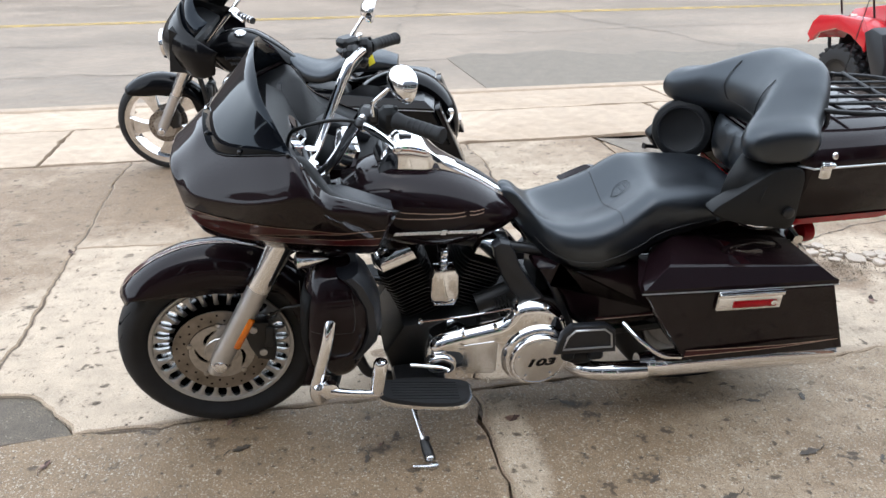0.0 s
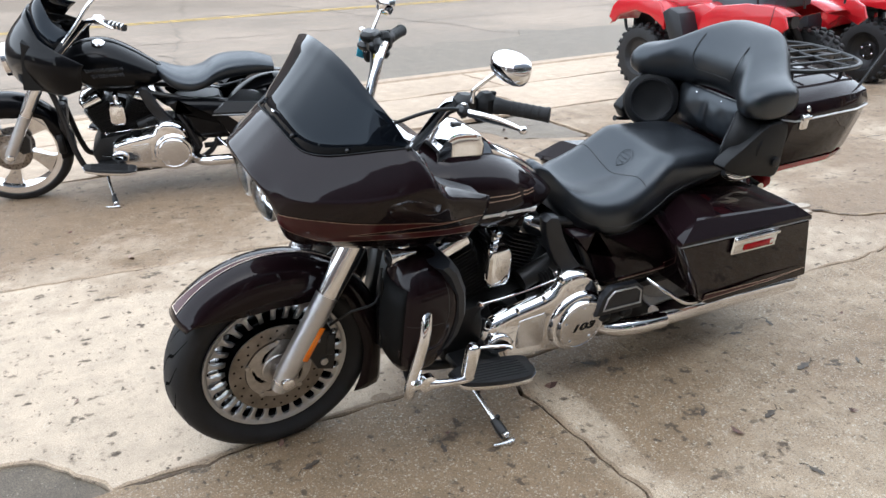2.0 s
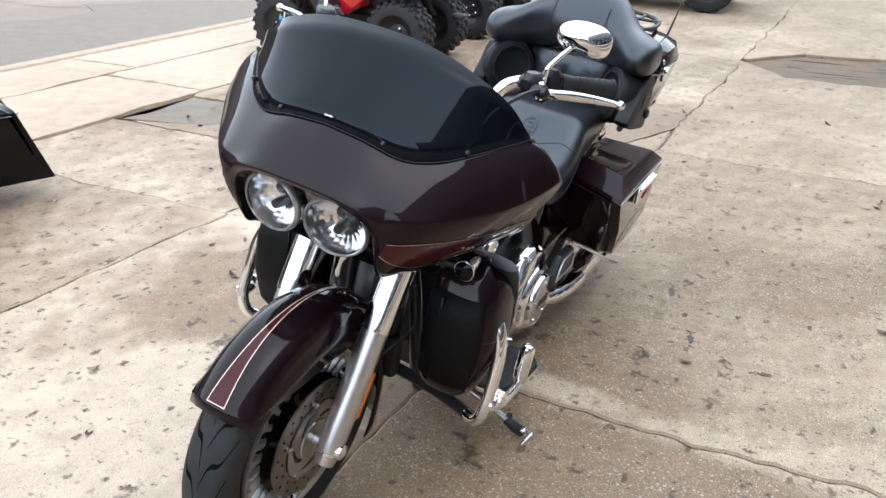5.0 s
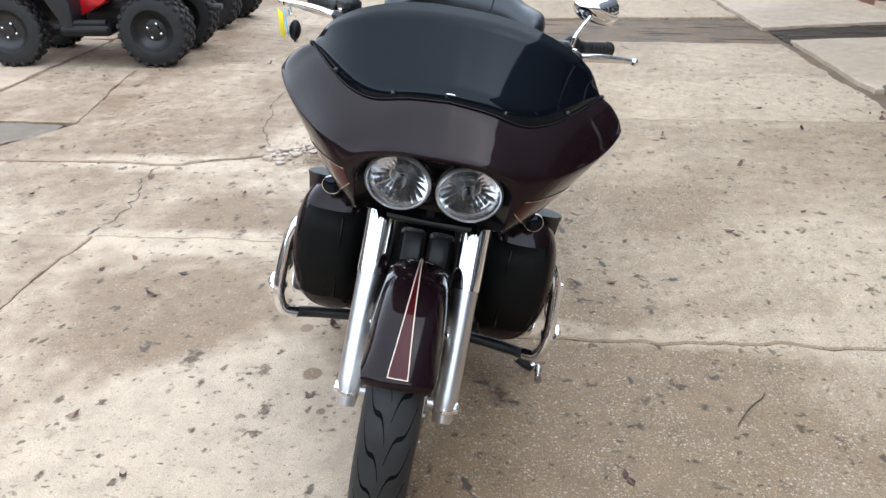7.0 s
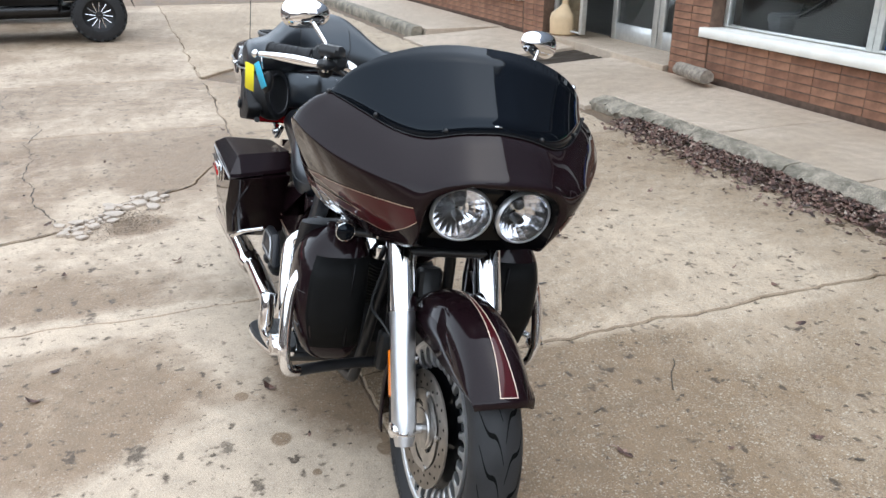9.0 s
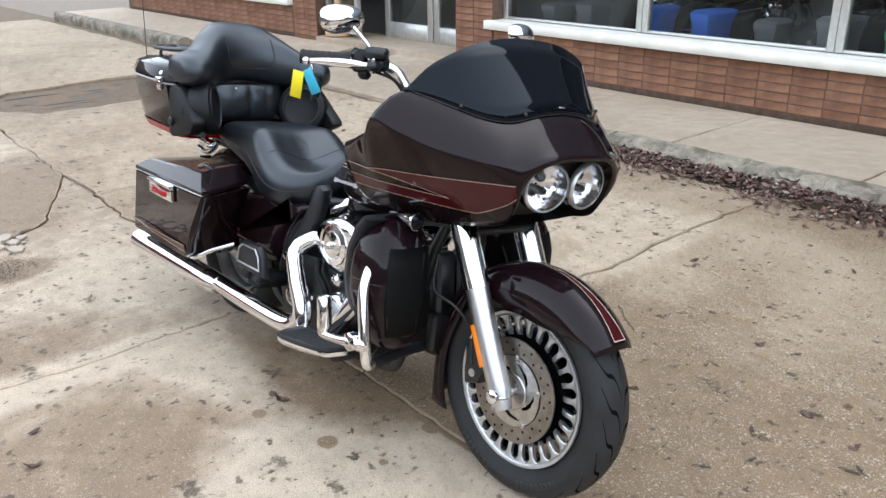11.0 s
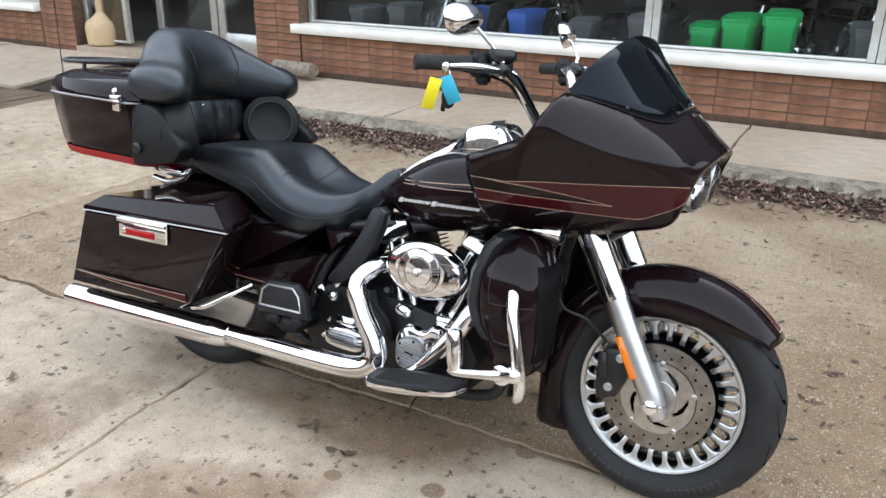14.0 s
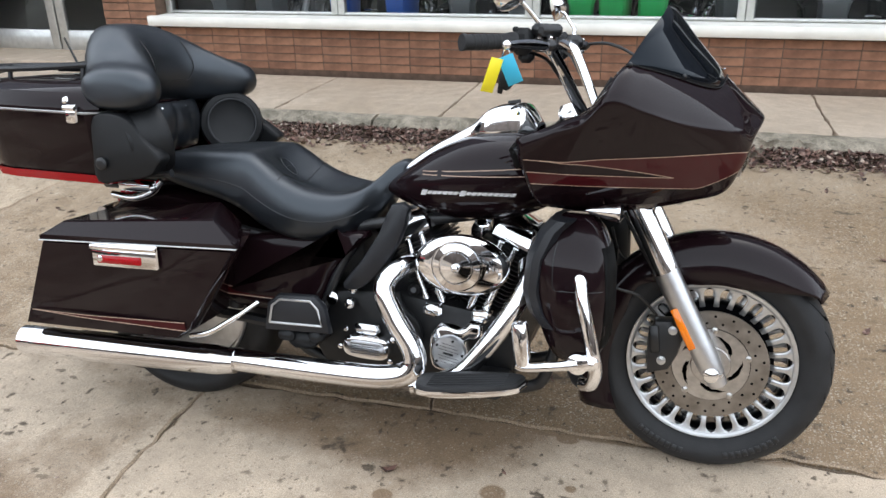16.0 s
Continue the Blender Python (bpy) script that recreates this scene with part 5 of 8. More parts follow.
def tank(parent, mat, stripe=True, script=True, sections=TANK):
    rings = tank_rings(sections)
    t = part("fuel_tank", Geo().loft(rings), mat, parent, "teardrop fuel tank with side script badge")
    hump = ((-0.94, 0.735, 0.022, 0.03), (-0.88, 0.79, 0.036, 0.03), (-0.80, 0.848, 0.042, 0.03), (-0.72, 0.895, 0.046, 0.035), (-0.685, 0.918, 0.054, 0.045), (-0.655, 0.945, 0.07, 0.066), (-0.632, 0.962, 0.077, 0.085), (-0.59, 0.974, 0.079, 0.095), (-0.55, 0.974, 0.076, 0.092), (-0.528, 0.958, 0.07, 0.075), (-0.50, 0.918, 0.062, 0.05))
    if not stripe:
        hump = tuple((x, z1 + 0.008, 0.03, 0.03) for x, w, z0, z1, sq in reversed(sections[1:]))
    rows = [[(x, k * w, z - d * sk - dz) for k, d, dz in ((-1.03, 1, 0), (-1, 0.45, 0), (-0.94, 0, 0.012), (-0.8, 0, 0.003), (0, 0, 0), (0.8, 0, 0.003), (0.94, 0, 0.012), (1, 0.45, 0), (1.03, 1, 0))] for x, z, w, sk in hump]
    con = part("console", Geo().rows(spline_sheet(rows, 4, 2)), CHROME if stripe else BLACK, t, "chrome tank console", 0.003)
    if stripe:
        part("console_inlay", Geo().rows([[(x, y, z + 0.0025) for y in (-w, w)] for x, z, w in ((-0.90, 0.772, 0.010), (-0.86, 0.805, 0.014), (-0.80, 0.8485, 0.015), (-0.74, 0.884, 0.012))]), GREY_PLASTIC, con)
        part("key_slot", Geo().box((-0.585, 0.012, 0.977), (0.036, 0.014, 0.007), 0.001, (0, -10, 12)), SATIN, con)
    if stripe:
        part("bar_clamp", Geo().box((-0.415, 0, 0.945), (0.06, 0.15, 0.075), 0.014, (0, -20, 0)), CHROME, t, "chrome handlebar clamp cover")
    if script:
        for s in (1, -1):
            x, top, low = -0.79, [], []
            for k, wide in enumerate((0.015, 0.011, 0.013, 0.011, 0.014, 0.011, 0.012, 0.016, 0.011, 0.013, 0.011, 0.014, 0.012, 0.013, 0.011, 0.013, 0.015)):
                z, tall, slip = 0.741 + 0.04 * (x + 0.66), 0.013 if k in (0, 7) else 0.0074, -0.003 * s
                far = x + wide - 0.0012
                top += [(x, z + 0.0012), (x + slip, z + tall / 2), (far + slip, z + tall / 2), (far, z + 0.0012)]
                low += [(x, z - 0.0012), (x - slip, z - tall / 2 - 0.001), (far - slip, z - tall / 2 - 0.001), (far, z - 0.0012)]
                x += wide + (0.006 if k == 6 else 0.0025)
            g = Geo().rows([[(px, s * 0.1752, pz) for px, pz in line] for line in (top, low)]).rows([[(px, y, pz) for px, pz in top + low[::-1]] for y in (s * 0.1752, s * 0.171)], True)
            part("badge", g, DECAL, t, "silver raised script badge")
    if stripe:
        for s in (1, -1):
            g, r = Geo(), Geo()
            for gz, gg, wdt in ((0.775, g, 0.0025), (0.798, g, 0.0025)):
                rows = []
                for k in range(22):
                    x = -0.80 + 0.34 * k / 21
                    z = gz + 0.02 * (k / 21) - 0.012 * (1 - k / 21) * (1 if gz > 0.78 else -0.2)
                    best = min(rings, key=lambda q: abs(q[0][0] - x))
                    pts = [p for p in best if p[1] * s > 0]
                    pts.sort(key=lambda p: p[2])
                    y = 0.0
                    for a, b in zip(pts, pts[1:]):
                        if a[2] <= z <= b[2]:
                            y = a[1] + (b[1] - a[1]) * (z - a[2]) / max(b[2] - a[2], 1e-6)
                    if y:
                        rows.append([(x, y + s * 0.0022, z), (x, y + s * 0.002, z + wdt)])
                if len(rows) > 1:
                    gg.rows(rows)
            part("pinstripe", g, GOLD, t)
    return t


def seat(parent):
    # stations: x, half width, bottom, side top, centre top
    st = ((-0.872, 0.026, 0.76, 0.782, 0.788), (-0.888, 0.044, 0.735, 0.794, 0.80), (-0.92, 0.058, 0.69, 0.783, 0.787), (-0.955, 0.082, 0.64, 0.748, 0.748), (-0.99, 0.132, 0.605, 0.718, 0.709), (-1.03, 0.172, 0.585, 0.705, 0.69), (-1.08, 0.198, 0.572, 0.704, 0.684), (-1.15, 0.209, 0.568, 0.716, 0.689), (-1.22, 0.205, 0.580, 0.745, 0.708), (-1.285, 0.197, 0.602, 0.788, 0.757), (-1.328, 0.191, 0.628, 0.808, 0.80), (-1.40, 0.187, 0.658, 0.806, 0.806), (-1.50, 0.184, 0.68, 0.80, 0.802), (-1.59, 0.178, 0.70, 0.79, 0.796), (-1.635, 0.16, 0.715, 0.775, 0.78))
    rings = []
    for x, w, z0, zs, zc in st:
        half = [(0.0, z0), (w * 0.75, z0), (w * 0.95, z0 + 0.02), (w, z0 + (zs - z0) * 0.45), (w * 0.97, zs - 0.035), (w * 0.86, zs - 0.008), (w * 0.66, zs + 0.002), (w * 0.35, (zs + zc) / 2), (0, zc)]
        ring = [(x, y, z) for y, z in half] + [(x, -y, z) for y, z in reversed(half[1:-1])]
        rings.append(ring)
    n = len(rings[0])
    cols = [catmull([r[j] for r in rings], 4) for j in range(n)]
    dense = [catmull([c[i] for c in cols], 3, True) for i in range(len(cols[0]))]
    s = part("seat", Geo().loft(dense), VINYL, parent, "black two-up stitched vinyl seat", sharp=70)
    st2 = Geo()
    m = len(dense[0])
    for frac in (0.175, 0.33, 0.67, 0.825):
        j = int(frac * m)
        if frac in (0.175, 0.825):
            st2.tube([tuple(r[j]) for r in dense[14:-4]], 0.0014, 5, 1)
    for i in (32,):
        st2.tube([tuple(dense[i][j % m] + Vector((0, 0, 0.0005))) for j in range(int(m * 0.3), int(m * 0.7) + 1)], 0.0014, 5, 1)
    part("seam", st2, SATIN, s)
    em = Geo()
    for k in range(3):
        em.box((-1.262 - 0.011 * k, 0, 0.742 + 0.0115 * k), (0.002, 0.03 - 0.008 * abs(k - 1), 0.002), 0.0006, (0, 46, 0))
    em.tube([(-1.246, 0.0, 0.727), (-1.262, 0.022, 0.743), (-1.284, 0.022, 0.765), (-1.298, 0.0, 0.778), (-1.284, -0.022, 0.765), (-1.262, -0.022, 0.743), (-1.246, 0.0, 0.727)], 0.0009, 5, 3)
    part("emboss", em, VINYL, s)
    return s


# the rear luggage hangs a little straighter than the frame leans
REAR_TWIST = Matrix.Rotation(radians(1.7), 4, "X")


def saddlebag(parent, s, mat, stripe=True, latch=True):
    body = [(-1.975, 0.285), (-1.845, 0.566), (-1.222, 0.598), (-1.30, 0.47), (-1.385, 0.345), (-1.43, 0.312)]
    rings = []
    for y, k in ((0.17, 0.012), (0.19, 0), (0.355, 0), (0.39, 0.004), (0.402, 0.02)):
        cx, cz = -1.6, 0.45
        rings.append([(x + (cx - x) * k * 1.2 - (0.08 * (0.3 - y) / 0.13 if y < 0.3 and x > -1.3 else 0), s * (y - (0.03 * max(0, (0.46 - z)) / 0.17 + 0.018 * max(0, -x - 1.72) / 0.25 if y > 0.3 else 0)), z + (cz - z) * k * 2.0) for q in [catmull([(a, b, 0) for a, b in body], 1, True)] for x, z in ((p.x, p.y) for p in q)])
    b = part("saddlebag", Geo().loft(rings), mat, parent, "hard painted saddlebag with bevelled lid", sharp=30)
    rings = []
    for y, zt, x0, x1, fx in ((0.165, 0.667, -1.40, -1.79, -1.335), (0.362, 0.668, -1.306, -1.797, -1.228), (0.370, 0.664, -1.298, -1.803, -1.221), (0.405, 0.603, -1.222, -1.845, -1.212)):
        flat_top = zt > 0.63
        yr = y - 0.016 if y > 0.3 else y
        rings.append([(-1.852, s * yr, 0.568), (-1.852, s * yr, 0.581), (x1, s * yr, zt - 0.05 if flat_top else 0.583), (x0, s * y, zt if flat_top else 0.613), (fx - 0.006, s * y, 0.616), (fx, s * y, 0.604)])
    part("bag_lid", Geo().loft(rings), mat, b, "bevelled saddlebag lid", sharp=20)
    part("lid_trim", Geo().tube([(-1.852, s * 0.17, 0.566), (-1.855, s * 0.389, 0.566), (-1.55, s * 0.402, 0.585), (-1.212, s * 0.406, 0.602), (-1.28, s * 0.28, 0.603)], 0.0022, 6, 1), CAST, b)
    if latch:
        z = 0.552
        part("latch_plate", Geo().box((-1.556, s * 0.406, z), (0.21, 0.012, 0.066), 0.004, (0, -2, 0)), CHROME, b, "chrome bag latch")
        part("reflector", Geo().box((-1.571, s * 0.413, z - 0.012), (0.14, 0.006, 0.022), 0.002, (0, -2, 0)), RED_LENS, b)
        part("latch_lip", Geo().box((-1.556, s * 0.415, z + 0.024), (0.21, 0.012, 0.014), 0.003, (0, -2, 0)), CHROME, b)
        part("latch_lock", Geo().lathe([(0.009, 0), (0.009, 0.006), (0.004, 0.008)], (-1.631, s * 0.41, z - 0.012), (0, s, 0), 14), CHROME, b)
    if stripe:
        def side_y(z):
            return s * (0.399 - 0.03 * max(0, 0.46 - z) / 0.17)
        def taper(x):
            return 0.018 * max(0, -x - 1.72) / 0.25 - 0.006
        red, gold = Geo(), Geo()
        rr = []
        for k in range(13):
            x = -1.925 + 0.53 * k / 12
            h = 0.025 * k / 12
            z = 0.342 + 0.003 * k / 12
            rr.append((x, z, h))
        red.rows([[(x, side_y(z) - s * taper(x), z), (x, side_y(z + h) - s * taper(x), z + h)] for x, z, h in rr])
        for o in (0, 1):
            gold.rows([[(x, side_y(z + h * o) - s * (taper(x) - 0.001), z + h * o), (x, side_y(z + h * o) - s * (taper(x) - 0.001), z + h * o + 0.002)] for x, z, h in rr])
        part("painted_band", red, RED_BAND, b)
        part("pinstripe", gold, GOLD, b)
    b.matrix_basis = REAR_TWIST
    part("guard_rail", Geo().tube([(-1.235, s * 0.27, 0.41), (-1.27, s * 0.335, 0.385), (-1.33, s * 0.365, 0.345), (-1.40, s * 0.355, 0.322)], 0.008, 10, 5), CHROME, b)
    return b


def tour_trunk(parent):
    def ring(z, k, front=-1.69, drop=0.0):
        half = [(front, 0.0), (front, 0.29 * k), (front - 0.03, 0.318 * k), (-2.04 + 0.1 * (1 - k), 0.308 * k), (-2.125 + 0.14 * (1 - k), 0.285 * k), (-2.17 + 0.2 * (1 - k), 0.22 * k), (-2.19 + 0.24 * (1 - k), 0.1 * k), (-2.195 + 0.24 * (1 - k), 0.0)]
        return [(x, y, z + drop * (x + 1.69)) for x, y in half] + [(x, -y, z + drop * (x + 1.69)) for x, y in reversed(half[1:-1])]
    t = part("trunk", Geo().loft([ring(0.712, 0.80), ring(0.716, 0.84), ring(0.76, 0.90), ring(0.86, 0.97), ring(0.918, 1.0)]), PAINT, parent, "hard painted touring trunk behind the backrest", sharp=40)
    t.matrix_basis = REAR_TWIST
    part("red_marker", Geo().rows([[(x * 0.997 - 0.003, y * 1.012, z) for x, y, z in ring(zz, kk)] for zz, kk in ((0.716, 0.845), (0.742, 0.882))], True), RED_LENS, t, "red reflector strip")
    part("trunk_seam", Geo().tube([tuple(p) for p in ring(0.922, 1.012)] + [ring(0.922, 1.012)[0]], 0.0035, 6, 1), CAST, t)
    part("trunk_lid", Geo().loft([ring(0.927, 1.01), ring(0.94, 1.01), ring(0.975, 0.96, -1.70), ring(0.997, 0.80, -1.72), ring(1.004, 0.4, -1.75)]), PAINT, t, "domed trunk lid", sharp=40)
    for s in (1, -1):
        for x, y in ((-1.75, 0.324), (-2.06, 0.275)):
            part("latch", Geo().box((x, s * (y + 0.006), 0.92), (0.035, 0.014, 0.05), 0.004, (0, 0, s * -6)).box((x, s * (y + 0.013), 0.937), (0.042, 0.016, 0.014), 0.003), CHROME, t, "chrome clasp")
        part("lid_button", Geo().lathe([(0.011, 0), (0.011, 0.008), (0.006, 0.012)], (-1.784, s * 0.305, 0.952), (0, s, 0.5), 14), CHROME, t)
    # speaker pods and arm rests
    for s, near in ((1, 0.0), (-1, 0.05)):
        pod = [(q.x, q.y) for q in catmull([(a, b, 0) for a, b in ((-1.44 - near, 0.812), (-1.452 - near, 0.785), (-1.53, 0.756), (-1.62, 0.738), (-1.70, 0.73), (-1.708, 0.82), (-1.70, 0.912), (-1.63, 0.925), (-1.58, 0.905), (-1.51 - 0.6 * near, 0.858))], 3, True)]
        part("speaker_pod", Geo().prism(pod, s * 0.262, s * 0.315, 0.009), PLASTIC, t, "black speaker pod")
        m = Matrix.Translation((-1.57, s * 0.198, 0.852)) @ Matrix.Rotation(radians(-s * 52), 4, "Z") @ Matrix.Rotation(radians(-10), 4, "Y")
        sp = part("speaker", Geo().lathe([(0.07, -0.10), (0.10, -0.035), (0.104, -0.006), (0.098, 0.008), (0.082, 0.013), (0.073, 0.006), (0.02, 0.003)], (0, 0, 0), (1, 0, 0), 40).turned(m), PLASTIC, t, "round speaker with ringed grille")
        part("speaker_ring", Geo().lathe([(0.073, 0.0105), (0.075, 0.0145), (0.079, 0.0145), (0.081, 0.0105)], (0, 0, 0), (1, 0, 0), 36, False).turned(m), GREY_PLASTIC, sp)
        part("headset_plug", Geo().tube([(-1.575, s * 0.275, 0.752), (-1.53, s * 0.278, 0.757), (-1.49, s * 0.28, 0.763), (-1.478, s * 0.28, 0.765)], [0.007, 0.0065, 0.0065, 0.011], 10, 2), SATIN, t, "short black headset plug")
        part("headset_socket", Geo().lathe([(0.017, 0), (0.018, 0.008), (0.012, 0.012), (0.006, 0.012)], (-1.675, s * 0.315, 0.785), (0, s, 0), 18), SATIN, t)
    for s in (1, -1):
        part("trunk_bracket", Geo().tube([(-1.60, s * 0.16, 0.715), (-1.63, s * 0.165, 0.68), (-1.70, s * 0.16, 0.655), (-1.78, s * 0.155, 0.66)], 0.011, 10, 4).box((-1.68, s * 0.165, 0.695), (0.13, 0.02, 0.035), 0.006).ball((-1.62, s * 0.178, 0.695), 0.012, 10), CHROME, t, "chrome trunk bracket")
    # backrest: one padded piece, high in the middle, with a forward lobe on each side
    # stations: y, x and z of the middle, half depth, half height
    lobe = ((0.319, -1.632, 0.984, 0.035, 0.018), (0.315, -1.632, 0.985, 0.075, 0.038), (0.300, -1.632, 0.987, 0.103, 0.053), (0.270, -1.634, 0.989, 0.119, 0.062), (0.230, -1.652, 0.993, 0.124, 0.069), (0.190, -1.686, 1.004, 0.122, 0.083), (0.145, -1.724, 1.02, 0.115, 0.104), (0.085, -1.752, 1.036, 0.107, 0.121), (0.0, -1.76, 1.039, 0.104, 0.124))
    way = [(-y, x, z, d, h) for y, x, z, d, h in lobe] + [q for q in reversed(lobe[:-1])]
    rings = []
    for y, x, z, d, h in way:
        ring = []
        for j in range(28):
            t_ = 2 * math.pi * j / 28
            u = math.copysign(abs(math.cos(t_)) ** 0.8, math.cos(t_)) * d
            v = math.copysign(abs(math.sin(t_)) ** 0.82, math.sin(t_)) * h
            u -= 0.2 * max(v, 0) * (h / 0.12) ** 2 * 1.6
            ring.append((x + u, y, z + v))
        rings.append(ring)
    cols = [catmull([r[j] for r in rings], 4) for j in range(28)]
    rings = [[tuple(c[i]) for c in cols] for i in range(len(cols[0]))]
    b = part("backrest", Geo().loft(rings), VINYL, t, "thick black vinyl wrap-around backrest", sharp=80)
    u_seam = []
    for k in range(17):
        f = -1 + 2 * k / 16
        y = 0.10 * math.copysign(min(1, abs(f) * 1.35), f)
        z = 0.995 if abs(f) < 0.62 else 0.995 + 0.12 * ((abs(f) - 0.62) / 0.38)
        q = min(rings, key=lambda r: abs(r[0][1] - y))
        front = [p for p in q if p[0] > -1.74]
        front.sort(key=lambda p: abs(p[2] - z))
        u_seam.append((max(front[0][0], front[1][0]) + 0.0004, y, z))
    part("seam", Geo().tube(u_seam, 0.0016, 5, 2), SATIN, b)
    rows = []
    for i in range(19):
        f = -1 + i / 9
        edge = max(0.05, 1 - abs(f) ** 5)
        crease = math.exp(-(f / 0.07) ** 2) + 0.5 * math.exp(-((f - 0.45) / 0.06) ** 2)
        rows.append([(-1.70 + (0.02 + 0.042 * edge) * (math.sin(math.pi * (0.08 + 0.84 * j / 9)) ** 0.35) - 0.007 * crease * math.sin(math.pi * j / 9) + 0.003 * noise.noise(Vector((f * 4, j * 0.5, 2))), 0.165 * f, 0.785 + 0.145 * j / 9) for j in range(10)])
    part("back_pad", Geo().rows(spline_sheet(rows, 2, 2)), VINYL, t, "creased lower back pad", 0.004, 80)
    part("pad_stud", Geo().ball((-1.652, 0.06, 0.915), 0.005, 8).ball((-1.652, -0.06, 0.915), 0.005, 8), CHROME, t)
    # luggage rack
    rk = Geo()
    rail = [(-1.72, 0.0, 1.055), (-1.74, 0.12, 1.055), (-1.80, 0.185, 1.045), (-2.0, 0.2, 1.03), (-2.2, 0.17, 1.02), (-2.27, 0.1, 1.02), (-2.285, 0.0, 1.02)]
    rk.tube(rail + [(x, -y, z) for x, y, z in reversed(rail[:-1])], 0.0085, 8, 4)
    for y in (-0.1, -0.035, 0.035, 0.1):
        rk.tube([(-1.73, y, 1.05), (-1.8, y, 1.036), (-2.2, y, 1.022), (-2.275, y * 0.9, 1.02)], 0.006, 8, 3)
    for x in (-1.9, -2.12):
        rk.tube([(x, -0.19, 1.03), (x, 0, 1.022), (x, 0.19, 1.03)], 0.006, 8, 2)
    for x in (-1.82, -2.08):
        for s in (1, -1):
            rk.tube([(x, s * 0.185, 1.035), (x, s * 0.19, 1.0), (x, s * 0.17, 0.985)], 0.007, 8, 2)
    part("luggage_rack", rk, SATIN, t, "black tubular luggage rack")
    for s, h, lean in ((1, 0.18, -0.10), (-1, 0.52, -0.06)):
        part("aerial", Geo().tube([(-2.13, s * 0.22, 0.915), (-2.145, s * 0.222, 0.95), (-2.14 + lean, s * 0.235, 0.93 + h)], [0.008, 0.006, 0.003] if s > 0 else [0.006, 0.002, 0.0013], 8, 4), CABLE, t, "thin black whip aerial")
    return t


def domed(outline, y0, y1, soft):
    """An outline in x and z raised along y, its rim rounded over a width."""
    n = len(outline)
    pts = [Vector(q) for q in outline]
    turn = 1 if sum(pts[i].x * pts[(i + 1) % n].y - pts[(i + 1) % n].x * pts[i].y for i in range(n)) > 0 else -1
    rings = []
    for k in range(8):
        a = math.pi / 2 * k / 7
        d, y = soft * (1 - math.cos(a)), y0 + (y1 - y0) * (0.45 + 0.55 * math.sin(a)) if k else y0
        ring = []
        for i in range(n):
            e1, e2 = (pts[i] - pts[i - 1]).normalized(), (pts[(i + 1) % n] - pts[i]).normalized()
            q = pts[i] + (Vector((-e1.y, e1.x)) + Vector((-e2.y, e2.x))).normalized() * d * turn
            ring.append((q.x, y, q.y))
        rings.append(ring)
    return Geo().loft(rings)


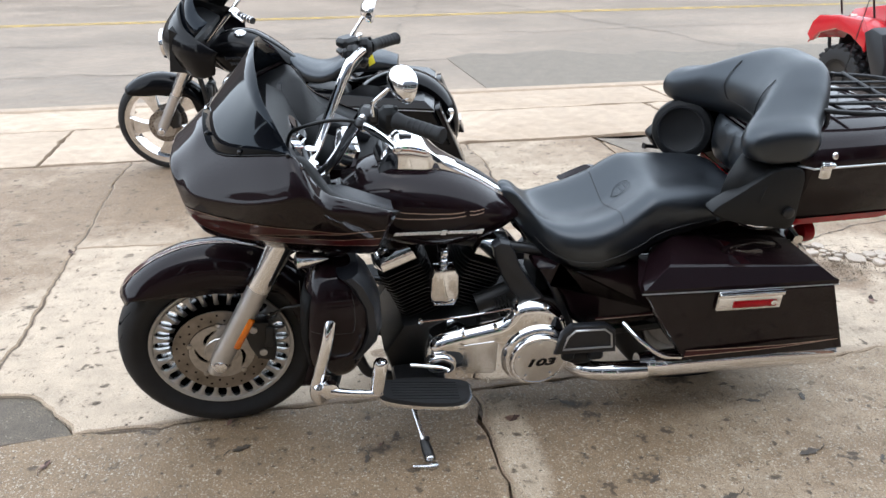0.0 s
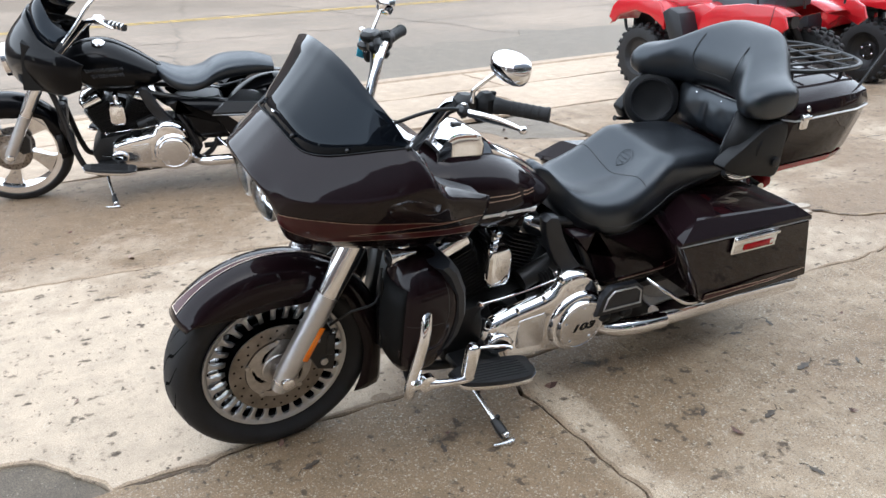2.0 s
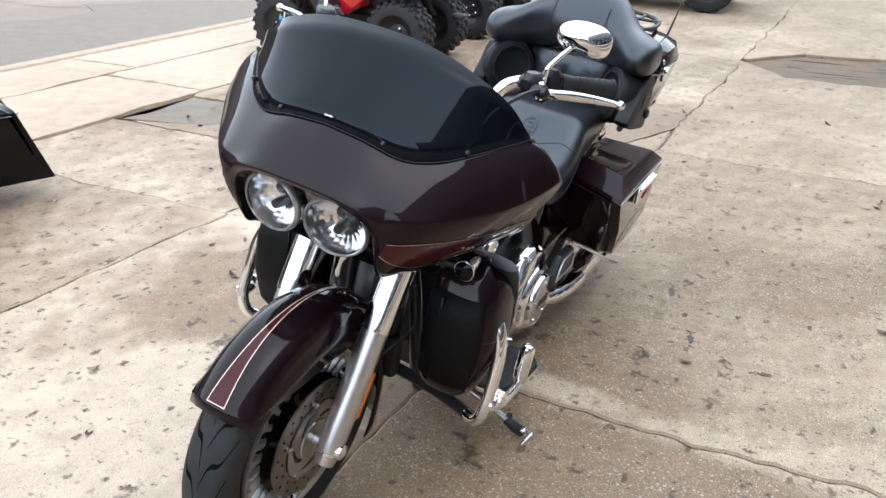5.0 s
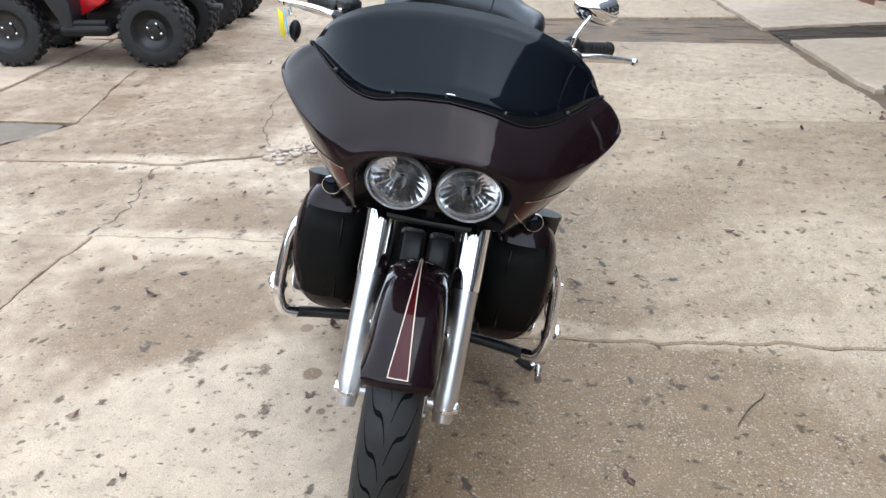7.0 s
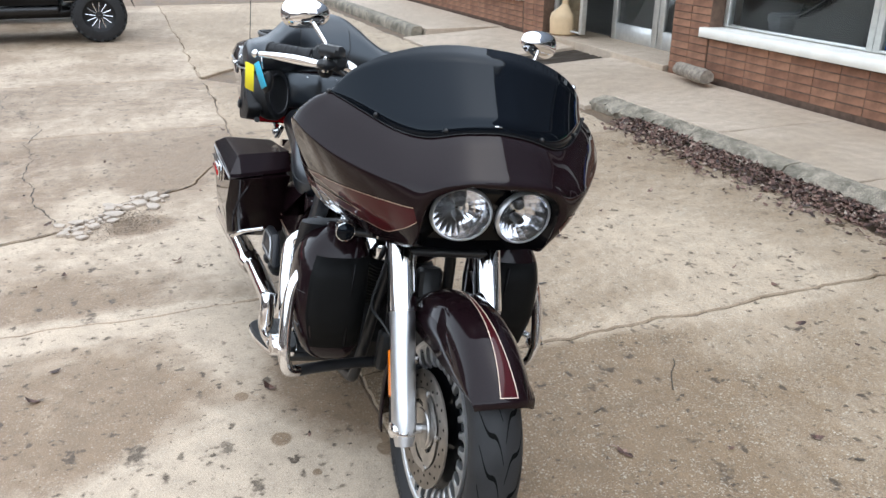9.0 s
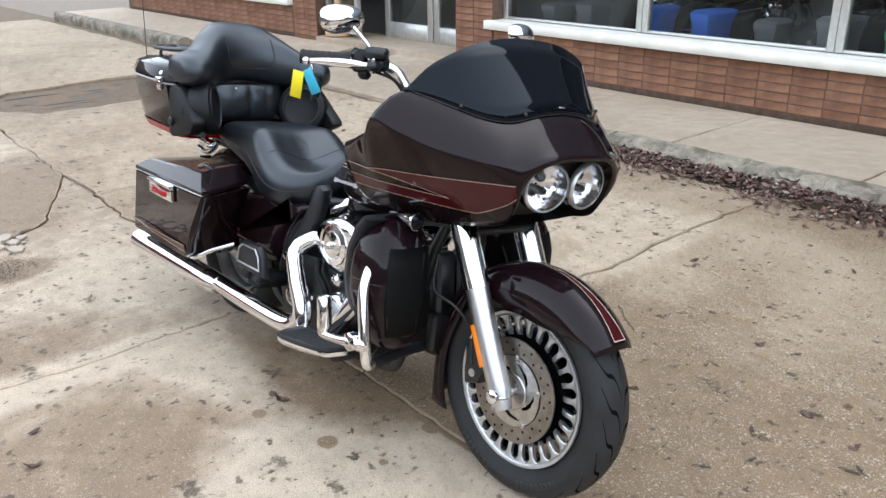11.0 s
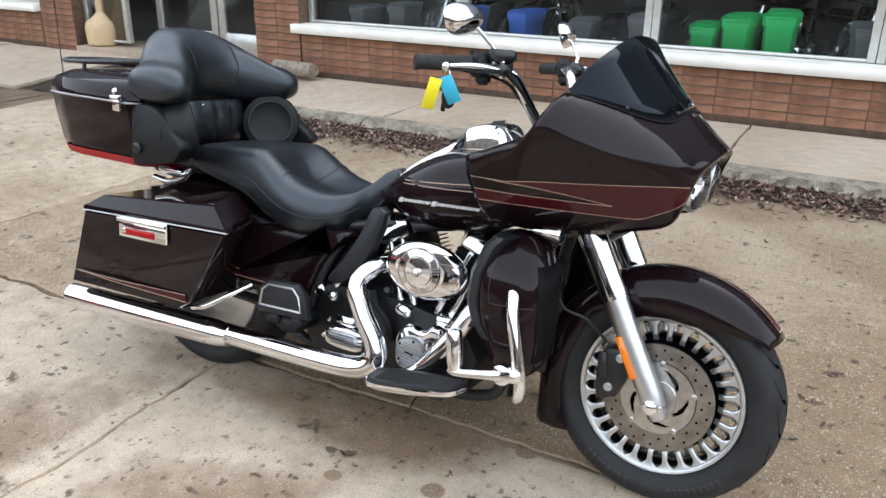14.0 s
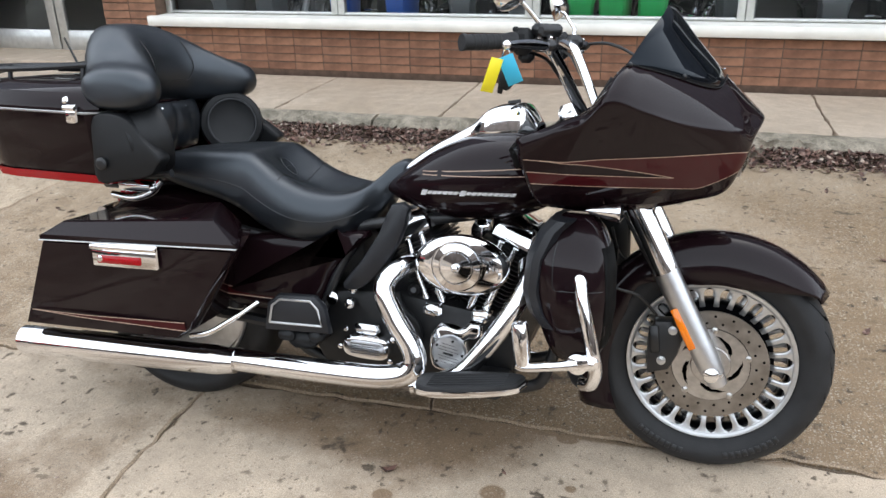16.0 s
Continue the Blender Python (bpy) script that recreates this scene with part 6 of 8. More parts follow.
def engine(parent, left_chrome=True):
    part("crankcase", Geo().prism([(-0.50, 0.30), (-0.53, 0.20), (-0.70, 0.165), (-1.08, 0.175), (-1.14, 0.28), (-1.10, 0.42), (-0.9, 0.44), (-0.72, 0.42), (-0.56, 0.40)], -0.15, 0.15, 0.02), ENGINE, parent, "black engine and gearbox casting")
    for lean, base in ((22.5, (-0.655, 0.0, 0.36)), (-22.5, (-0.735, 0.0, 0.36))):
        m = Matrix.Translation(base) @ Matrix.Rotation(radians(lean), 4, "Y")
        octo = ((1, 0.72), (0.72, 1), (-0.72, 1), (-1, 0.72), (-1, -0.72), (-0.72, -1), (0.72, -1), (1, -0.72))
        levels = [(0.0, 0.05, 0.07)]
        for k in range(17):
            w, z = (0.074 if k < 11 else 0.078), 0.028 + 0.0128 * k
            levels += [(z - 0.0026, 0.056, 0.078), (z - 0.0016, w, 0.106), (z + 0.0016, w, 0.106), (z + 0.0026, 0.056, 0.078)]
        levels.append((0.25, 0.056, 0.078))
        g = Geo().loft([[(sx * w, sy * d, z) for sx, sy in octo] for z, w, d in levels])
        cyl = part("cylinder", g.turned(m), ENGINE, parent, "black finned cylinder")
        rk = Geo()
        rk.loft([[(x * w, y * d, z) for x, y in ((1, 0.6), (0.7, 1), (-0.7, 1), (-1, 0.6), (-1, -0.6), (-0.7, -1), (0.7, -1), (1, -0.6))] for z, w, d in ((0.25, 0.068, 0.1), (0.262, 0.078, 0.112), (0.285, 0.076, 0.11), (0.312, 0.06, 0.092), (0.32, 0.045, 0.07))])
        part("rocker_cover", rk.turned(m), CHROME, cyl, "chrome rocker cover")
        pr = Geo()
        for dx in (-0.022, 0.022):
            pr.tube([(dx, -0.132, 0.0), (dx, -0.120, 0.13), (dx, -0.1, 0.25)], [0.009, 0.0095, 0.009], 10, 3)
            pr.lathe([(0.014, 0), (0.015, 0.012), (0.011, 0.02)], (dx, -0.132, 0.0), (0, 0, 1), 12).lathe([(0.013, 0), (0.012, 0.03)], (dx, -0.126, 0.06), (0, 0, 1), 12)
        part("pushrod_tube", pr.turned(m), CHROME, cyl)
    # right side: air cleaner, cam cover, gearbox cover
    ac = Geo()
    prof = ((0.0, -0.005), (0.9, -0.005), (0.985, 0.008), (1.0, 0.02), (0.96, 0.032), (0.86, 0.042), (0.83, 0.044), (0.81, 0.038), (0.78, 0.038), (0.76, 0.047), (0.56, 0.051), (0.54, 0.045), (0.50, 0.045), (0.48, 0.053), (0.08, 0.056), (0.0, 0.056))
    rings = []
    for r, h in prof:
        rings.append([(-0.660 + 0.130 * max(r, 0.002) * math.cos(a) * (1 if r > 0.85 else 0.65) - (0.008 if r < 0.85 else 0.0), -0.195 - h, 0.554 + 0.084 * max(r, 0.002) * math.sin(a)) for a in (2 * math.pi * j / 48 for j in range(48))])
    ar = part("air_cleaner", ac.loft(rings), CHROME, parent, "oval chrome air cleaner cover")
    part("air_cleaner_bolt", Geo().ball((-0.668, -0.256, 0.554), 0.012, 12), CHROME, ar)
    part("intake", Geo().tube([(-0.69, -0.05, 0.53), (-0.68, -0.2, 0.55)], 0.05, 16, 1), ENGINE, ar)
    cam_c = part("cam_cover", domed([(q.x, q.y) for q in catmull([(a, b, 0) for a, b in ((-0.748, 0.25), (-0.756, 0.33), (-0.735, 0.368), (-0.70, 0.377), (-0.662, 0.371), (-0.637, 0.392), (-0.602, 0.388), (-0.595, 0.352), (-0.618, 0.334), (-0.640, 0.332), (-0.634, 0.29), (-0.652, 0.248), (-0.70, 0.232))], 3, True)], -0.14, -0.203, 0.016), CHROME, parent, "chrome cam cover")
    part("timer_cover", Geo().lathe([(0.047, 0), (0.05, 0.01), (0.046, 0.02), (0.03, 0.022), (0.004, 0.022)], (-0.689, -0.199, 0.300), (0, -1, 0), 32), CAST, cam_c, "round brushed timer cover with fine lines")
    ribs = Geo()
    for k in range(7):
        z = -0.027 + 0.009 * k
        ribs.box((-0.689, -0.2212, 0.300 + z), ((1.7 if k != 3 else 0.8) * math.sqrt(0.036 ** 2 - z * z), 0.0014, 0.0009 if k != 3 else 0.006), 0.0003, (0, 10, 0))
    for k in range(5):
        a = 2 * math.pi * k / 5
        ribs.lathe([(0.004, 0), (0.004, 0.003), (0.001, 0.004)], (-0.689 + 0.040 * math.cos(a), -0.220, 0.300 + 0.040 * math.sin(a)), (0, -1, 0), 8)
    part("timer_rib", ribs, ENGINE, cam_c, "dark ribs of the timer cover")
    stadium = [(q.x, q.y) for q in catmull([(-0.872, 0.272, 0), (-0.88, 0.245, 0), (-0.91, 0.235, 0), (-0.985, 0.238, 0), (-1.012, 0.25, 0), (-1.018, 0.275, 0), (-1.008, 0.298, 0), (-0.98, 0.307, 0), (-0.905, 0.306, 0), (-0.88, 0.298, 0)], 3, True)]
    gc = part("gearbox_cover", Geo().prism(stadium, -0.14, -0.19, 0.012), CHROME, parent, "chrome gearbox side cover")
    inner = [(-0.944 + (x + 0.944) * 0.8, 0.271 + (z - 0.271) * 0.62) for x, z in stadium]
    part("gearbox_badge", Geo().prism(inner, -0.189, -0.194, 0.002), DULL, gc, "ribbed satin centre of the cover")
    ribs = Geo()
    for k in range(5):
        ribs.box((-0.944, -0.1945, 0.257 + 0.007 * k), (0.088, 0.002, 0.0022), 0.0005)
    part("badge_rib", ribs, GREY_PLASTIC, gc)
    for x, z in ((-0.868, 0.30), (-1.03, 0.262), (-0.875, 0.232), (-1.012, 0.318)):
        part("gearbox_bolt", Geo().lathe([(0.008, 0), (0.008, 0.008), (0.003, 0.01)], (x, -0.165, z), (0, -1, 0), 10), CHROME, gc)
    part("oil_hose", Geo().tube([(-0.86, -0.16, 0.44), (-0.84, -0.175, 0.40), (-0.80, -0.17, 0.36), (-0.79, -0.16, 0.30)], 0.012, 10, 4), PLASTIC, parent)
    part("sensor", Geo().lathe([(0.016, 0), (0.017, 0.012), (0.012, 0.02), (0.008, 0.03)], (-0.815, -0.15, 0.45), (0.3, -1, 0.3), 14), SATIN, parent)
    part("oil_filler", Geo().lathe([(0.018, 0), (0.02, 0.01), (0.018, 0.024), (0.006, 0.028)], (-1.055, -0.15, 0.40), (0, -1, 0.2), 18), CHROME, parent)
    part("clutch_arm", Geo().box((-0.945, -0.17, 0.325), (0.08, 0.03, 0.03), 0.01).ball((-1.0, -0.17, 0.395), 0.018, 10).ball((-0.99, -0.17, 0.44), 0.016, 10), CHROME, parent)
    for x in (-0.615, -0.755):
        part("lifter_block", Geo().box((x, -0.145, 0.40), (0.055, 0.05, 0.035), 0.008), CHROME, parent)
    # left side: primary cover, derby cover, horn
    hull = [(-0.640, 0.39), (-0.618, 0.35), (-0.614, 0.30), (-0.636, 0.245), (-0.68, 0.218), (-0.76, 0.208), (-0.86, 0.198), (-0.96, 0.182), (-1.04, 0.192), (-1.082, 0.25), (-1.086, 0.32), (-1.068, 0.40), (-1.035, 0.462), (-0.985, 0.494), (-0.92, 0.498), (-0.885, 0.478), (-0.858, 0.44), (-0.80, 0.426), (-0.72, 0.412)]
    smooth = [(q.x, q.y) for q in catmull([(a, b, 0) for a, b in hull], 3, True)]
    pc = part("primary_cover", domed(smooth, 0.14, 0.236, 0.032), CHROME if left_chrome else CAST, parent, "chrome primary drive cover", sharp=60)
    part("clutch_housing", Geo().lathe([(0.118, -0.03), (0.117, -0.006), (0.112, 0.012), (0.104, 0.022), (0.098, 0.0245), (0.094, 0.022)], (-0.968, 0.232, 0.31), (0, 1, 0), 56), CHROME, pc, "round chrome clutch housing", sharp=60)
    dc = part("derby_cover", Geo().lathe([(0.094, 0.018), (0.0935, 0.034), (0.089, 0.040), (0.083, 0.041), (0.081, 0.039), (0.0, 0.039)], (-0.968, 0.232, 0.31), (0, 1, 0), 56), CHROME, pc, "round chrome clutch cover")
    part("derby_face", Geo().lathe([(0.0, 0.0385), (0.079, 0.0385), (0.079, 0.0405), (0.076, 0.0412), (0.0, 0.0414)], (-0.968, 0.232, 0.31), (0, 1, 0), 48), DULL, dc, "brushed face of the clutch cover")
    bolts = Geo()
    for k in range(5):
        a = 2 * math.pi * k / 5 + 0.3
        bolts.lathe([(0.006, 0), (0.006, 0.003), (0.003, 0.0042)], (-0.968 + 0.068 * math.cos(a), 0.273, 0.31 + 0.068 * math.sin(a)), (0, 1, 0), 10)
    for x, z in ((-0.648, 0.372), (-0.735, 0.398), (-0.835, 0.416), (-0.898, 0.472), (-0.985, 0.478), (-1.04, 0.43), (-0.66, 0.24), (-0.82, 0.212)):
        bolts.lathe([(0.011, -0.012), (0.011, 0.004), (0.007, 0.007), (0.007, 0.012), (0.003, 0.014)], (x, 0.216, z), (0, 1, 0), 12)
    tagged(part("cover_bolt", bolts, CHROME, pc), kind="stuff")
    tear = [(q.x, q.y) for q in catmull([(-0.614, 0.318, 0), (-0.632, 0.342, 0), (-0.672, 0.346, 0), (-0.705, 0.325, 0), (-0.712, 0.298, 0), (-0.695, 0.276, 0), (-0.65, 0.277, 0), (-0.622, 0.29, 0)], 3, True)]
    tc = part("sprocket_bulge", domed(tear, 0.225, 0.252, 0.012), CHROME, pc, "teardrop bulge on the front of the cover", sharp=60)
    # black plate level with the bulge; a recess's shade put into colour
    part("bulge_shade", Geo().prism([(-0.664 + (x + 0.664) * 0.62, 0.312 + (z - 0.312) * 0.5) for x, z in tear], 0.245, 0.2525, 0.002), BLACK, tc)
    part("inspection_cover", Geo().prism([(-0.735, 0.372), (-0.73, 0.275), (-0.74, 0.262), (-0.828, 0.25), (-0.84, 0.262), (-0.842, 0.365), (-0.83, 0.378)], 0.232, 0.2385, 0.003), DULL, pc, "flat inspection plate")
    starter = Geo().tube([(-0.79, 0.14, 0.455), (-0.93, 0.14, 0.505)], 0.035, 16, 1)
    for k in range(5):
        starter.box((-0.845 - 0.009 * k, 0.18, 0.467 + 0.0035 * k), (0.004, 0.03, 0.05), 0.001, (0, 20, 0))
    part("starter_motor", starter, ENGINE, parent, "black ribbed starter motor")
    hn = part("horn", Geo().prism([(-0.640, 0.585), (-0.652, 0.61), (-0.714, 0.61), (-0.727, 0.585), (-0.729, 0.505), (-0.715, 0.478), (-0.652, 0.478), (-0.637, 0.505)], 0.12, 0.175, 0.014), CHROME, parent, "chrome horn cover")
    part("horn_bracket", Geo().box((-0.685, 0.11, 0.63), (0.03, 0.05, 0.06), 0.006).ball((-0.685, 0.14, 0.65), 0.014, 10), CHROME, hn)
    part("shift_linkage", Geo().tube([(-0.60, 0.2, 0.45), (-0.75, 0.205, 0.458), (-0.93, 0.2, 0.475)], 0.0032, 8, 2).ball((-0.605, 0.2, 0.45), 0.011, 8).tube([(-0.565, 0.26, 0.335), (-0.66, 0.275, 0.325), (-0.68, 0.29, 0.32)], 0.006, 8, 2), CHROME, parent)
    # frame
    fr = Geo()
    for s in (1, -1):
        fr.tube([(-0.30, s * 0.03, 0.80), (-0.36, s * 0.09, 0.62), (-0.42, s * 0.12, 0.28), (-0.50, s * 0.12, 0.19), (-0.8, s * 0.13, 0.175), (-1.15, s * 0.13, 0.22), (-1.28, s * 0.13, 0.42)], 0.017, 10, 5)
        fr.tube([(-0.30, s * 0.03, 0.82), (-0.6, s * 0.05, 0.68), (-0.95, s * 0.10, 0.62), (-1.25, s * 0.13, 0.56), (-1.45, s * 0.128, 0.59), (-1.56, s * 0.125, 0.61)], 0.017, 10, 5)
        fr.tube([(-1.0, s * 0.14, 0.57), (-1.06, s * 0.16, 0.44), (-1.12, s * 0.15, 0.28)], 0.014, 10, 4)
        fr.tube([(-1.15, s * 0.12, 0.28), (-1.4, s * 0.13, 0.30), (-1.64, s * 0.13, 0.31)], 0.018, 8, 3)
        fr.box((-0.36, s * 0.04, 0.45), (0.05, 0.07, 0.30), 0.01, (0, -8, 0))
    fr.box((-0.29, 0, 0.80), (0.10, 0.09, 0.18), 0.02, (0, -28, 0))
    fr.box((-1.15, 0, 0.5), (0.3, 0.2, 0.16), 0.03)
    part("frame", fr, SATIN, parent, "black tubular frame")
    part("oil_cooler", Geo().box((-0.335, 0.0, 0.36), (0.04, 0.20, 0.12), 0.008), ENGINE, parent)


def rear_end(parent, mat, touring=True):
    c = (-1.613, 0, 0.290)
    w = part("rear_wheel", Geo().lathe([(0.2, -0.055), (0.212, -0.07), (0.216, -0.065), (0.2, 0), (0.216, 0.065), (0.212, 0.07), (0.2, 0.055), (0.19, 0)], c, (0, 1, 0), 48, False).lathe([(0.02, -0.1), (0.05, -0.1), (0.12, -0.03), (0.19, -0.02), (0.19, 0.02), (0.12, 0.03), (0.05, 0.1), (0.02, 0.1)], c, (0, 1, 0), 40), CAST, parent, "silver cast rear wheel")
    tyre(w, c, 0.316, 0.18, 0.21, False)
    rows = []
    for i in range(30):
        a = radians(-12 + 178 * i / 29)
        r = 0.375
        rows.append([(c[0] - 0.02 - q * math.cos(a) * 1.02, y, c[2] + 0.02 + q * math.sin(a) * 0.98) for y, q in ((-0.115, r - 0.09), (-0.112, r - 0.03), (-0.085, r - 0.008), (0, r), (0.085, r - 0.008), (0.112, r - 0.03), (0.115, r - 0.09))])
    f = part("rear_fender", Geo().rows(rows), mat, parent, "painted rear mudguard", 0.004)
    if touring:
        part("tail_lamp", Geo().lathe([(0.02, 0), (0.034, 0.004), (0.038, 0.02), (0.034, 0.04), (0.01, 0.048)], (-1.895, 0.075, 0.588), (-1, 0, 0.05), 24), RED_LENS, f, "round red rear lamp")
    if touring:
        part("lamp_bar", Geo().tube([(-1.87, -0.12, 0.585), (-1.885, 0, 0.585), (-1.87, 0.12, 0.585)], 0.016, 10, 3), CHROME, f)
        part("trunk_mount", Geo().box((-1.80, 0, 0.66), (0.22, 0.12, 0.02), 0.006).box((-1.70, 0, 0.69), (0.3, 0.2, 0.012), 0.004), SATIN, parent, "black trunk mounting rack")
    for s in (1, -1):
        o = [(-0.965, 0.60), (-1.0, 0.545), (-1.055, 0.47), (-1.09, 0.39), (-1.16, 0.342), (-1.37, 0.342), (-1.43, 0.40), (-1.42, 0.53), (-1.335, 0.565), (-1.15, 0.592)]
        sc = part("side_cover", domed([(q.x, q.y) for q in catmull([(a, b, 0) for a, b in o], 3, True)], s * 0.10, s * 0.192, 0.07), mat, parent, "painted side panel", sharp=60)
        if touring:
            part("pinstripe", Geo().box((-1.29, s * 0.1905, 0.388), (0.24, 0.002, 0.0025), 0.0005).box((-1.29, s * 0.1905, 0.412), (0.24, 0.002, 0.0025), 0.0005), GOLD, sc)
            part("painted_band", Geo().box((-1.29, s * 0.19, 0.40), (0.24, 0.002, 0.02), 0.0005), RED_BAND, sc)
        part("mid_deflector", Geo().prism([(q.x, q.y) for q in catmull([(a, b, 0) for a, b in ((-0.82, 0.69), (-0.872, 0.695), (-0.905, 0.62), (-0.96, 0.53), (-1.015, 0.46), (-1.0, 0.44), (-0.955, 0.452), (-0.90, 0.505), (-0.852, 0.585))], 2, True)], s * 0.15, s * 0.195, 0.012), GREY_PLASTIC, parent, "dark grey plastic heat deflector")
        part("shock", Geo().tube([(-1.40, s * 0.125, 0.33), (-1.35, s * 0.125, 0.55)], 0.028, 12, 1), SATIN, parent)
        if not touring:
            continue
        peg = [(-1.215, 0.325), (-1.205, 0.405), (-1.17, 0.435), (-1.06, 0.44), (-1.03, 0.41), (-1.012, 0.335)]
        fp = part("passenger_board", Geo().prism(peg, s * 0.255, s * 0.285, 0.01), GREY_PLASTIC, parent, "folded passenger footboard with bright rim")
        rim = [(-1.195, 0.352), (-1.187, 0.402), (-1.163, 0.422), (-1.07, 0.426), (-1.048, 0.404), (-1.036, 0.358)]
        part("board_rim", Geo().tube([(x, s * 0.287, z) for x, z in rim + [rim[0]]], 0.0035, 6, 1), CAST, fp)
        part("board_bracket", Geo().box((-1.15, s * 0.26, 0.315), (0.05, 0.05, 0.03), 0.008).box((-1.06, s * 0.26, 0.32), (0.04, 0.05, 0.03), 0.008).box((-1.11, s * 0.2, 0.30), (0.08, 0.14, 0.05), 0.012), PLASTIC, fp)


def exhausts(parent, long_right=True):
    h = part("header_pipe", Geo().tube([(-0.80, -0.12, 0.535), (-0.838, -0.2, 0.525), (-0.868, -0.248, 0.478), (-0.83, -0.262, 0.40), (-0.775, -0.27, 0.32), (-0.775, -0.275, 0.265), (-0.84, -0.28, 0.235), (-1.0, -0.285, 0.227), (-1.36, -0.29, 0.225)], [0.024, 0.027, 0.030, 0.031, 0.032, 0.034, 0.034, 0.034, 0.034], 20, 6), CHROME, parent, "chrome exhaust header shield")
    part("front_pipe", Geo().tube([(-0.50, -0.12, 0.55), (-0.49, -0.2, 0.5), (-0.56, -0.24, 0.37), (-0.66, -0.25, 0.25), (-0.78, -0.265, 0.215)], 0.027, 16, 6), CHROME, parent)
    for s in (-1, 1):
        x0, up, d, end = (-1.30, 0.020, 0.016, 0.04) if s > 0 else (-1.30, 0.004, 0.0, 0.0)
        m = part("muffler", Geo().tube([(x0, s * (0.29 - d), 0.227 + up), (x0 - 0.04, s * (0.292 - d), 0.226 + up), (x0 - 0.09, s * (0.294 - d), 0.225 + up), (-1.7, s * (0.30 - 1.5 * d), 0.216 + up), (-2.0 + end, s * (0.305 - 1.5 * d), 0.2075 + up), (-2.015 + end, s * (0.305 - 1.5 * d), 0.207 + up)], [0.035, 0.041, 0.044, 0.046, 0.046, 0.042], 24, 3), CHROME, parent, "long chrome muffler")
        m.matrix_basis = REAR_TWIST
        part("muffler_tip", Geo().lathe([(0.042, 0), (0.038, 0.002), (0.034, -0.03), (0.03, -0.2)], (-2.016 + end, s * (0.305 - 1.5 * d), 0.207 + up), (-1, 0, -0.03), 24, False), SATIN, m)
    part("left_pipe", Geo().tube([(-1.05, 0.10, 0.24), (-1.12, 0.23, 0.235), (-1.2, 0.275, 0.245), (-1.32, 0.29, 0.249)], 0.032, 16, 5), CHROME, parent)


def floorboards(parent, pegs=True):
    for s in (1, -1):
        dy = -0.018 if s > 0 else 0.0
        out = [(q.x, q.y + dy) for q in catmull([(-0.462, 0.30, 0), (-0.458, 0.345, 0), (-0.478, 0.378, 0), (-0.56, 0.398, 0), (-0.65, 0.404, 0), (-0.705, 0.396, 0), (-0.738, 0.368, 0), (-0.745, 0.325, 0), (-0.735, 0.29, 0), (-0.60, 0.278, 0)], 4, True)]
        mid = 0.342 + dy
        b = part("footboard", Geo().loft([[(-0.6 + (x + 0.6) * f, s * (mid + (y - mid) * f), z + (x + 0.6) * 0.13) for x, y in out] for f, z in ((0.94, 0.258), (1.0, 0.262), (1.01, 0.269), (1.0, 0.2755))]), CHROME, parent, "rider footboard with ribbed rubber pad")
        pad = part("board_pad", Geo().loft([[(-0.6 + (x + 0.6) * f, s * (mid + (y - mid) * f), z + (x + 0.6) * 0.13) for x, y in out] for f, z in ((0.965, 0.2758), (0.965, 0.282), (0.93, 0.2865))]), RUBBER, b)
        ribs = Geo()
        for k in range(7):
            y = mid - 0.036 + 0.012 * k
            ribs.tube([(-0.50, s * y, 0.2875 + 0.013), (-0.60, s * y, 0.2875), (-0.70, s * y, 0.2875 - 0.013)], 0.0018, 6, 2)
        tagged(part("pad_rib", ribs, RUBBER, pad), kind="stuff")
        part("board_mount", Geo().box((-0.60, s * 0.23, 0.24), (0.16, 0.16, 0.03), 0.008), SATIN, b)
        if pegs:
            e = part("engine_guard", Geo().tube([(-0.345, s * 0.315, 0.605), (-0.332, s * 0.35, 0.585), (-0.318, s * 0.372, 0.53), (-0.293, s * 0.38, 0.44), (-0.278, s * 0.378, 0.375), (-0.285, s * 0.362, 0.33), (-0.31, s * 0.33, 0.312)], 0.0165, 14, 6), CHROME, parent, "chrome engine guard bar")
            part("guard_crossbar", Geo().tube([(-0.309, s * 0.331, 0.312), (-0.335, s * 0.27, 0.307), (-0.36, s * 0.15, 0.305), (-0.37, 0.0, 0.305)], 0.0162, 12, 5), SATIN, e, "black lower crossbar")
            part("peg_clamp", Geo().lathe([(0.012, 0), (0.026, 0.003), (0.026, 0.024), (0.012, 0.03)], (-0.318, s * 0.385, 0.392), (0, s, 0), 20).box((-0.295, s * 0.385, 0.393), (0.05, 0.045, 0.035), 0.01), CHROME, e)
            part("peg_arm", Geo().tube([(-0.318, s * 0.405, 0.392), (-0.36, s * 0.408, 0.382), (-0.44, s * 0.405, 0.366), (-0.462, s * 0.40, 0.368)], [0.016, 0.012, 0.011, 0.013], 12, 4), CHROME, e)
            part("highway_peg", Geo().tube([(-0.45, s * 0.402, 0.368), (-0.452, s * 0.40, 0.39), (-0.462, s * 0.40, 0.468), (-0.463, s * 0.40, 0.474)], [0.016, 0.0215, 0.0215, 0.014], 16, 2).lathe([(0.009, 0), (0.012, 0.003), (0.004, 0.006)], (-0.463, s * 0.40, 0.472), (-0.1, 0, 1), 12), CHROME, e)


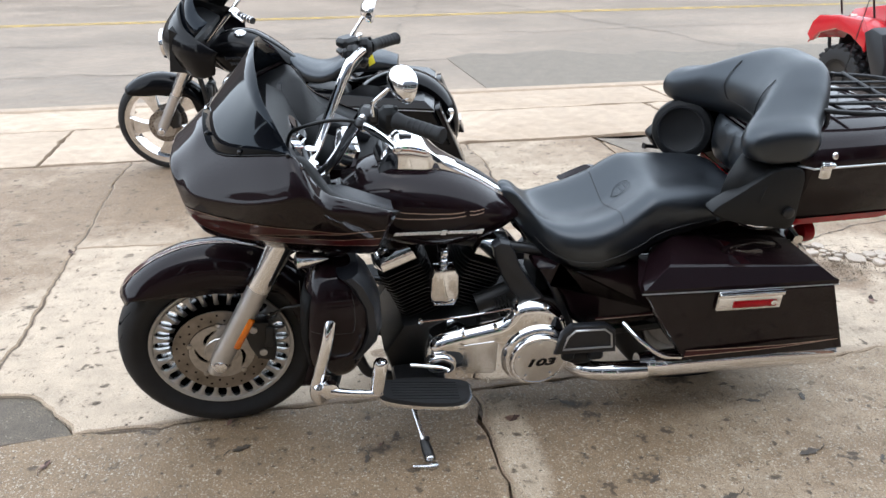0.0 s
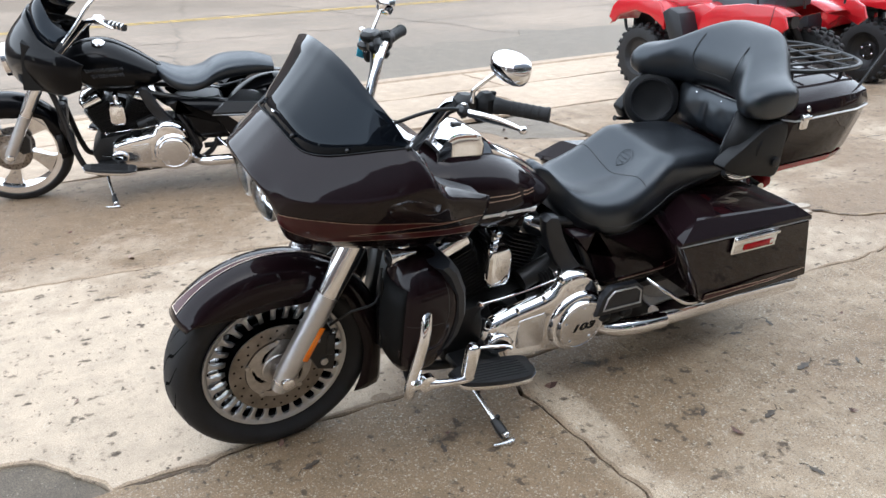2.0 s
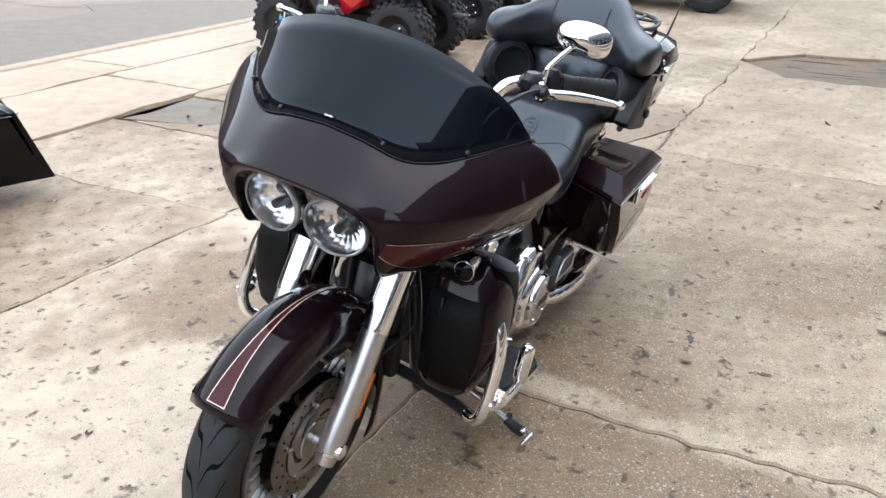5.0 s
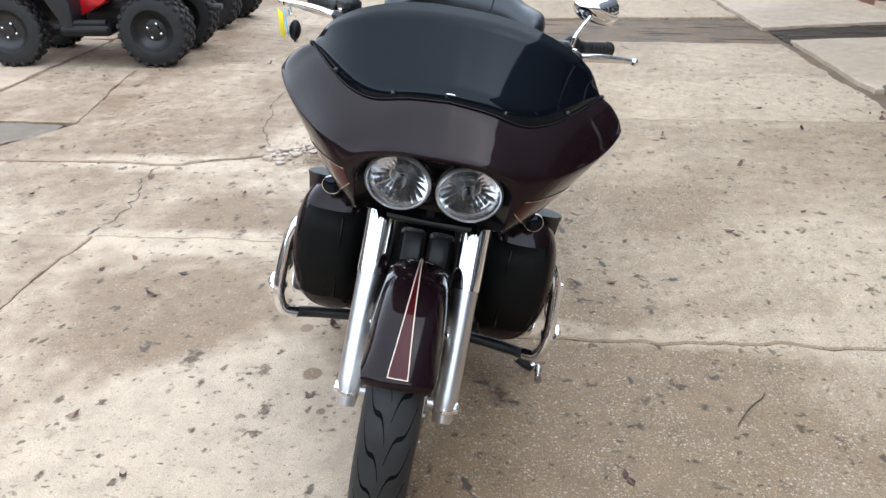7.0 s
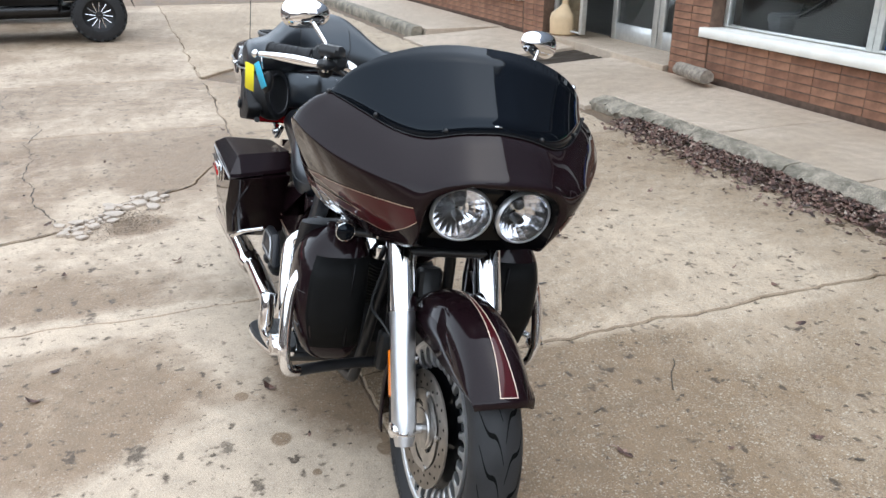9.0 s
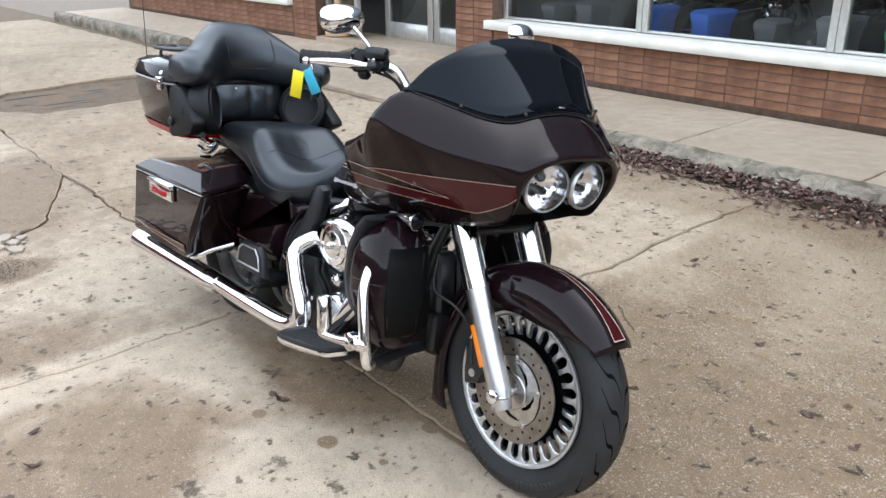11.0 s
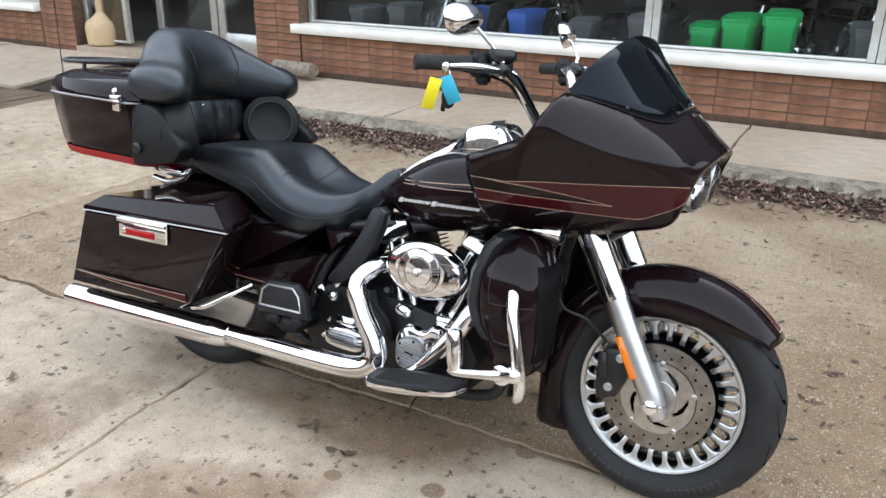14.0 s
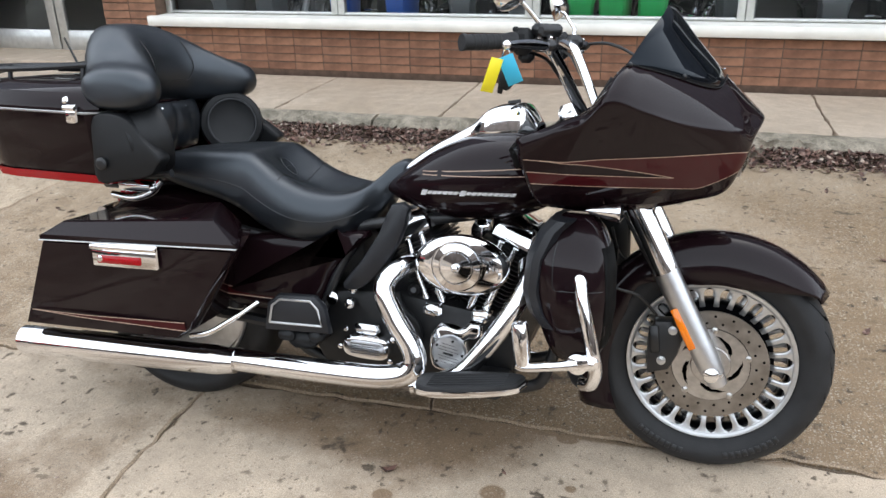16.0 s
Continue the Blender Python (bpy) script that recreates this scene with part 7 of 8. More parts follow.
def kickstand(parent):
    k = part("kickstand", Geo().tube([(-0.56, 0.15, 0.21), (-0.572, 0.24, 0.172), (-0.588, 0.33, 0.128), (-0.596, 0.372, 0.106)], [0.013, 0.0095, 0.009, 0.011], 12, 4), DULL, parent, "bright steel side stand, leg down")
    part("stand_boot", Geo().tube([(-0.594, 0.355, 0.115), (-0.6, 0.385, 0.098), (-0.606, 0.412, 0.085)], [0.014, 0.0175, 0.016], 10, 2).ball((-0.602, 0.362, 0.126), 0.009, 10), SATIN, k, "dark worn lower end of the stand")
    part("stand_foot", Geo().tube([(-0.548, 0.43, 0.085), (-0.58, 0.434, 0.083), (-0.608, 0.436, 0.082), (-0.622, 0.43, 0.081)], [0.0065, 0.0075, 0.0125, 0.010], 10, 3).box((-0.603, 0.408, 0.094), (0.024, 0.035, 0.018), 0.005, (24, 0, 0)), DULL, k, "bent steel foot")
    part("stand_spring", Geo().tube([(-0.56, 0.14, 0.22), (-0.58, 0.28, 0.168)], 0.006, 8, 1), SATIN, k)


def handlebar(parent, tags=True):
    half = [(-0.335, 0.09, 0.902), (-0.372, 0.145, 0.965), (-0.412, 0.182, 1.045), (-0.436, 0.2, 1.092), (-0.455, 0.222, 1.122), (-0.49, 0.272, 1.136), (-0.53, 0.325, 1.136)]
    bars = part("handlebar", Geo().tube([(-0.31, 0.0, 0.895)] + half, 0.0145, 14, 6).tube([(-0.31, 0.0, 0.895)] + flip(half, -1), 0.0145, 14, 6), CHROME, parent, "chrome handlebar")
    bars.matrix_basis = Matrix.Rotation(radians(0.9), 4, "X")
    part("riser", Geo().tube([(-0.30, 0.05, 0.84), (-0.315, 0.05, 0.92)], 0.02, 14, 1).tube([(-0.30, -0.05, 0.84), (-0.315, -0.05, 0.92)], 0.02, 14, 1).box((-0.25, 0, 0.83), (0.12, 0.22, 0.05), 0.015, (0, -28, 0)), CHROME, bars)
    for s in (1, -1):
        g = part("grip", Geo().tube([(-0.522, s * 0.318, 1.137), (-0.53, s * 0.326, 1.137), (-0.545, s * 0.341, 1.137), (-0.612, s * 0.408, 1.133), (-0.618, s * 0.414, 1.133), (-0.621, s * 0.417, 1.133)], [0.0215, 0.0215, 0.0175, 0.018, 0.0205, 0.018], 18, 2), RUBBER, bars, "black rubber grip")
        rings = Geo()
        for k in range(5):
            rings.lathe([(0.0178, 0), (0.0188, 0.0015), (0.0188, 0.0045), (0.0178, 0.006)], (-0.552 - 0.012 * k, s * (0.348 + 0.012 * k), 1.1365 - 0.0006 * k), (-0.7, s * 0.7, -0.03), 16)
        tagged(part("grip_rib", rings, RUBBER, bars), kind="stuff")
        part("switch_box", Geo().box((-0.505, s * 0.3, 1.138), (0.052, 0.046, 0.062), 0.014, (0, 0, s * -45)).box((-0.498, s * 0.288, 1.104), (0.036, 0.036, 0.03), 0.01, (0, 0, s * -45)).box((-0.522, s * 0.306, 1.165), (0.016, 0.012, 0.012), 0.004, (0, 0, s * -45)), PLASTIC, bars, "black switch housing")
        perch = Geo().box((-0.462, s * 0.272, 1.138), (0.062, 0.044, 0.046), 0.014, (0, 0, s * -45)).box((-0.441, s * 0.302, 1.13), (0.036, 0.05, 0.026), 0.01, (0, 0, s * -20))
        if s < 0:
            perch.box((-0.452, -0.288, 1.164), (0.066, 0.046, 0.03), 0.008, (0, 0, 42))
        part("lever_perch", perch, SATIN, bars, "black lever perch and brake reservoir" if s < 0 else "black lever perch")
        blade = [(-0.440, 0.298, 1.13, 0.011, 0.009), (-0.447, 0.325, 1.129, 0.010, 0.0105), (-0.462, 0.365, 1.131, 0.0055, 0.0115), (-0.482, 0.41, 1.132, 0.0048, 0.010), (-0.498, 0.45, 1.131, 0.0048, 0.0075), (-0.504, 0.466, 1.13, 0.0048, 0.006)]
        rows = [[(x + a * math.cos(q) * 0.94, s * (y + a * math.cos(q) * 0.34), z + b * math.sin(q)) for q in (2 * math.pi * j / 12 for j in range(12))] for x, y, z, a, b in blade]
        cols = [catmull([r[j] for r in rows], 4) for j in range(12)]
        lv = part("lever", Geo().loft([[tuple(c[i]) for c in cols] for i in range(len(cols[0]))]).ball((-0.506, s * 0.471, 1.13), 0.0105, 14), CHROME, bars, "chrome ball-end lever")
        part("lever_pin", Geo().lathe([(0.007, -0.02), (0.008, -0.018), (0.008, 0.018), (0.005, 0.021)], (-0.441, s * 0.303, 1.13), (0, 0, 1), 12), CHROME, lv)
        st = part("mirror_stem", Geo().tube([(-0.468, s * 0.296, 1.145), (-0.467, s * 0.298, 1.165), (-0.468, s * 0.301, 1.178), (-0.485, s * 0.314, 1.2), (-0.509, s * 0.333, 1.228)], [0.0075, 0.006, 0.0058, 0.0055, 0.0055], 10, 5).ball((-0.511, s * 0.334, 1.231), 0.011, 10), CHROME, bars, "thin chrome mirror stem")
        m = Matrix.Translation((-0.537, s * 0.347, 1.243)) @ Matrix.Rotation(radians(s * 14), 4, "Z") @ Matrix.Rotation(radians(-14), 4, "Y") @ Matrix.Rotation(radians(-s * 6), 4, "X")
        rings = []
        for r, h in ((0.02, 0.036), (0.35, 0.034), (0.62, 0.028), (0.84, 0.018), (0.96, 0.007), (1.0, -0.004), (0.985, -0.008), (0.93, -0.006)):
            rings.append([(h, s * (0.063 * r * math.copysign(abs(math.cos(a)) ** 0.85, math.cos(a))), (0.039 + 0.005 * math.cos(a)) * r * math.copysign(abs(math.sin(a)) ** 0.8, math.sin(a))) for a in (2 * math.pi * j / 36 for j in range(36))])
        part("mirror_shell", Geo().loft(rings, True).turned(m), CHROME, st, "oval chrome mirror")
        part("mirror_glass", Geo().lathe([(0.0, 0), (0.94, 0.0), (0.94, -0.001), (0.0, -0.001)], (0, 0, 0), (1, 0, 0), 32).turned(m @ Matrix.Translation((-0.0075, 0, 0)) @ Matrix.Diagonal((1, 0.061, 0.037, 1))), MIRROR, st)
        if s > 0:
            part("cable", Geo().tube([(-0.437, 0.305, 1.13), (-0.41, 0.303, 1.137), (-0.36, 0.295, 1.137), (-0.30, 0.27, 1.115), (-0.262, 0.235, 1.08), (-0.25, 0.18, 0.98), (-0.26, 0.1, 0.85)], 0.0048, 8, 6), CABLE, bars, "black clutch cable")
        else:
            part("cable", Geo().tube([(-0.445, -0.262, 1.118), (-0.42, -0.212, 1.075), (-0.378, -0.168, 1.0), (-0.34, -0.12, 0.93), (-0.30, -0.08, 0.86)], 0.0042, 8, 6), CABLE, bars, "black brake hose")
        part("wire_loom", Geo().tube([(-0.495, s * 0.275, 1.115), (-0.462, s * 0.222, 1.098), (-0.438, s * 0.196, 1.065), (-0.385, s * 0.152, 0.985), (-0.335, s * 0.09, 0.9)], 0.0042, 8, 5), CABLE, bars)
    if tags:
        part("key_ring", Geo().tube([(-0.507, -0.455, 1.125), (-0.516, -0.452, 1.116), (-0.52, -0.45, 1.104), (-0.51, -0.448, 1.095), (-0.502, -0.452, 1.106), (-0.507, -0.455, 1.125)], 0.0014, 6, 4), CHROME, bars)
        part("yellow_tag", Geo().box((-0.535, -0.477, 1.066), (0.030, 0.002, 0.076), 0.0008, (16, 10, 42)), YELLOW, bars, "yellow card key tag")
        part("blue_tag", Geo().box((-0.499, -0.456, 1.078), (0.034, 0.0022, 0.066), 0.0008, (14, -24, 12)), BLUE_TAG, bars, "blue card key tag")
        part("key_fob", Geo().ball((-0.512, -0.434, 1.06), (0.018, 0.016, 0.028), 14).box((-0.523, -0.436, 1.045), (0.012, 0.005, 0.04), 0.002, (6, 8, 0)), PLASTIC, bars, "black key fob")
    return bars


def lower_fairing(parent, s):
    st = ((0.345, -0.375, -0.31, 0.20, 0.27), (0.36, -0.394, -0.288, 0.18, 0.305), (0.405, -0.418, -0.264, 0.168, 0.338), (0.5, -0.447, -0.252, 0.165, 0.362), (0.6, -0.460, -0.257, 0.165, 0.36), (0.66, -0.447, -0.272, 0.168, 0.344), (0.702, -0.422, -0.295, 0.182, 0.313), (0.724, -0.392, -0.325, 0.21, 0.275))

    def skin(x, z):
        lo, hi = next((p, q) for p, q in zip(st, st[1:]) if z <= q[0])
        k = (z - lo[0]) / (hi[0] - lo[0])
        x0, x1, y0, y1 = (a + (b - a) * k for a, b in zip(lo[1:], hi[1:]))
        u = min(1, abs((2 * x - x0 - x1) / (x1 - x0))) ** (1 / 0.72)
        return (x, s * ((y0 + y1) / 2 + (y1 - y0) / 2 * math.sqrt(max(0, 1 - u * u)) ** 0.72 + 0.001), z)

    rings = []
    for z, x0, x1, y0, y1 in st:
        cx, cy, hx, hy = (x0 + x1) / 2, (y0 + y1) / 2, (x1 - x0) / 2, (y1 - y0) / 2
        rings.append([(cx + hx * math.copysign(abs(math.cos(a)) ** 0.72, math.cos(a)), s * (cy + hy * math.copysign(abs(math.sin(a)) ** 0.72, math.sin(a))), z) for a in (2 * math.pi * j / 32 for j in range(32))])
    cols = [catmull([r[j] for r in rings], 3) for j in range(32)]
    rings = [[tuple(c[i]) for c in cols] for i in range(len(cols[0]))]
    f = part("lower_fairing", Geo().loft(rings), PAINT, parent, "painted leg shield with chrome guard", sharp=50)
    scoop = []
    for z, x0, x1, y0, y1 in [q for q in st if 0.37 < q[0] < 0.68]:
        cx, cy, hx, hy = (x0 + x1) / 2, (y0 + y1) / 2, (x1 - x0) / 2, (y1 - y0) / 2
        scoop.append([(cx + (hx + 0.003) * math.copysign(abs(math.cos(a)) ** 0.72, math.cos(a)), s * (cy + (hy + 0.002) * math.copysign(abs(math.sin(a)) ** 0.72, math.sin(a))), z) for a in (radians(-85 + 11.5 * j) for j in range(12))])
    part("vent_panel", Geo().rows(scoop), VENT, f, "black inner vent panel", 0.002)
    part("vent_rib", Geo().box((-0.2575, s * 0.225, 0.53), (0.006, 0.008, 0.24), 0.003), BLACK, f)
    part("shield_edge", Geo().loft([[tuple(q) for q in catmull([(x, s * 0.18, z), (x - 0.03, s * 0.22, z), (x - 0.028, s * 0.32, z), (x + 0.01, s * 0.35, z), (x + 0.03, s * 0.30, z)], 2, True)] for x, z in ((-0.40, 0.45), (-0.43, 0.485), (-0.447, 0.54), (-0.441, 0.62), (-0.412, 0.69), (-0.385, 0.72))]), GREY_PLASTIC, f)
    part("panel_line", Geo().tube([skin(-0.39 + 0.128 * k / 8, 0.553 + 0.005 * k / 8) for k in range(9)], 0.0016, 5, 2).tube([skin(x, z) for x, z in ((-0.388, 0.68), (-0.396, 0.65), (-0.398, 0.61), (-0.397, 0.575), (-0.393, 0.558), (-0.388, 0.553))], 0.0016, 5, 2), SATIN, f)
    return f


def spot_lamp(parent, s):
    m = Matrix.Translation((-0.262, s * 0.264, 0.738)) @ Matrix.Diagonal((0.9, 0.74, 0.74, 1))
    l = part("passing_lamp", Geo().lathe([(0.004, -0.085), (0.012, -0.07), (0.026, -0.03), (0.032, -0.004), (0.034, 0.0), (0.034, 0.008), (0.031, 0.009)], (0, 0, 0), (1, 0, 0), 28).turned(m), CHROME, parent, "small bullet lamp")
    part("lens", Geo().lathe([(0.0325, 0.0085), (0.02, 0.015), (0.004, 0.018)], (0, 0, 0), (1, 0, 0), 24).turned(m), SCREEN, l, "dark glass lens")
    part("lamp_bracket", Geo().tube([(-0.285, s * 0.258, 0.732), (-0.275, s * 0.19, 0.728), (-0.25, s * 0.12, 0.725)], 0.011, 10, 3), SATIN, l)


def touring_motorcycle(m):
    e = thing("motorcycle", m, "black cherry touring motorcycle with chrome engine, leaning on its stand", "motorcycle")
    engine(e)
    rear_end(e, PAINT)
    exhausts(e)
    floorboards(e)
    kickstand(e)
    w = many_spoke_wheel("front_wheel", e, (0, 0, 0.31), 0.316, 0.13, 0.222)
    for s in (1, -1):
        disc(w, (0, 0, 0.31), s * 0.068, 0.102, 0.149)
        fork(e, s)
        part("fork_reflector", Geo().box((-0.080, s * 0.150, 0.426), (0.022, 0.007, 0.118), 0.004, (0, -28.6, 0)), AMBER, e, "amber fork reflector")
        cal = part("brake_caliper", Geo().prism([(-0.11, 0.43), (-0.078, 0.375), (-0.087, 0.336), (-0.108, 0.29), (-0.16, 0.272), (-0.168, 0.314), (-0.168, 0.38), (-0.153, 0.425)], s * 0.05, s * 0.105, 0.012), SATIN, e, "black brake caliper")
        part("caliper_face", Geo().box((-0.150, s * 0.106, 0.375), (0.026, 0.006, 0.075), 0.004, (0, -8, 0)), SATIN, cal)
        for bx, bz in ((-0.128, 0.318), (-0.105, 0.405)):
            part("caliper_bolt", Geo().lathe([(0.012, 0), (0.012, 0.005), (0.006, 0.007)], (bx, s * 0.105, bz), (0, s, 0), 14), CAST, cal)
        part("brake_line", Geo().tube([(-0.15, s * 0.10, 0.44), (-0.20, s * 0.14, 0.50), (-0.27, s * 0.16, 0.53), (-0.30, s * 0.13, 0.62)], 0.004, 8, 5), CABLE, e)
        lower_fairing(e, s)
        spot_lamp(e, s)
    part("triple_clamp", Geo().box((-0.215, 0, 0.735), (0.06, 0.30, 0.035), 0.012, (0, -28, 0)).tube([(-0.19, -0.14, 0.715), (-0.19, 0.14, 0.715)], 0.012, 10, 1), SATIN, e)
    part("axle", Geo().tube([(0, -0.13, 0.31), (0, 0.13, 0.31)], 0.013, 12, 1), CAST, e)
    front_fender(e, PAINT, True)
    shark_fairing(e)
    tank(e, PAINT)
    seat(e)
    for s in (1, -1):
        saddlebag(e, s, PAINT)
    tour_trunk(e)
    handlebar(e)
    words("103", 0.042, 0.0012, BLACK, e, Matrix.Translation((-0.970, 0.2735, 0.305)) @ Matrix.Rotation(radians(180), 4, "Z") @ Matrix.Rotation(radians(90), 4, "X") @ Matrix.Diagonal((1.5, 0.86, 1, 1)), "engine_number", 0.0016, 0.25)
    loop = Geo()
    for r, a0, a1, n in ((0.268, 232, 262, 8), (0.268, 284, 318, 9)):
        for k in range(n):
            a = radians(a0 + (a1 - a0) * k / n)
            loop.box((r * math.cos(a), -0.0655, 0.31 + r * math.sin(a)), (0.012, 0.002, 0.018), 0.0008, (0, -math.degrees(a) + 90, 0))
    tagged(part("tyre_marking", loop, SATIN, w), kind="stuff")
    return e


touring_motorcycle(pose(-0.151, 2.492, 0, 0, 0, 179.6) @ pose(0, 0, 0, -9.8, 0, 0))


# ---- the second motorcycle, by the pavement ----
def blade_wheel(parent, c, radius, width, rim):
    w = width * 0.36
    prof = [(rim - 0.025, -w), (rim, -w * 1.1), (rim + 0.008, -w * 1.15), (rim + 0.006, -w * 0.9), (rim - 0.01, 0), (rim + 0.006, w * 0.9), (rim + 0.008, w * 1.15), (rim, w * 1.1), (rim - 0.025, w), (rim - 0.03, 0), (rim - 0.025, -w)]
    wh = part("front_wheel", Geo().lathe(prof, c, (0, 1, 0), 64, False).lathe([(0.015, -0.06), (0.045, -0.06), (0.05, 0), (0.045, 0.06), (0.015, 0.06)], c, (0, 1, 0), 28), CHROME, parent, "large polished wheel with five curved blades")
    g = Geo()
    rows = [(0.035, 0.0, 0.040, 0.030), (0.08, 0.03, 0.044, 0.03), (0.13, 0.10, 0.058, 0.028), (0.18, 0.16, 0.082, 0.025), (rim - 0.045, 0.19, 0.11, 0.023), (rim - 0.02, 0.19, 0.15, 0.022)]
    g.loft([[(r * math.cos(a), yy, r * math.sin(a)) for a, yy in ((t - h / r * 0.46, -d), (t + h / r * 0.46, -d), (t + h / r * 0.5, -d * 0.4), (t + h / r * 0.5, d * 0.4), (t + h / r * 0.46, d), (t - h / r * 0.46, d), (t - h / r * 0.5, d * 0.4), (t - h / r * 0.5, -d * 0.4))] for r, t, h, d in rows])
    me = shape(g, CHROME)
    for i in range(5):
        ob = part("spoke", me, CHROME, wh)
        ob.matrix_basis = Matrix.Translation(c) @ Matrix.Rotation(2 * math.pi * i / 5 + 0.3, 4, "Y")
    tyre(wh, c, radius, width, rim)
    return wh


BATWING = (
    ((-0.22, 0, 1.21), (-0.12, 0, 1.10), (-0.07, 0, 1.02), (-0.06, 0, 0.95), (-0.08, 0, 0.86), (-0.13, 0, 0.79)),
    ((-0.225, 0.1, 1.205), (-0.13, 0.11, 1.095), (-0.085, 0.115, 1.015), (-0.075, 0.115, 0.945), (-0.095, 0.11, 0.86), (-0.14, 0.1, 0.79)),
    ((-0.25, 0.21, 1.17), (-0.18, 0.225, 1.08), (-0.145, 0.235, 1.01), (-0.14, 0.235, 0.945), (-0.155, 0.22, 0.865), (-0.18, 0.2, 0.80)),
    ((-0.29, 0.30, 1.11), (-0.245, 0.315, 1.06), (-0.225, 0.325, 1.0), (-0.225, 0.32, 0.94), (-0.235, 0.30, 0.87), (-0.24, 0.27, 0.82)),
    ((-0.38, 0.375, 1.06), (-0.36, 0.39, 1.03), (-0.345, 0.40, 0.985), (-0.345, 0.395, 0.93), (-0.35, 0.375, 0.86), (-0.35, 0.35, 0.81)),
    ((-0.50, 0.41, 0.99), (-0.49, 0.415, 0.98), (-0.48, 0.418, 0.955), (-0.475, 0.415, 0.92), (-0.47, 0.405, 0.88), (-0.46, 0.395, 0.85)),
)


def bagger(m):
    e = thing("motorcycle", m, "gloss black bagger motorcycle with batwing fairing on its side stand", "motorcycle")
    engine(e)
    rear_end(e, BLACK, False)
    exhausts(e)
    floorboards(e, False)
    kickstand(e)
    w = blade_wheel(e, (-0.06, 0, 0.328), 0.330, 0.13, 0.264)
    for s in (1, -1):
        disc(w, (-0.06, 0, 0.328), s * 0.068, 0.074, 0.11)
        fork(e, s, top=0.80, foot=(-0.06, 0.328), rake=29)
    part("brake_caliper", Geo().prism([(-0.10, 0.44), (-0.075, 0.38), (-0.12, 0.32), (-0.165, 0.33), (-0.175, 0.41), (-0.15, 0.455)], 0.05, 0.105, 0.012), SATIN, e)
    f = front_fender(e, BLACK, False, 0.328, 0.985, 48, 188)
    f.location = (-0.06, 0, 0)
    half = spline_sheet(BATWING, 5, 4)
    rows = [[(q.x, -q.y, q.z) for q in r] for r in reversed(half[1:])] + [[tuple(q) for q in r] for r in half]
    shift = Vector((-0.085, 0.0, -0.06))
    rows = [[tuple(Vector(q) + shift) for q in r] for r in rows]
    fr = part("fairing", Geo().rows(rows), BLACK, e, "gloss black fork-mounted fairing", 0.006)
    part("windscreen", Geo().rows([[(q[0] - 0.004, q[1], q[2] - 0.004), (q[0] - 0.05, q[1] * 0.96, q[2] + 0.045), (q[0] - 0.085, q[1] * 0.9, q[2] + 0.075)] for q in (r[0] for r in rows[6:-6])]), SCREEN, e, "low dark windscreen", 0.004)
    part("inner_fairing", Geo().loft([[(x, y, z) for x, z in ((-0.285, 1.04), (-0.425, 0.96), (-0.445, 0.86), (-0.385, 0.77), (-0.245, 0.78))] for y in (-0.3, -0.25, 0.25, 0.3)]), PLASTIC, e)
    h = part("headlight", Geo().lathe([(0.085, -0.06), (0.095, -0.02), (0.094, 0.01), (0.085, 0.016), (0.06, 0.028), (0.004, 0.036)], (-0.145, 0, 0.865), (1, 0, -0.1), 32), CHROME, e, "round chrome headlight")
    tank(e, BLACK, False, False, BIG_TANK)
    scr = Geo()
    rng = random.Random(8)
    for row, z in enumerate((0.82, 0.785)):
        x = -0.56 - 0.03 * row
        while x > -0.76:
            wd = rng.uniform(0.008, 0.016)
            scr.box((x, 0.1725, z), (wd * 0.7, 0.004, rng.uniform(0.012, 0.026)), 0.001, (6, 25, 0))
            x -= wd
    part("script", scr, GREY_PLASTIC, e, "thin silver script lettering shown as strokes")
    st = ((-0.93, 0.06, 0.73, 0.79), (-0.97, 0.11, 0.69, 0.775), (-1.04, 0.15, 0.64, 0.74), (-1.12, 0.165, 0.63, 0.722), (-1.20, 0.162, 0.645, 0.738), (-1.27, 0.15, 0.67, 0.78), (-1.36, 0.14, 0.69, 0.802), (-1.50, 0.125, 0.70, 0.80), (-1.62, 0.10, 0.705, 0.765))
    rings = []
    for x, wd, z0, z1 in st:
        rings.append([(x, wd * math.copysign(abs(math.cos(a)) ** 0.6, math.cos(a)), (z0 + z1) / 2 + (z1 - z0) / 2 * math.copysign(abs(math.sin(a)) ** 0.7, math.sin(a))) for a in (2 * math.pi * j / 24 for j in range(24))])
    cols = [catmull([r[j] for r in rings], 4) for j in range(24)]
    part("seat", Geo().loft([[tuple(c[i]) for c in cols] for i in range(len(cols[0]))]), VINYL, e, "low stepped black vinyl seat", sharp=70)
    for s in (1, -1):
        b = saddlebag(e, s, BLACK, False, False)
        b.matrix_basis = Matrix.Translation((0, 0, -0.035)) @ b.matrix_basis
        part("latch_plate", Geo().prism([(-1.30, 0.592), (-1.375, 0.53), (-1.70, 0.52), (-1.63, 0.577)], s * 0.4, s * 0.412, 0.003), DULL, b, "brushed silver latch plate")
        part("bag_extension", Geo().prism([(-1.95, 0.34), (-1.86, 0.57), (-1.89, 0.575), (-2.05, 0.19), (-1.46, 0.225), (-1.37, 0.34)], s * 0.2, s * 0.365, 0.012), BLACK, b)
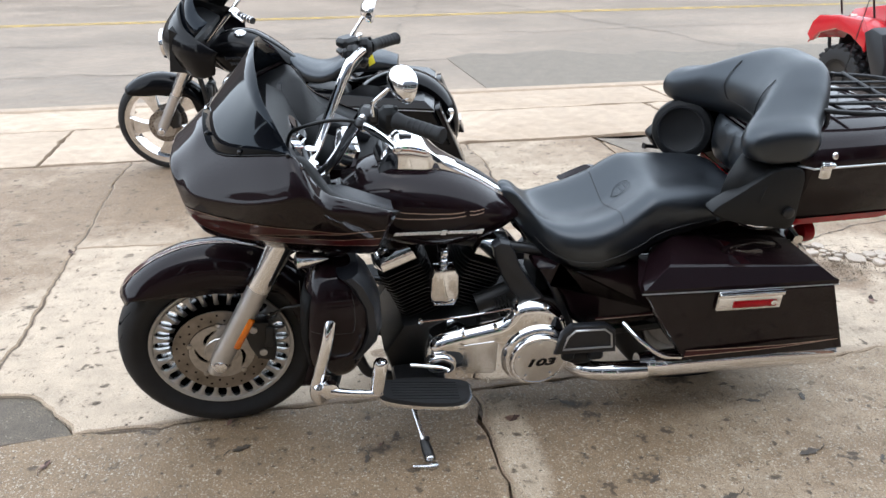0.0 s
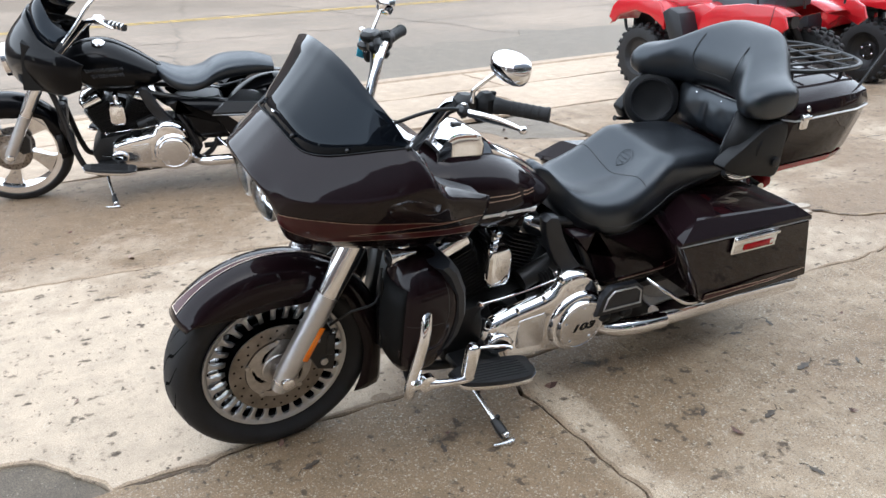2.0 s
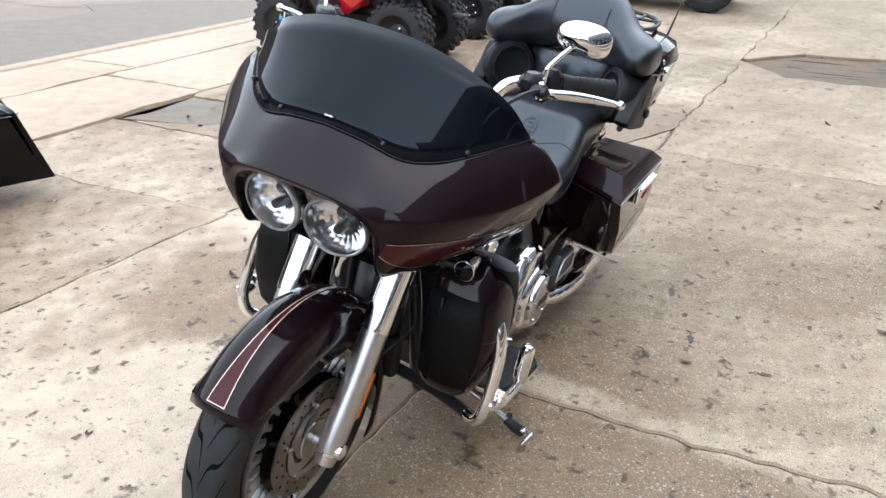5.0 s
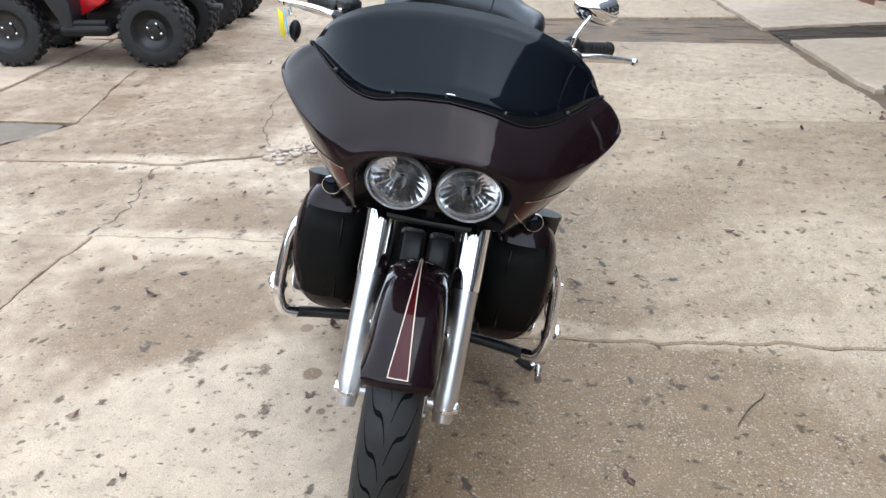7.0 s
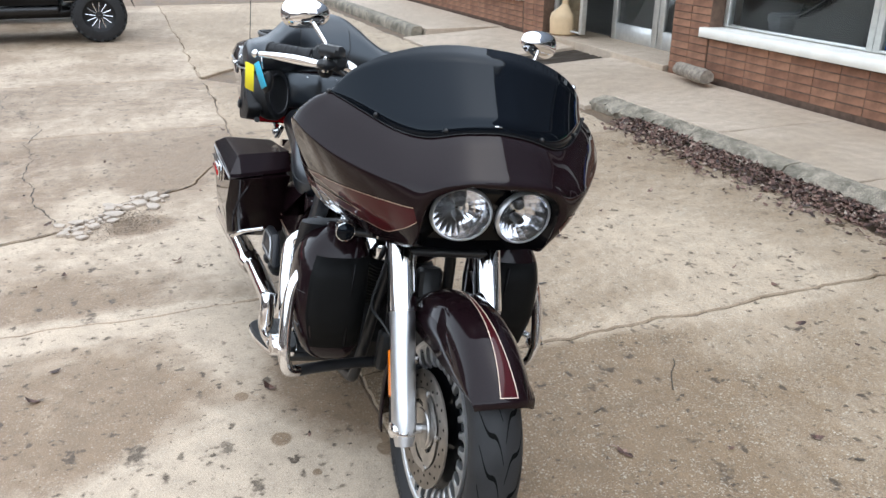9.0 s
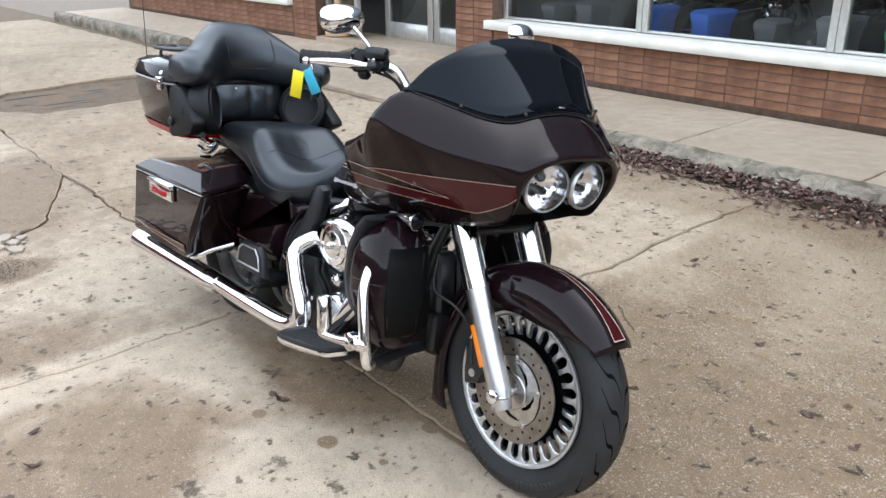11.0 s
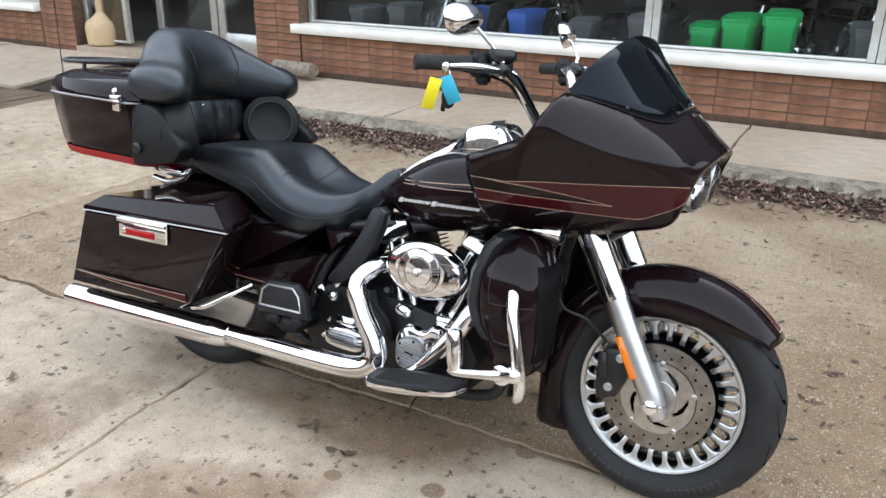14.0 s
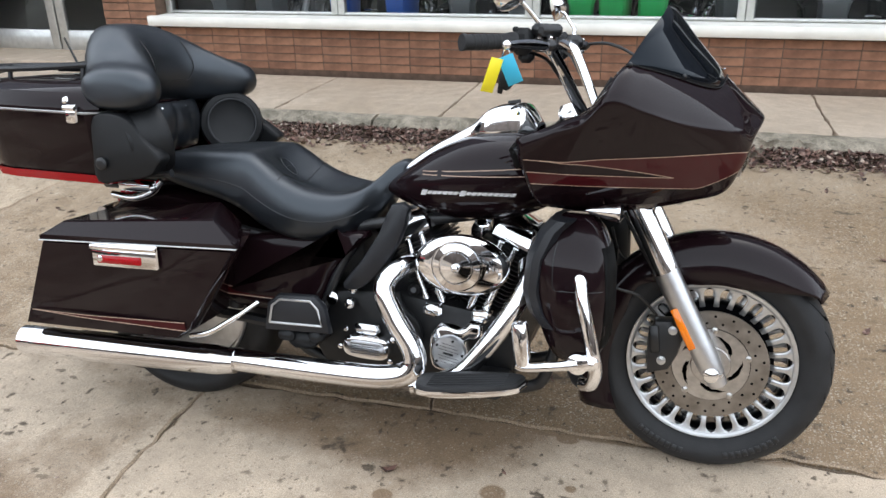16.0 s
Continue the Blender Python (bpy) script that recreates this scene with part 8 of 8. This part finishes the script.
    bars = part("handlebar", Geo().tube([(-0.50, 0.34, 1.06), (-0.45, 0.28, 1.06), (-0.39, 0.22, 1.03), (-0.29, 0.16, 0.92), (-0.2, 0.1, 0.83), (-0.18, 0.0, 0.82), (-0.2, -0.1, 0.83), (-0.29, -0.16, 0.92), (-0.39, -0.22, 1.03), (-0.45, -0.28, 1.06), (-0.50, -0.34, 1.06)], 0.014, 12, 5), CHROME, e, "chrome handlebar")
    bars.location = (-0.225, 0, 0.07)
    for s in (1, -1):
        part("grip", Geo().tube([(-0.50, s * 0.34, 1.06), (-0.60, s * 0.42, 1.05)], 0.018, 14, 1), RUBBER, bars)
        gr = Geo()
        for k in range(4):
            gr.lathe([(0.0185, 0), (0.0205, 0.004), (0.0185, 0.008)], (-0.525 - 0.02 * k, s * (0.36 + 0.016 * k), 1.0575 - 0.002 * k), (-0.78, s * 0.62, -0.08), 14)
        tagged(part("grip_band", gr, CHROME, bars), kind="stuff")
        part("lever", Geo().tube([(-0.45, s * 0.30, 1.075), (-0.48, s * 0.36, 1.07), (-0.54, s * 0.43, 1.05)], [0.012, 0.009, 0.007], 10, 4).box((-0.465, s * 0.30, 1.07), (0.06, 0.05, 0.045), 0.012, (0, 0, s * -40)), CHROME, bars)
    part("fuel_cap_chrome", Geo().lathe([(0.035, 0), (0.037, 0.012), (0.03, 0.02), (0.004, 0.022)], (-0.645, 0.07, 0.938), (0, 0.2, 1), 24), CHROME, e)
    part("guard_rail", Geo().tube([(-1.93, 0.22, 0.40), (-1.96, 0.15, 0.42), (-1.97, 0.0, 0.43), (-1.96, -0.15, 0.42), (-1.93, -0.22, 0.40)], 0.012, 10, 4).ball((-1.955, 0.17, 0.46), 0.025, 12), CHROME, e)
    return e


second = bagger(pose(-0.742, 5.73, 0, 0, 0, 168.5) @ pose(0, 0, 0, -9.8, 0, 0))
for x, y, a in ((3.95, -3.28, 96), (2.78, -4.92, 264), (1.72, -4.9, 277), (0.56, -3.3, 84), (-0.4, -3.26, 97), (-1.5, -4.92, 266)):
    ob = copy_thing(second, pose(x, y, 0.13, 0, 0, a) @ pose(0, 0, 0, -8, 0, 0))
    tagged(ob, "dark motorcycle parked in the dim showroom", "motorcycle", "showroom motorcycles")


# ---- quad bikes and a utility buggy at the edge of the lot: x ahead, y left ----
def knobby_wheel(parent, c, r, w, spoke=False):
    h = w / 2
    prof = [(r * 0.52, -h * 0.7), (r * 0.6, -h * 0.95), (r * 0.82, -h), (r * 0.93, -h * 0.85), (r * 0.955, -h * 0.5), (r * 0.96, 0)]
    full = prof + [(a, -b) for a, b in reversed(prof[:-1])]
    t = part("wheel", Geo().lathe([(r * 0.5, -h * 0.55), (r * 0.53, -h * 0.7), (r * 0.53, h * 0.7), (r * 0.5, h * 0.55), (r * 0.3, h * 0.3), (0.05, h * 0.35), (0.045, h * 0.5), (0.004, h * 0.52), (0.004, -h * 0.52), (0.045, -h * 0.5), (0.05, -h * 0.35), (r * 0.3, -h * 0.3), (r * 0.5, -h * 0.55)], c, (0, 1, 0), 32, False), SATIN, parent, "black steel wheel with knobby tyre")
    ty = part("tyre", Geo().lathe(full, c, (0, 1, 0), 40, False), RUBBER, t)
    k = Geo()
    for i in range(22):
        for j, yy in enumerate((-0.78, -0.28, 0.28, 0.78)):
            a = 2 * math.pi * (i + 0.5 * (j % 2)) / 22
            k.box((0, 0, 0), (0.03, w * 0.2, 0.042), 0.004)
            m = Matrix.Translation(c) @ Matrix.Rotation(-a, 4, "Y") @ Matrix.Translation((r * (0.965 if abs(yy) < 0.5 else 0.93), yy * h, 0)) @ Matrix.Rotation(radians(25 * (1 if yy > 0 else -1)), 4, "X")
            k.v[-32:] = [m @ q for q in k.v[-32:]]
    tagged(part("tread_knob", k, RUBBER, ty), kind="stuff")
    side = 1 if c[1] > 0 else -1
    n = Geo()
    if spoke:
        for i in range(12):
            a = 2 * math.pi * i / 12
            n.tube([(c[0] + 0.05 * math.cos(a), c[1] + side * h * 0.55, c[2] + 0.05 * math.sin(a)), (c[0] + r * 0.48 * math.cos(a + 0.12), c[1] + side * h * 0.62, c[2] + r * 0.48 * math.sin(a + 0.12))], [0.006, 0.009], 6, 1)
        part("rim_spoke", n, DULL, t, "machined silver spokes")
    else:
        for i in range(4):
            a = 2 * math.pi * i / 4 + 0.4
            n.lathe([(0.010, 0), (0.010, 0.02), (0.004, 0.024)], (c[0] + 0.06 * math.cos(a), c[1] + side * h * 0.34, c[2] + 0.06 * math.sin(a)), (0, side, 0), 8)
        tagged(part("lug_nut", n, CHROME, t), kind="stuff")
    return t


def arch(c, r, y0, y1, a0, a1, n=14, lift=0.0):
    """A mudguard sheet round a wheel."""
    return [[(c[0] + (r + lift * math.sin(math.pi * k)) * math.cos(radians(a0 + (a1 - a0) * i / n)), y, c[1] + (r + lift * math.sin(math.pi * k) - 0.05 * max(0, k - 0.7) / 0.3) * math.sin(radians(a0 + (a1 - a0) * i / n))) for k, y in ((0, y0), (0.3, y0 + (y1 - y0) * 0.3), (0.7, y0 + (y1 - y0) * 0.7), (0.9, y0 + (y1 - y0) * 0.92), (1.0, y1))] for i in range(n + 1)]


def quad_bike(m):
    e = thing("quad_bike", m, "red utility quad bike with black racks and knobby tyres", "quad bike", "quad bikes on the lot")
    for s in (1, -1):
        part("front_fender", Geo().rows(arch((0.62, 0.33), 0.40, s * 0.16, s * 0.53, 30, 150, 14, 0.02)), RED_PLASTIC, e, "red front mudguard", 0.006)
        part("mud_flap", Geo().prism([(0.02, 0.24), (0.10, 0.26), (0.235, 0.50), (0.30, 0.66), (0.22, 0.70), (0.10, 0.66), (0.02, 0.45)], s * 0.24, s * 0.54, 0.02), GREY_PLASTIC, e, "dark grey plastic mud flap")
        part("foot_peg", Geo().tube([(0.10, s * 0.50, 0.30), (-0.24, s * 0.50, 0.30)], 0.03, 10, 1), PLASTIC, e)
        part("front_fender_side", Geo().prism([(0.99, 0.57), (0.94, 0.68), (0.86, 0.745), (0.62, 0.765), (0.36, 0.75), (0.27, 0.62), (0.27, 0.52), (0.35, 0.56), (0.46, 0.62), (0.64, 0.65), (0.84, 0.60), (0.93, 0.52)], s * 0.49, s * 0.535, 0.014), RED_PLASTIC, e, "deep red side of the front mudguard")
        part("rear_fender_side", Geo().prism([(-1.0, 0.62), (-0.96, 0.72), (-0.85, 0.775), (-0.6, 0.785), (-0.30, 0.75), (-0.16, 0.66), (-0.12, 0.50), (-0.22, 0.44), (-0.30, 0.50), (-0.40, 0.59), (-0.58, 0.64), (-0.80, 0.62), (-0.93, 0.56)], s * 0.50, s * 0.545, 0.014), RED_PLASTIC, e, "deep red side of the rear mudguard")
        part("rear_fender", Geo().rows(arch((-0.62, 0.33), 0.42, s * 0.16, s * 0.54, 25, 125, 14, 0.02)), RED_PLASTIC, e, "red rear mudguard", 0.006)
        part("footwell", Geo().box((-0.06, s * 0.40, 0.245), (0.42, 0.28, 0.09), 0.025), PLASTIC, e, "black foot well")
        part("side_panel", Geo().prism([(0.20, 0.70), (0.14, 0.36), (0.02, 0.33), (-0.16, 0.42), (-0.20, 0.66), (0.0, 0.74)], s * 0.12, s * 0.34, 0.03), RED_PLASTIC, e, "red side panel")
        part("headlamp", Geo().ball((0.93, s * 0.24, 0.68), (0.05, 0.08, 0.05), 12), GREY_PLASTIC, e)
        part("shock", Geo().tube([(0.60, s * 0.30, 0.32), (0.55, s * 0.18, 0.62)], 0.035, 10, 1), SATIN, e)
        part("wishbone", Geo().tube([(0.62, s * 0.34, 0.28), (0.5, s * 0.1, 0.3)], 0.018, 8, 1), SATIN, e)
        part("shock", Geo().tube([(-0.62, s * 0.30, 0.32), (-0.5, s * 0.18, 0.6)], 0.035, 10, 1), SATIN, e)
    part("cowl", Geo().loft([[(x, y * w, z0 + (z1 - z0) * t) for y, t in ((-1, 0), (-1, 0.5), (-0.7, 0.95), (0, 1), (0.7, 0.95), (1, 0.5), (1, 0))] for x, w, z0, z1 in ((0.98, 0.17, 0.62, 0.74), (0.9, 0.22, 0.6, 0.79), (0.6, 0.2, 0.62, 0.84), (0.35, 0.14, 0.62, 0.88), (0.1, 0.12, 0.62, 0.82))]), RED_PLASTIC, e, "red front cowl and tank")
    part("seat", Geo().loft([[(x, y * w, z0 + (z1 - z0) * t) for y, t in ((-1, 0), (-1, 0.6), (-0.7, 0.97), (0, 1), (0.7, 0.97), (1, 0.6), (1, 0))] for x, w, z0, z1 in ((0.16, 0.1, 0.66, 0.83), (0.0, 0.14, 0.62, 0.82), (-0.3, 0.19, 0.66, 0.85), (-0.62, 0.2, 0.72, 0.88), (-0.7, 0.16, 0.74, 0.84))]), VINYL, e, "long black seat")
    part("chassis", Geo().box((0, 0, 0.36), (1.2, 0.26, 0.22), 0.04).box((0, 0, 0.5), (0.5, 0.22, 0.24), 0.04), SATIN, e, "black engine and chassis")
    part("bumper", Geo().tube([(0.9, 0.22, 0.38), (1.05, 0.22, 0.42), (1.08, 0.2, 0.62), (1.06, 0.0, 0.66), (1.08, -0.2, 0.62), (1.05, -0.22, 0.42), (0.9, -0.22, 0.38)], 0.016, 8, 4).box((1.03, 0, 0.5), (0.03, 0.3, 0.2), 0.01), PLASTIC, e, "black front bumper")
    for x0, x1, z in ((0.45, 1.0, 0.90), (-1.02, -0.42, 0.91)):
        rk = Geo()
        rk.tube([(x0, -0.36, z), (x1, -0.36, z), (x1, 0.36, z), (x0, 0.36, z), (x0, -0.36, z)], 0.011, 8, 1)
        for k in range(1, 6):
            rk.tube([(x0, -0.36 + 0.12 * k, z), (x1, -0.36 + 0.12 * k, z)], 0.008, 6, 1)
        for sx in (x0 + 0.08, x1 - 0.08):
            for s in (1, -1):
                rk.tube([(sx, s * 0.3, z), (sx, s * 0.26, z - 0.16)], 0.009, 6, 1)
        part("cargo_rack", rk, SATIN, e, "black tube cargo rack")
    part("muffler", Geo().tube([(-0.30, 0.24, 0.58), (-0.5, 0.25, 0.62), (-0.86, 0.24, 0.64)], [0.03, 0.06, 0.055], 14, 3), SATIN, e, "dull exhaust silencer")
    part("handlebar", Geo().tube([(0.16, 0.40, 1.02), (0.24, 0.25, 1.04), (0.30, 0.1, 0.98), (0.30, -0.1, 0.98), (0.24, -0.25, 1.04), (0.16, -0.40, 1.02)], 0.012, 8, 4).box((0.30, 0, 0.95), (0.1, 0.14, 0.12), 0.03), PLASTIC, e)
    part("plate_label", Geo().box((0.80, 0.235, 0.73), (0.06, 0.004, 0.035), 0.001, (0, 0, 14)), SILL, e, "small white label")
    part("hitch", Geo().box((-1.0, 0, 0.36), (0.12, 0.1, 0.05), 0.01), SATIN, e)
    for p in e.children:
        p.location.z += 0.065
    for x, y, r, w in ((0.60, 0.40, 0.295, 0.21), (0.60, -0.40, 0.295, 0.21), (-0.60, 0.38, 0.295, 0.26), (-0.60, -0.38, 0.295, 0.26)):
        knobby_wheel(e, (x, y, r), r, w)
    return e


first_quad = quad_bike(pose(5.22, 5.66, 0, 0, 0, 93))
copy_thing(first_quad, pose(7.02, 5.74, 0, 0, 0, 88))


def buggy(m):
    e = thing("utility_buggy", m, "black side-by-side utility buggy on knobby tyres", "buggy", "buggies on the lot")
    for x in (0.95, -0.95):
        for s in (1, -1):
            knobby_wheel(e, (x, s * 0.62, 0.34), 0.34, 0.25, True)
            part("mudguard", Geo().rows(arch((x, 0.36), 0.45, s * 0.42, s * 0.78, 12, 168, 14, 0.0)), PLASTIC, e, "black mudguard", 0.008)
            part("wishbone", Geo().tube([(x, s * 0.52, 0.33), (x, s * 0.15, 0.38)], 0.025, 8, 1), SATIN, e)
            part("shock", Geo().tube([(x + 0.08, s * 0.5, 0.36), (x + 0.03, s * 0.35, 0.8)], 0.035, 10, 1), SATIN, e)
    part("chassis", Geo().box((0, 0, 0.36), (2.5, 0.7, 0.14), 0.04).box((0, 0, 0.42), (1.0, 1.36, 0.1), 0.03), SATIN, e, "black chassis and floor")
    for s in (1, -1):
        part("side_door", Geo().prism([(0.5, 0.48), (0.55, 0.95), (-0.45, 1.0), (-0.5, 0.48)], s * 0.64, s * 0.70, 0.02), BLACK, e, "black side door")
        part("cage_post", Geo().tube([(0.62, s * 0.66, 0.9), (0.3, s * 0.62, 1.75), (-0.5, s * 0.62, 1.8), (-0.62, s * 0.66, 0.95)], 0.025, 8, 3), SATIN, e)
    part("hood", Geo().loft([[(x, y * w, z) for y, z in ((-1, 0.5), (-1, z1 - 0.08), (-0.8, z1), (0.8, z1), (1, z1 - 0.08), (1, 0.5))] for x, w, z1 in ((1.42, 0.45, 0.72), (1.3, 0.52, 0.86), (0.9, 0.56, 0.96), (0.55, 0.62, 1.02))]), BLACK, e, "black bonnet")
    part("cargo_bed", Geo().box((-0.98, 0, 0.86), (0.95, 1.36, 0.30), 0.03), PLASTIC, e, "black cargo bed")
    part("seat", Geo().box((-0.1, 0, 0.62), (0.5, 1.2, 0.16), 0.05).box((-0.42, 0, 0.9), (0.14, 1.2, 0.55), 0.05, (0, -10, 0)), VINYL, e)
    return e


b1 = buggy(pose(10.6, 4.3, 0, 0, 0, 91))
copy_thing(b1, pose(13.0, 4.35, 0, 0, 0, 89))


# ---- bricks of the shop wall ----
def lay(parent, x0, x1, z0, z1, y, length=0.266, high=0.062, joint=0.009):
    n = round((x1 - x0) / length)
    length = (x1 - x0) / n
    kinds = [shape(Geo().box((0, 0, 0), (length - joint * k, 0.03, high * (1 - 0.03 * i)), 0.0016), BRICK, 15) for i, k in enumerate((1.0, 0.8, 1.3))]
    rng = random.Random(int(abs(x0) * 100))
    z = z0 + high / 2 + joint / 2
    while z + high / 2 <= z1 + 0.002:
        for i in range(n):
            ob = part("brick", rng.choice(kinds), BRICK, parent)
            ob.location = (x0 + (i + 0.5) * length + rng.uniform(-0.001, 0.001), y + rng.uniform(-0.0025, 0.0025), z + rng.uniform(-0.001, 0.001))
        z += high + joint


lay(wall, -7.45, 4.65, 0.138, 0.503, WALL_Y - 0.03)
lay(pier, 4.665, 5.235, 0.06, 1.5, WALL_Y - 0.03)
lay(pier2, 8.015, 8.585, 0.06, 1.2, WALL_Y - 0.03)
lay(wall2, 8.62, 14.4, 0.138, 0.503, WALL_Y - 0.03)
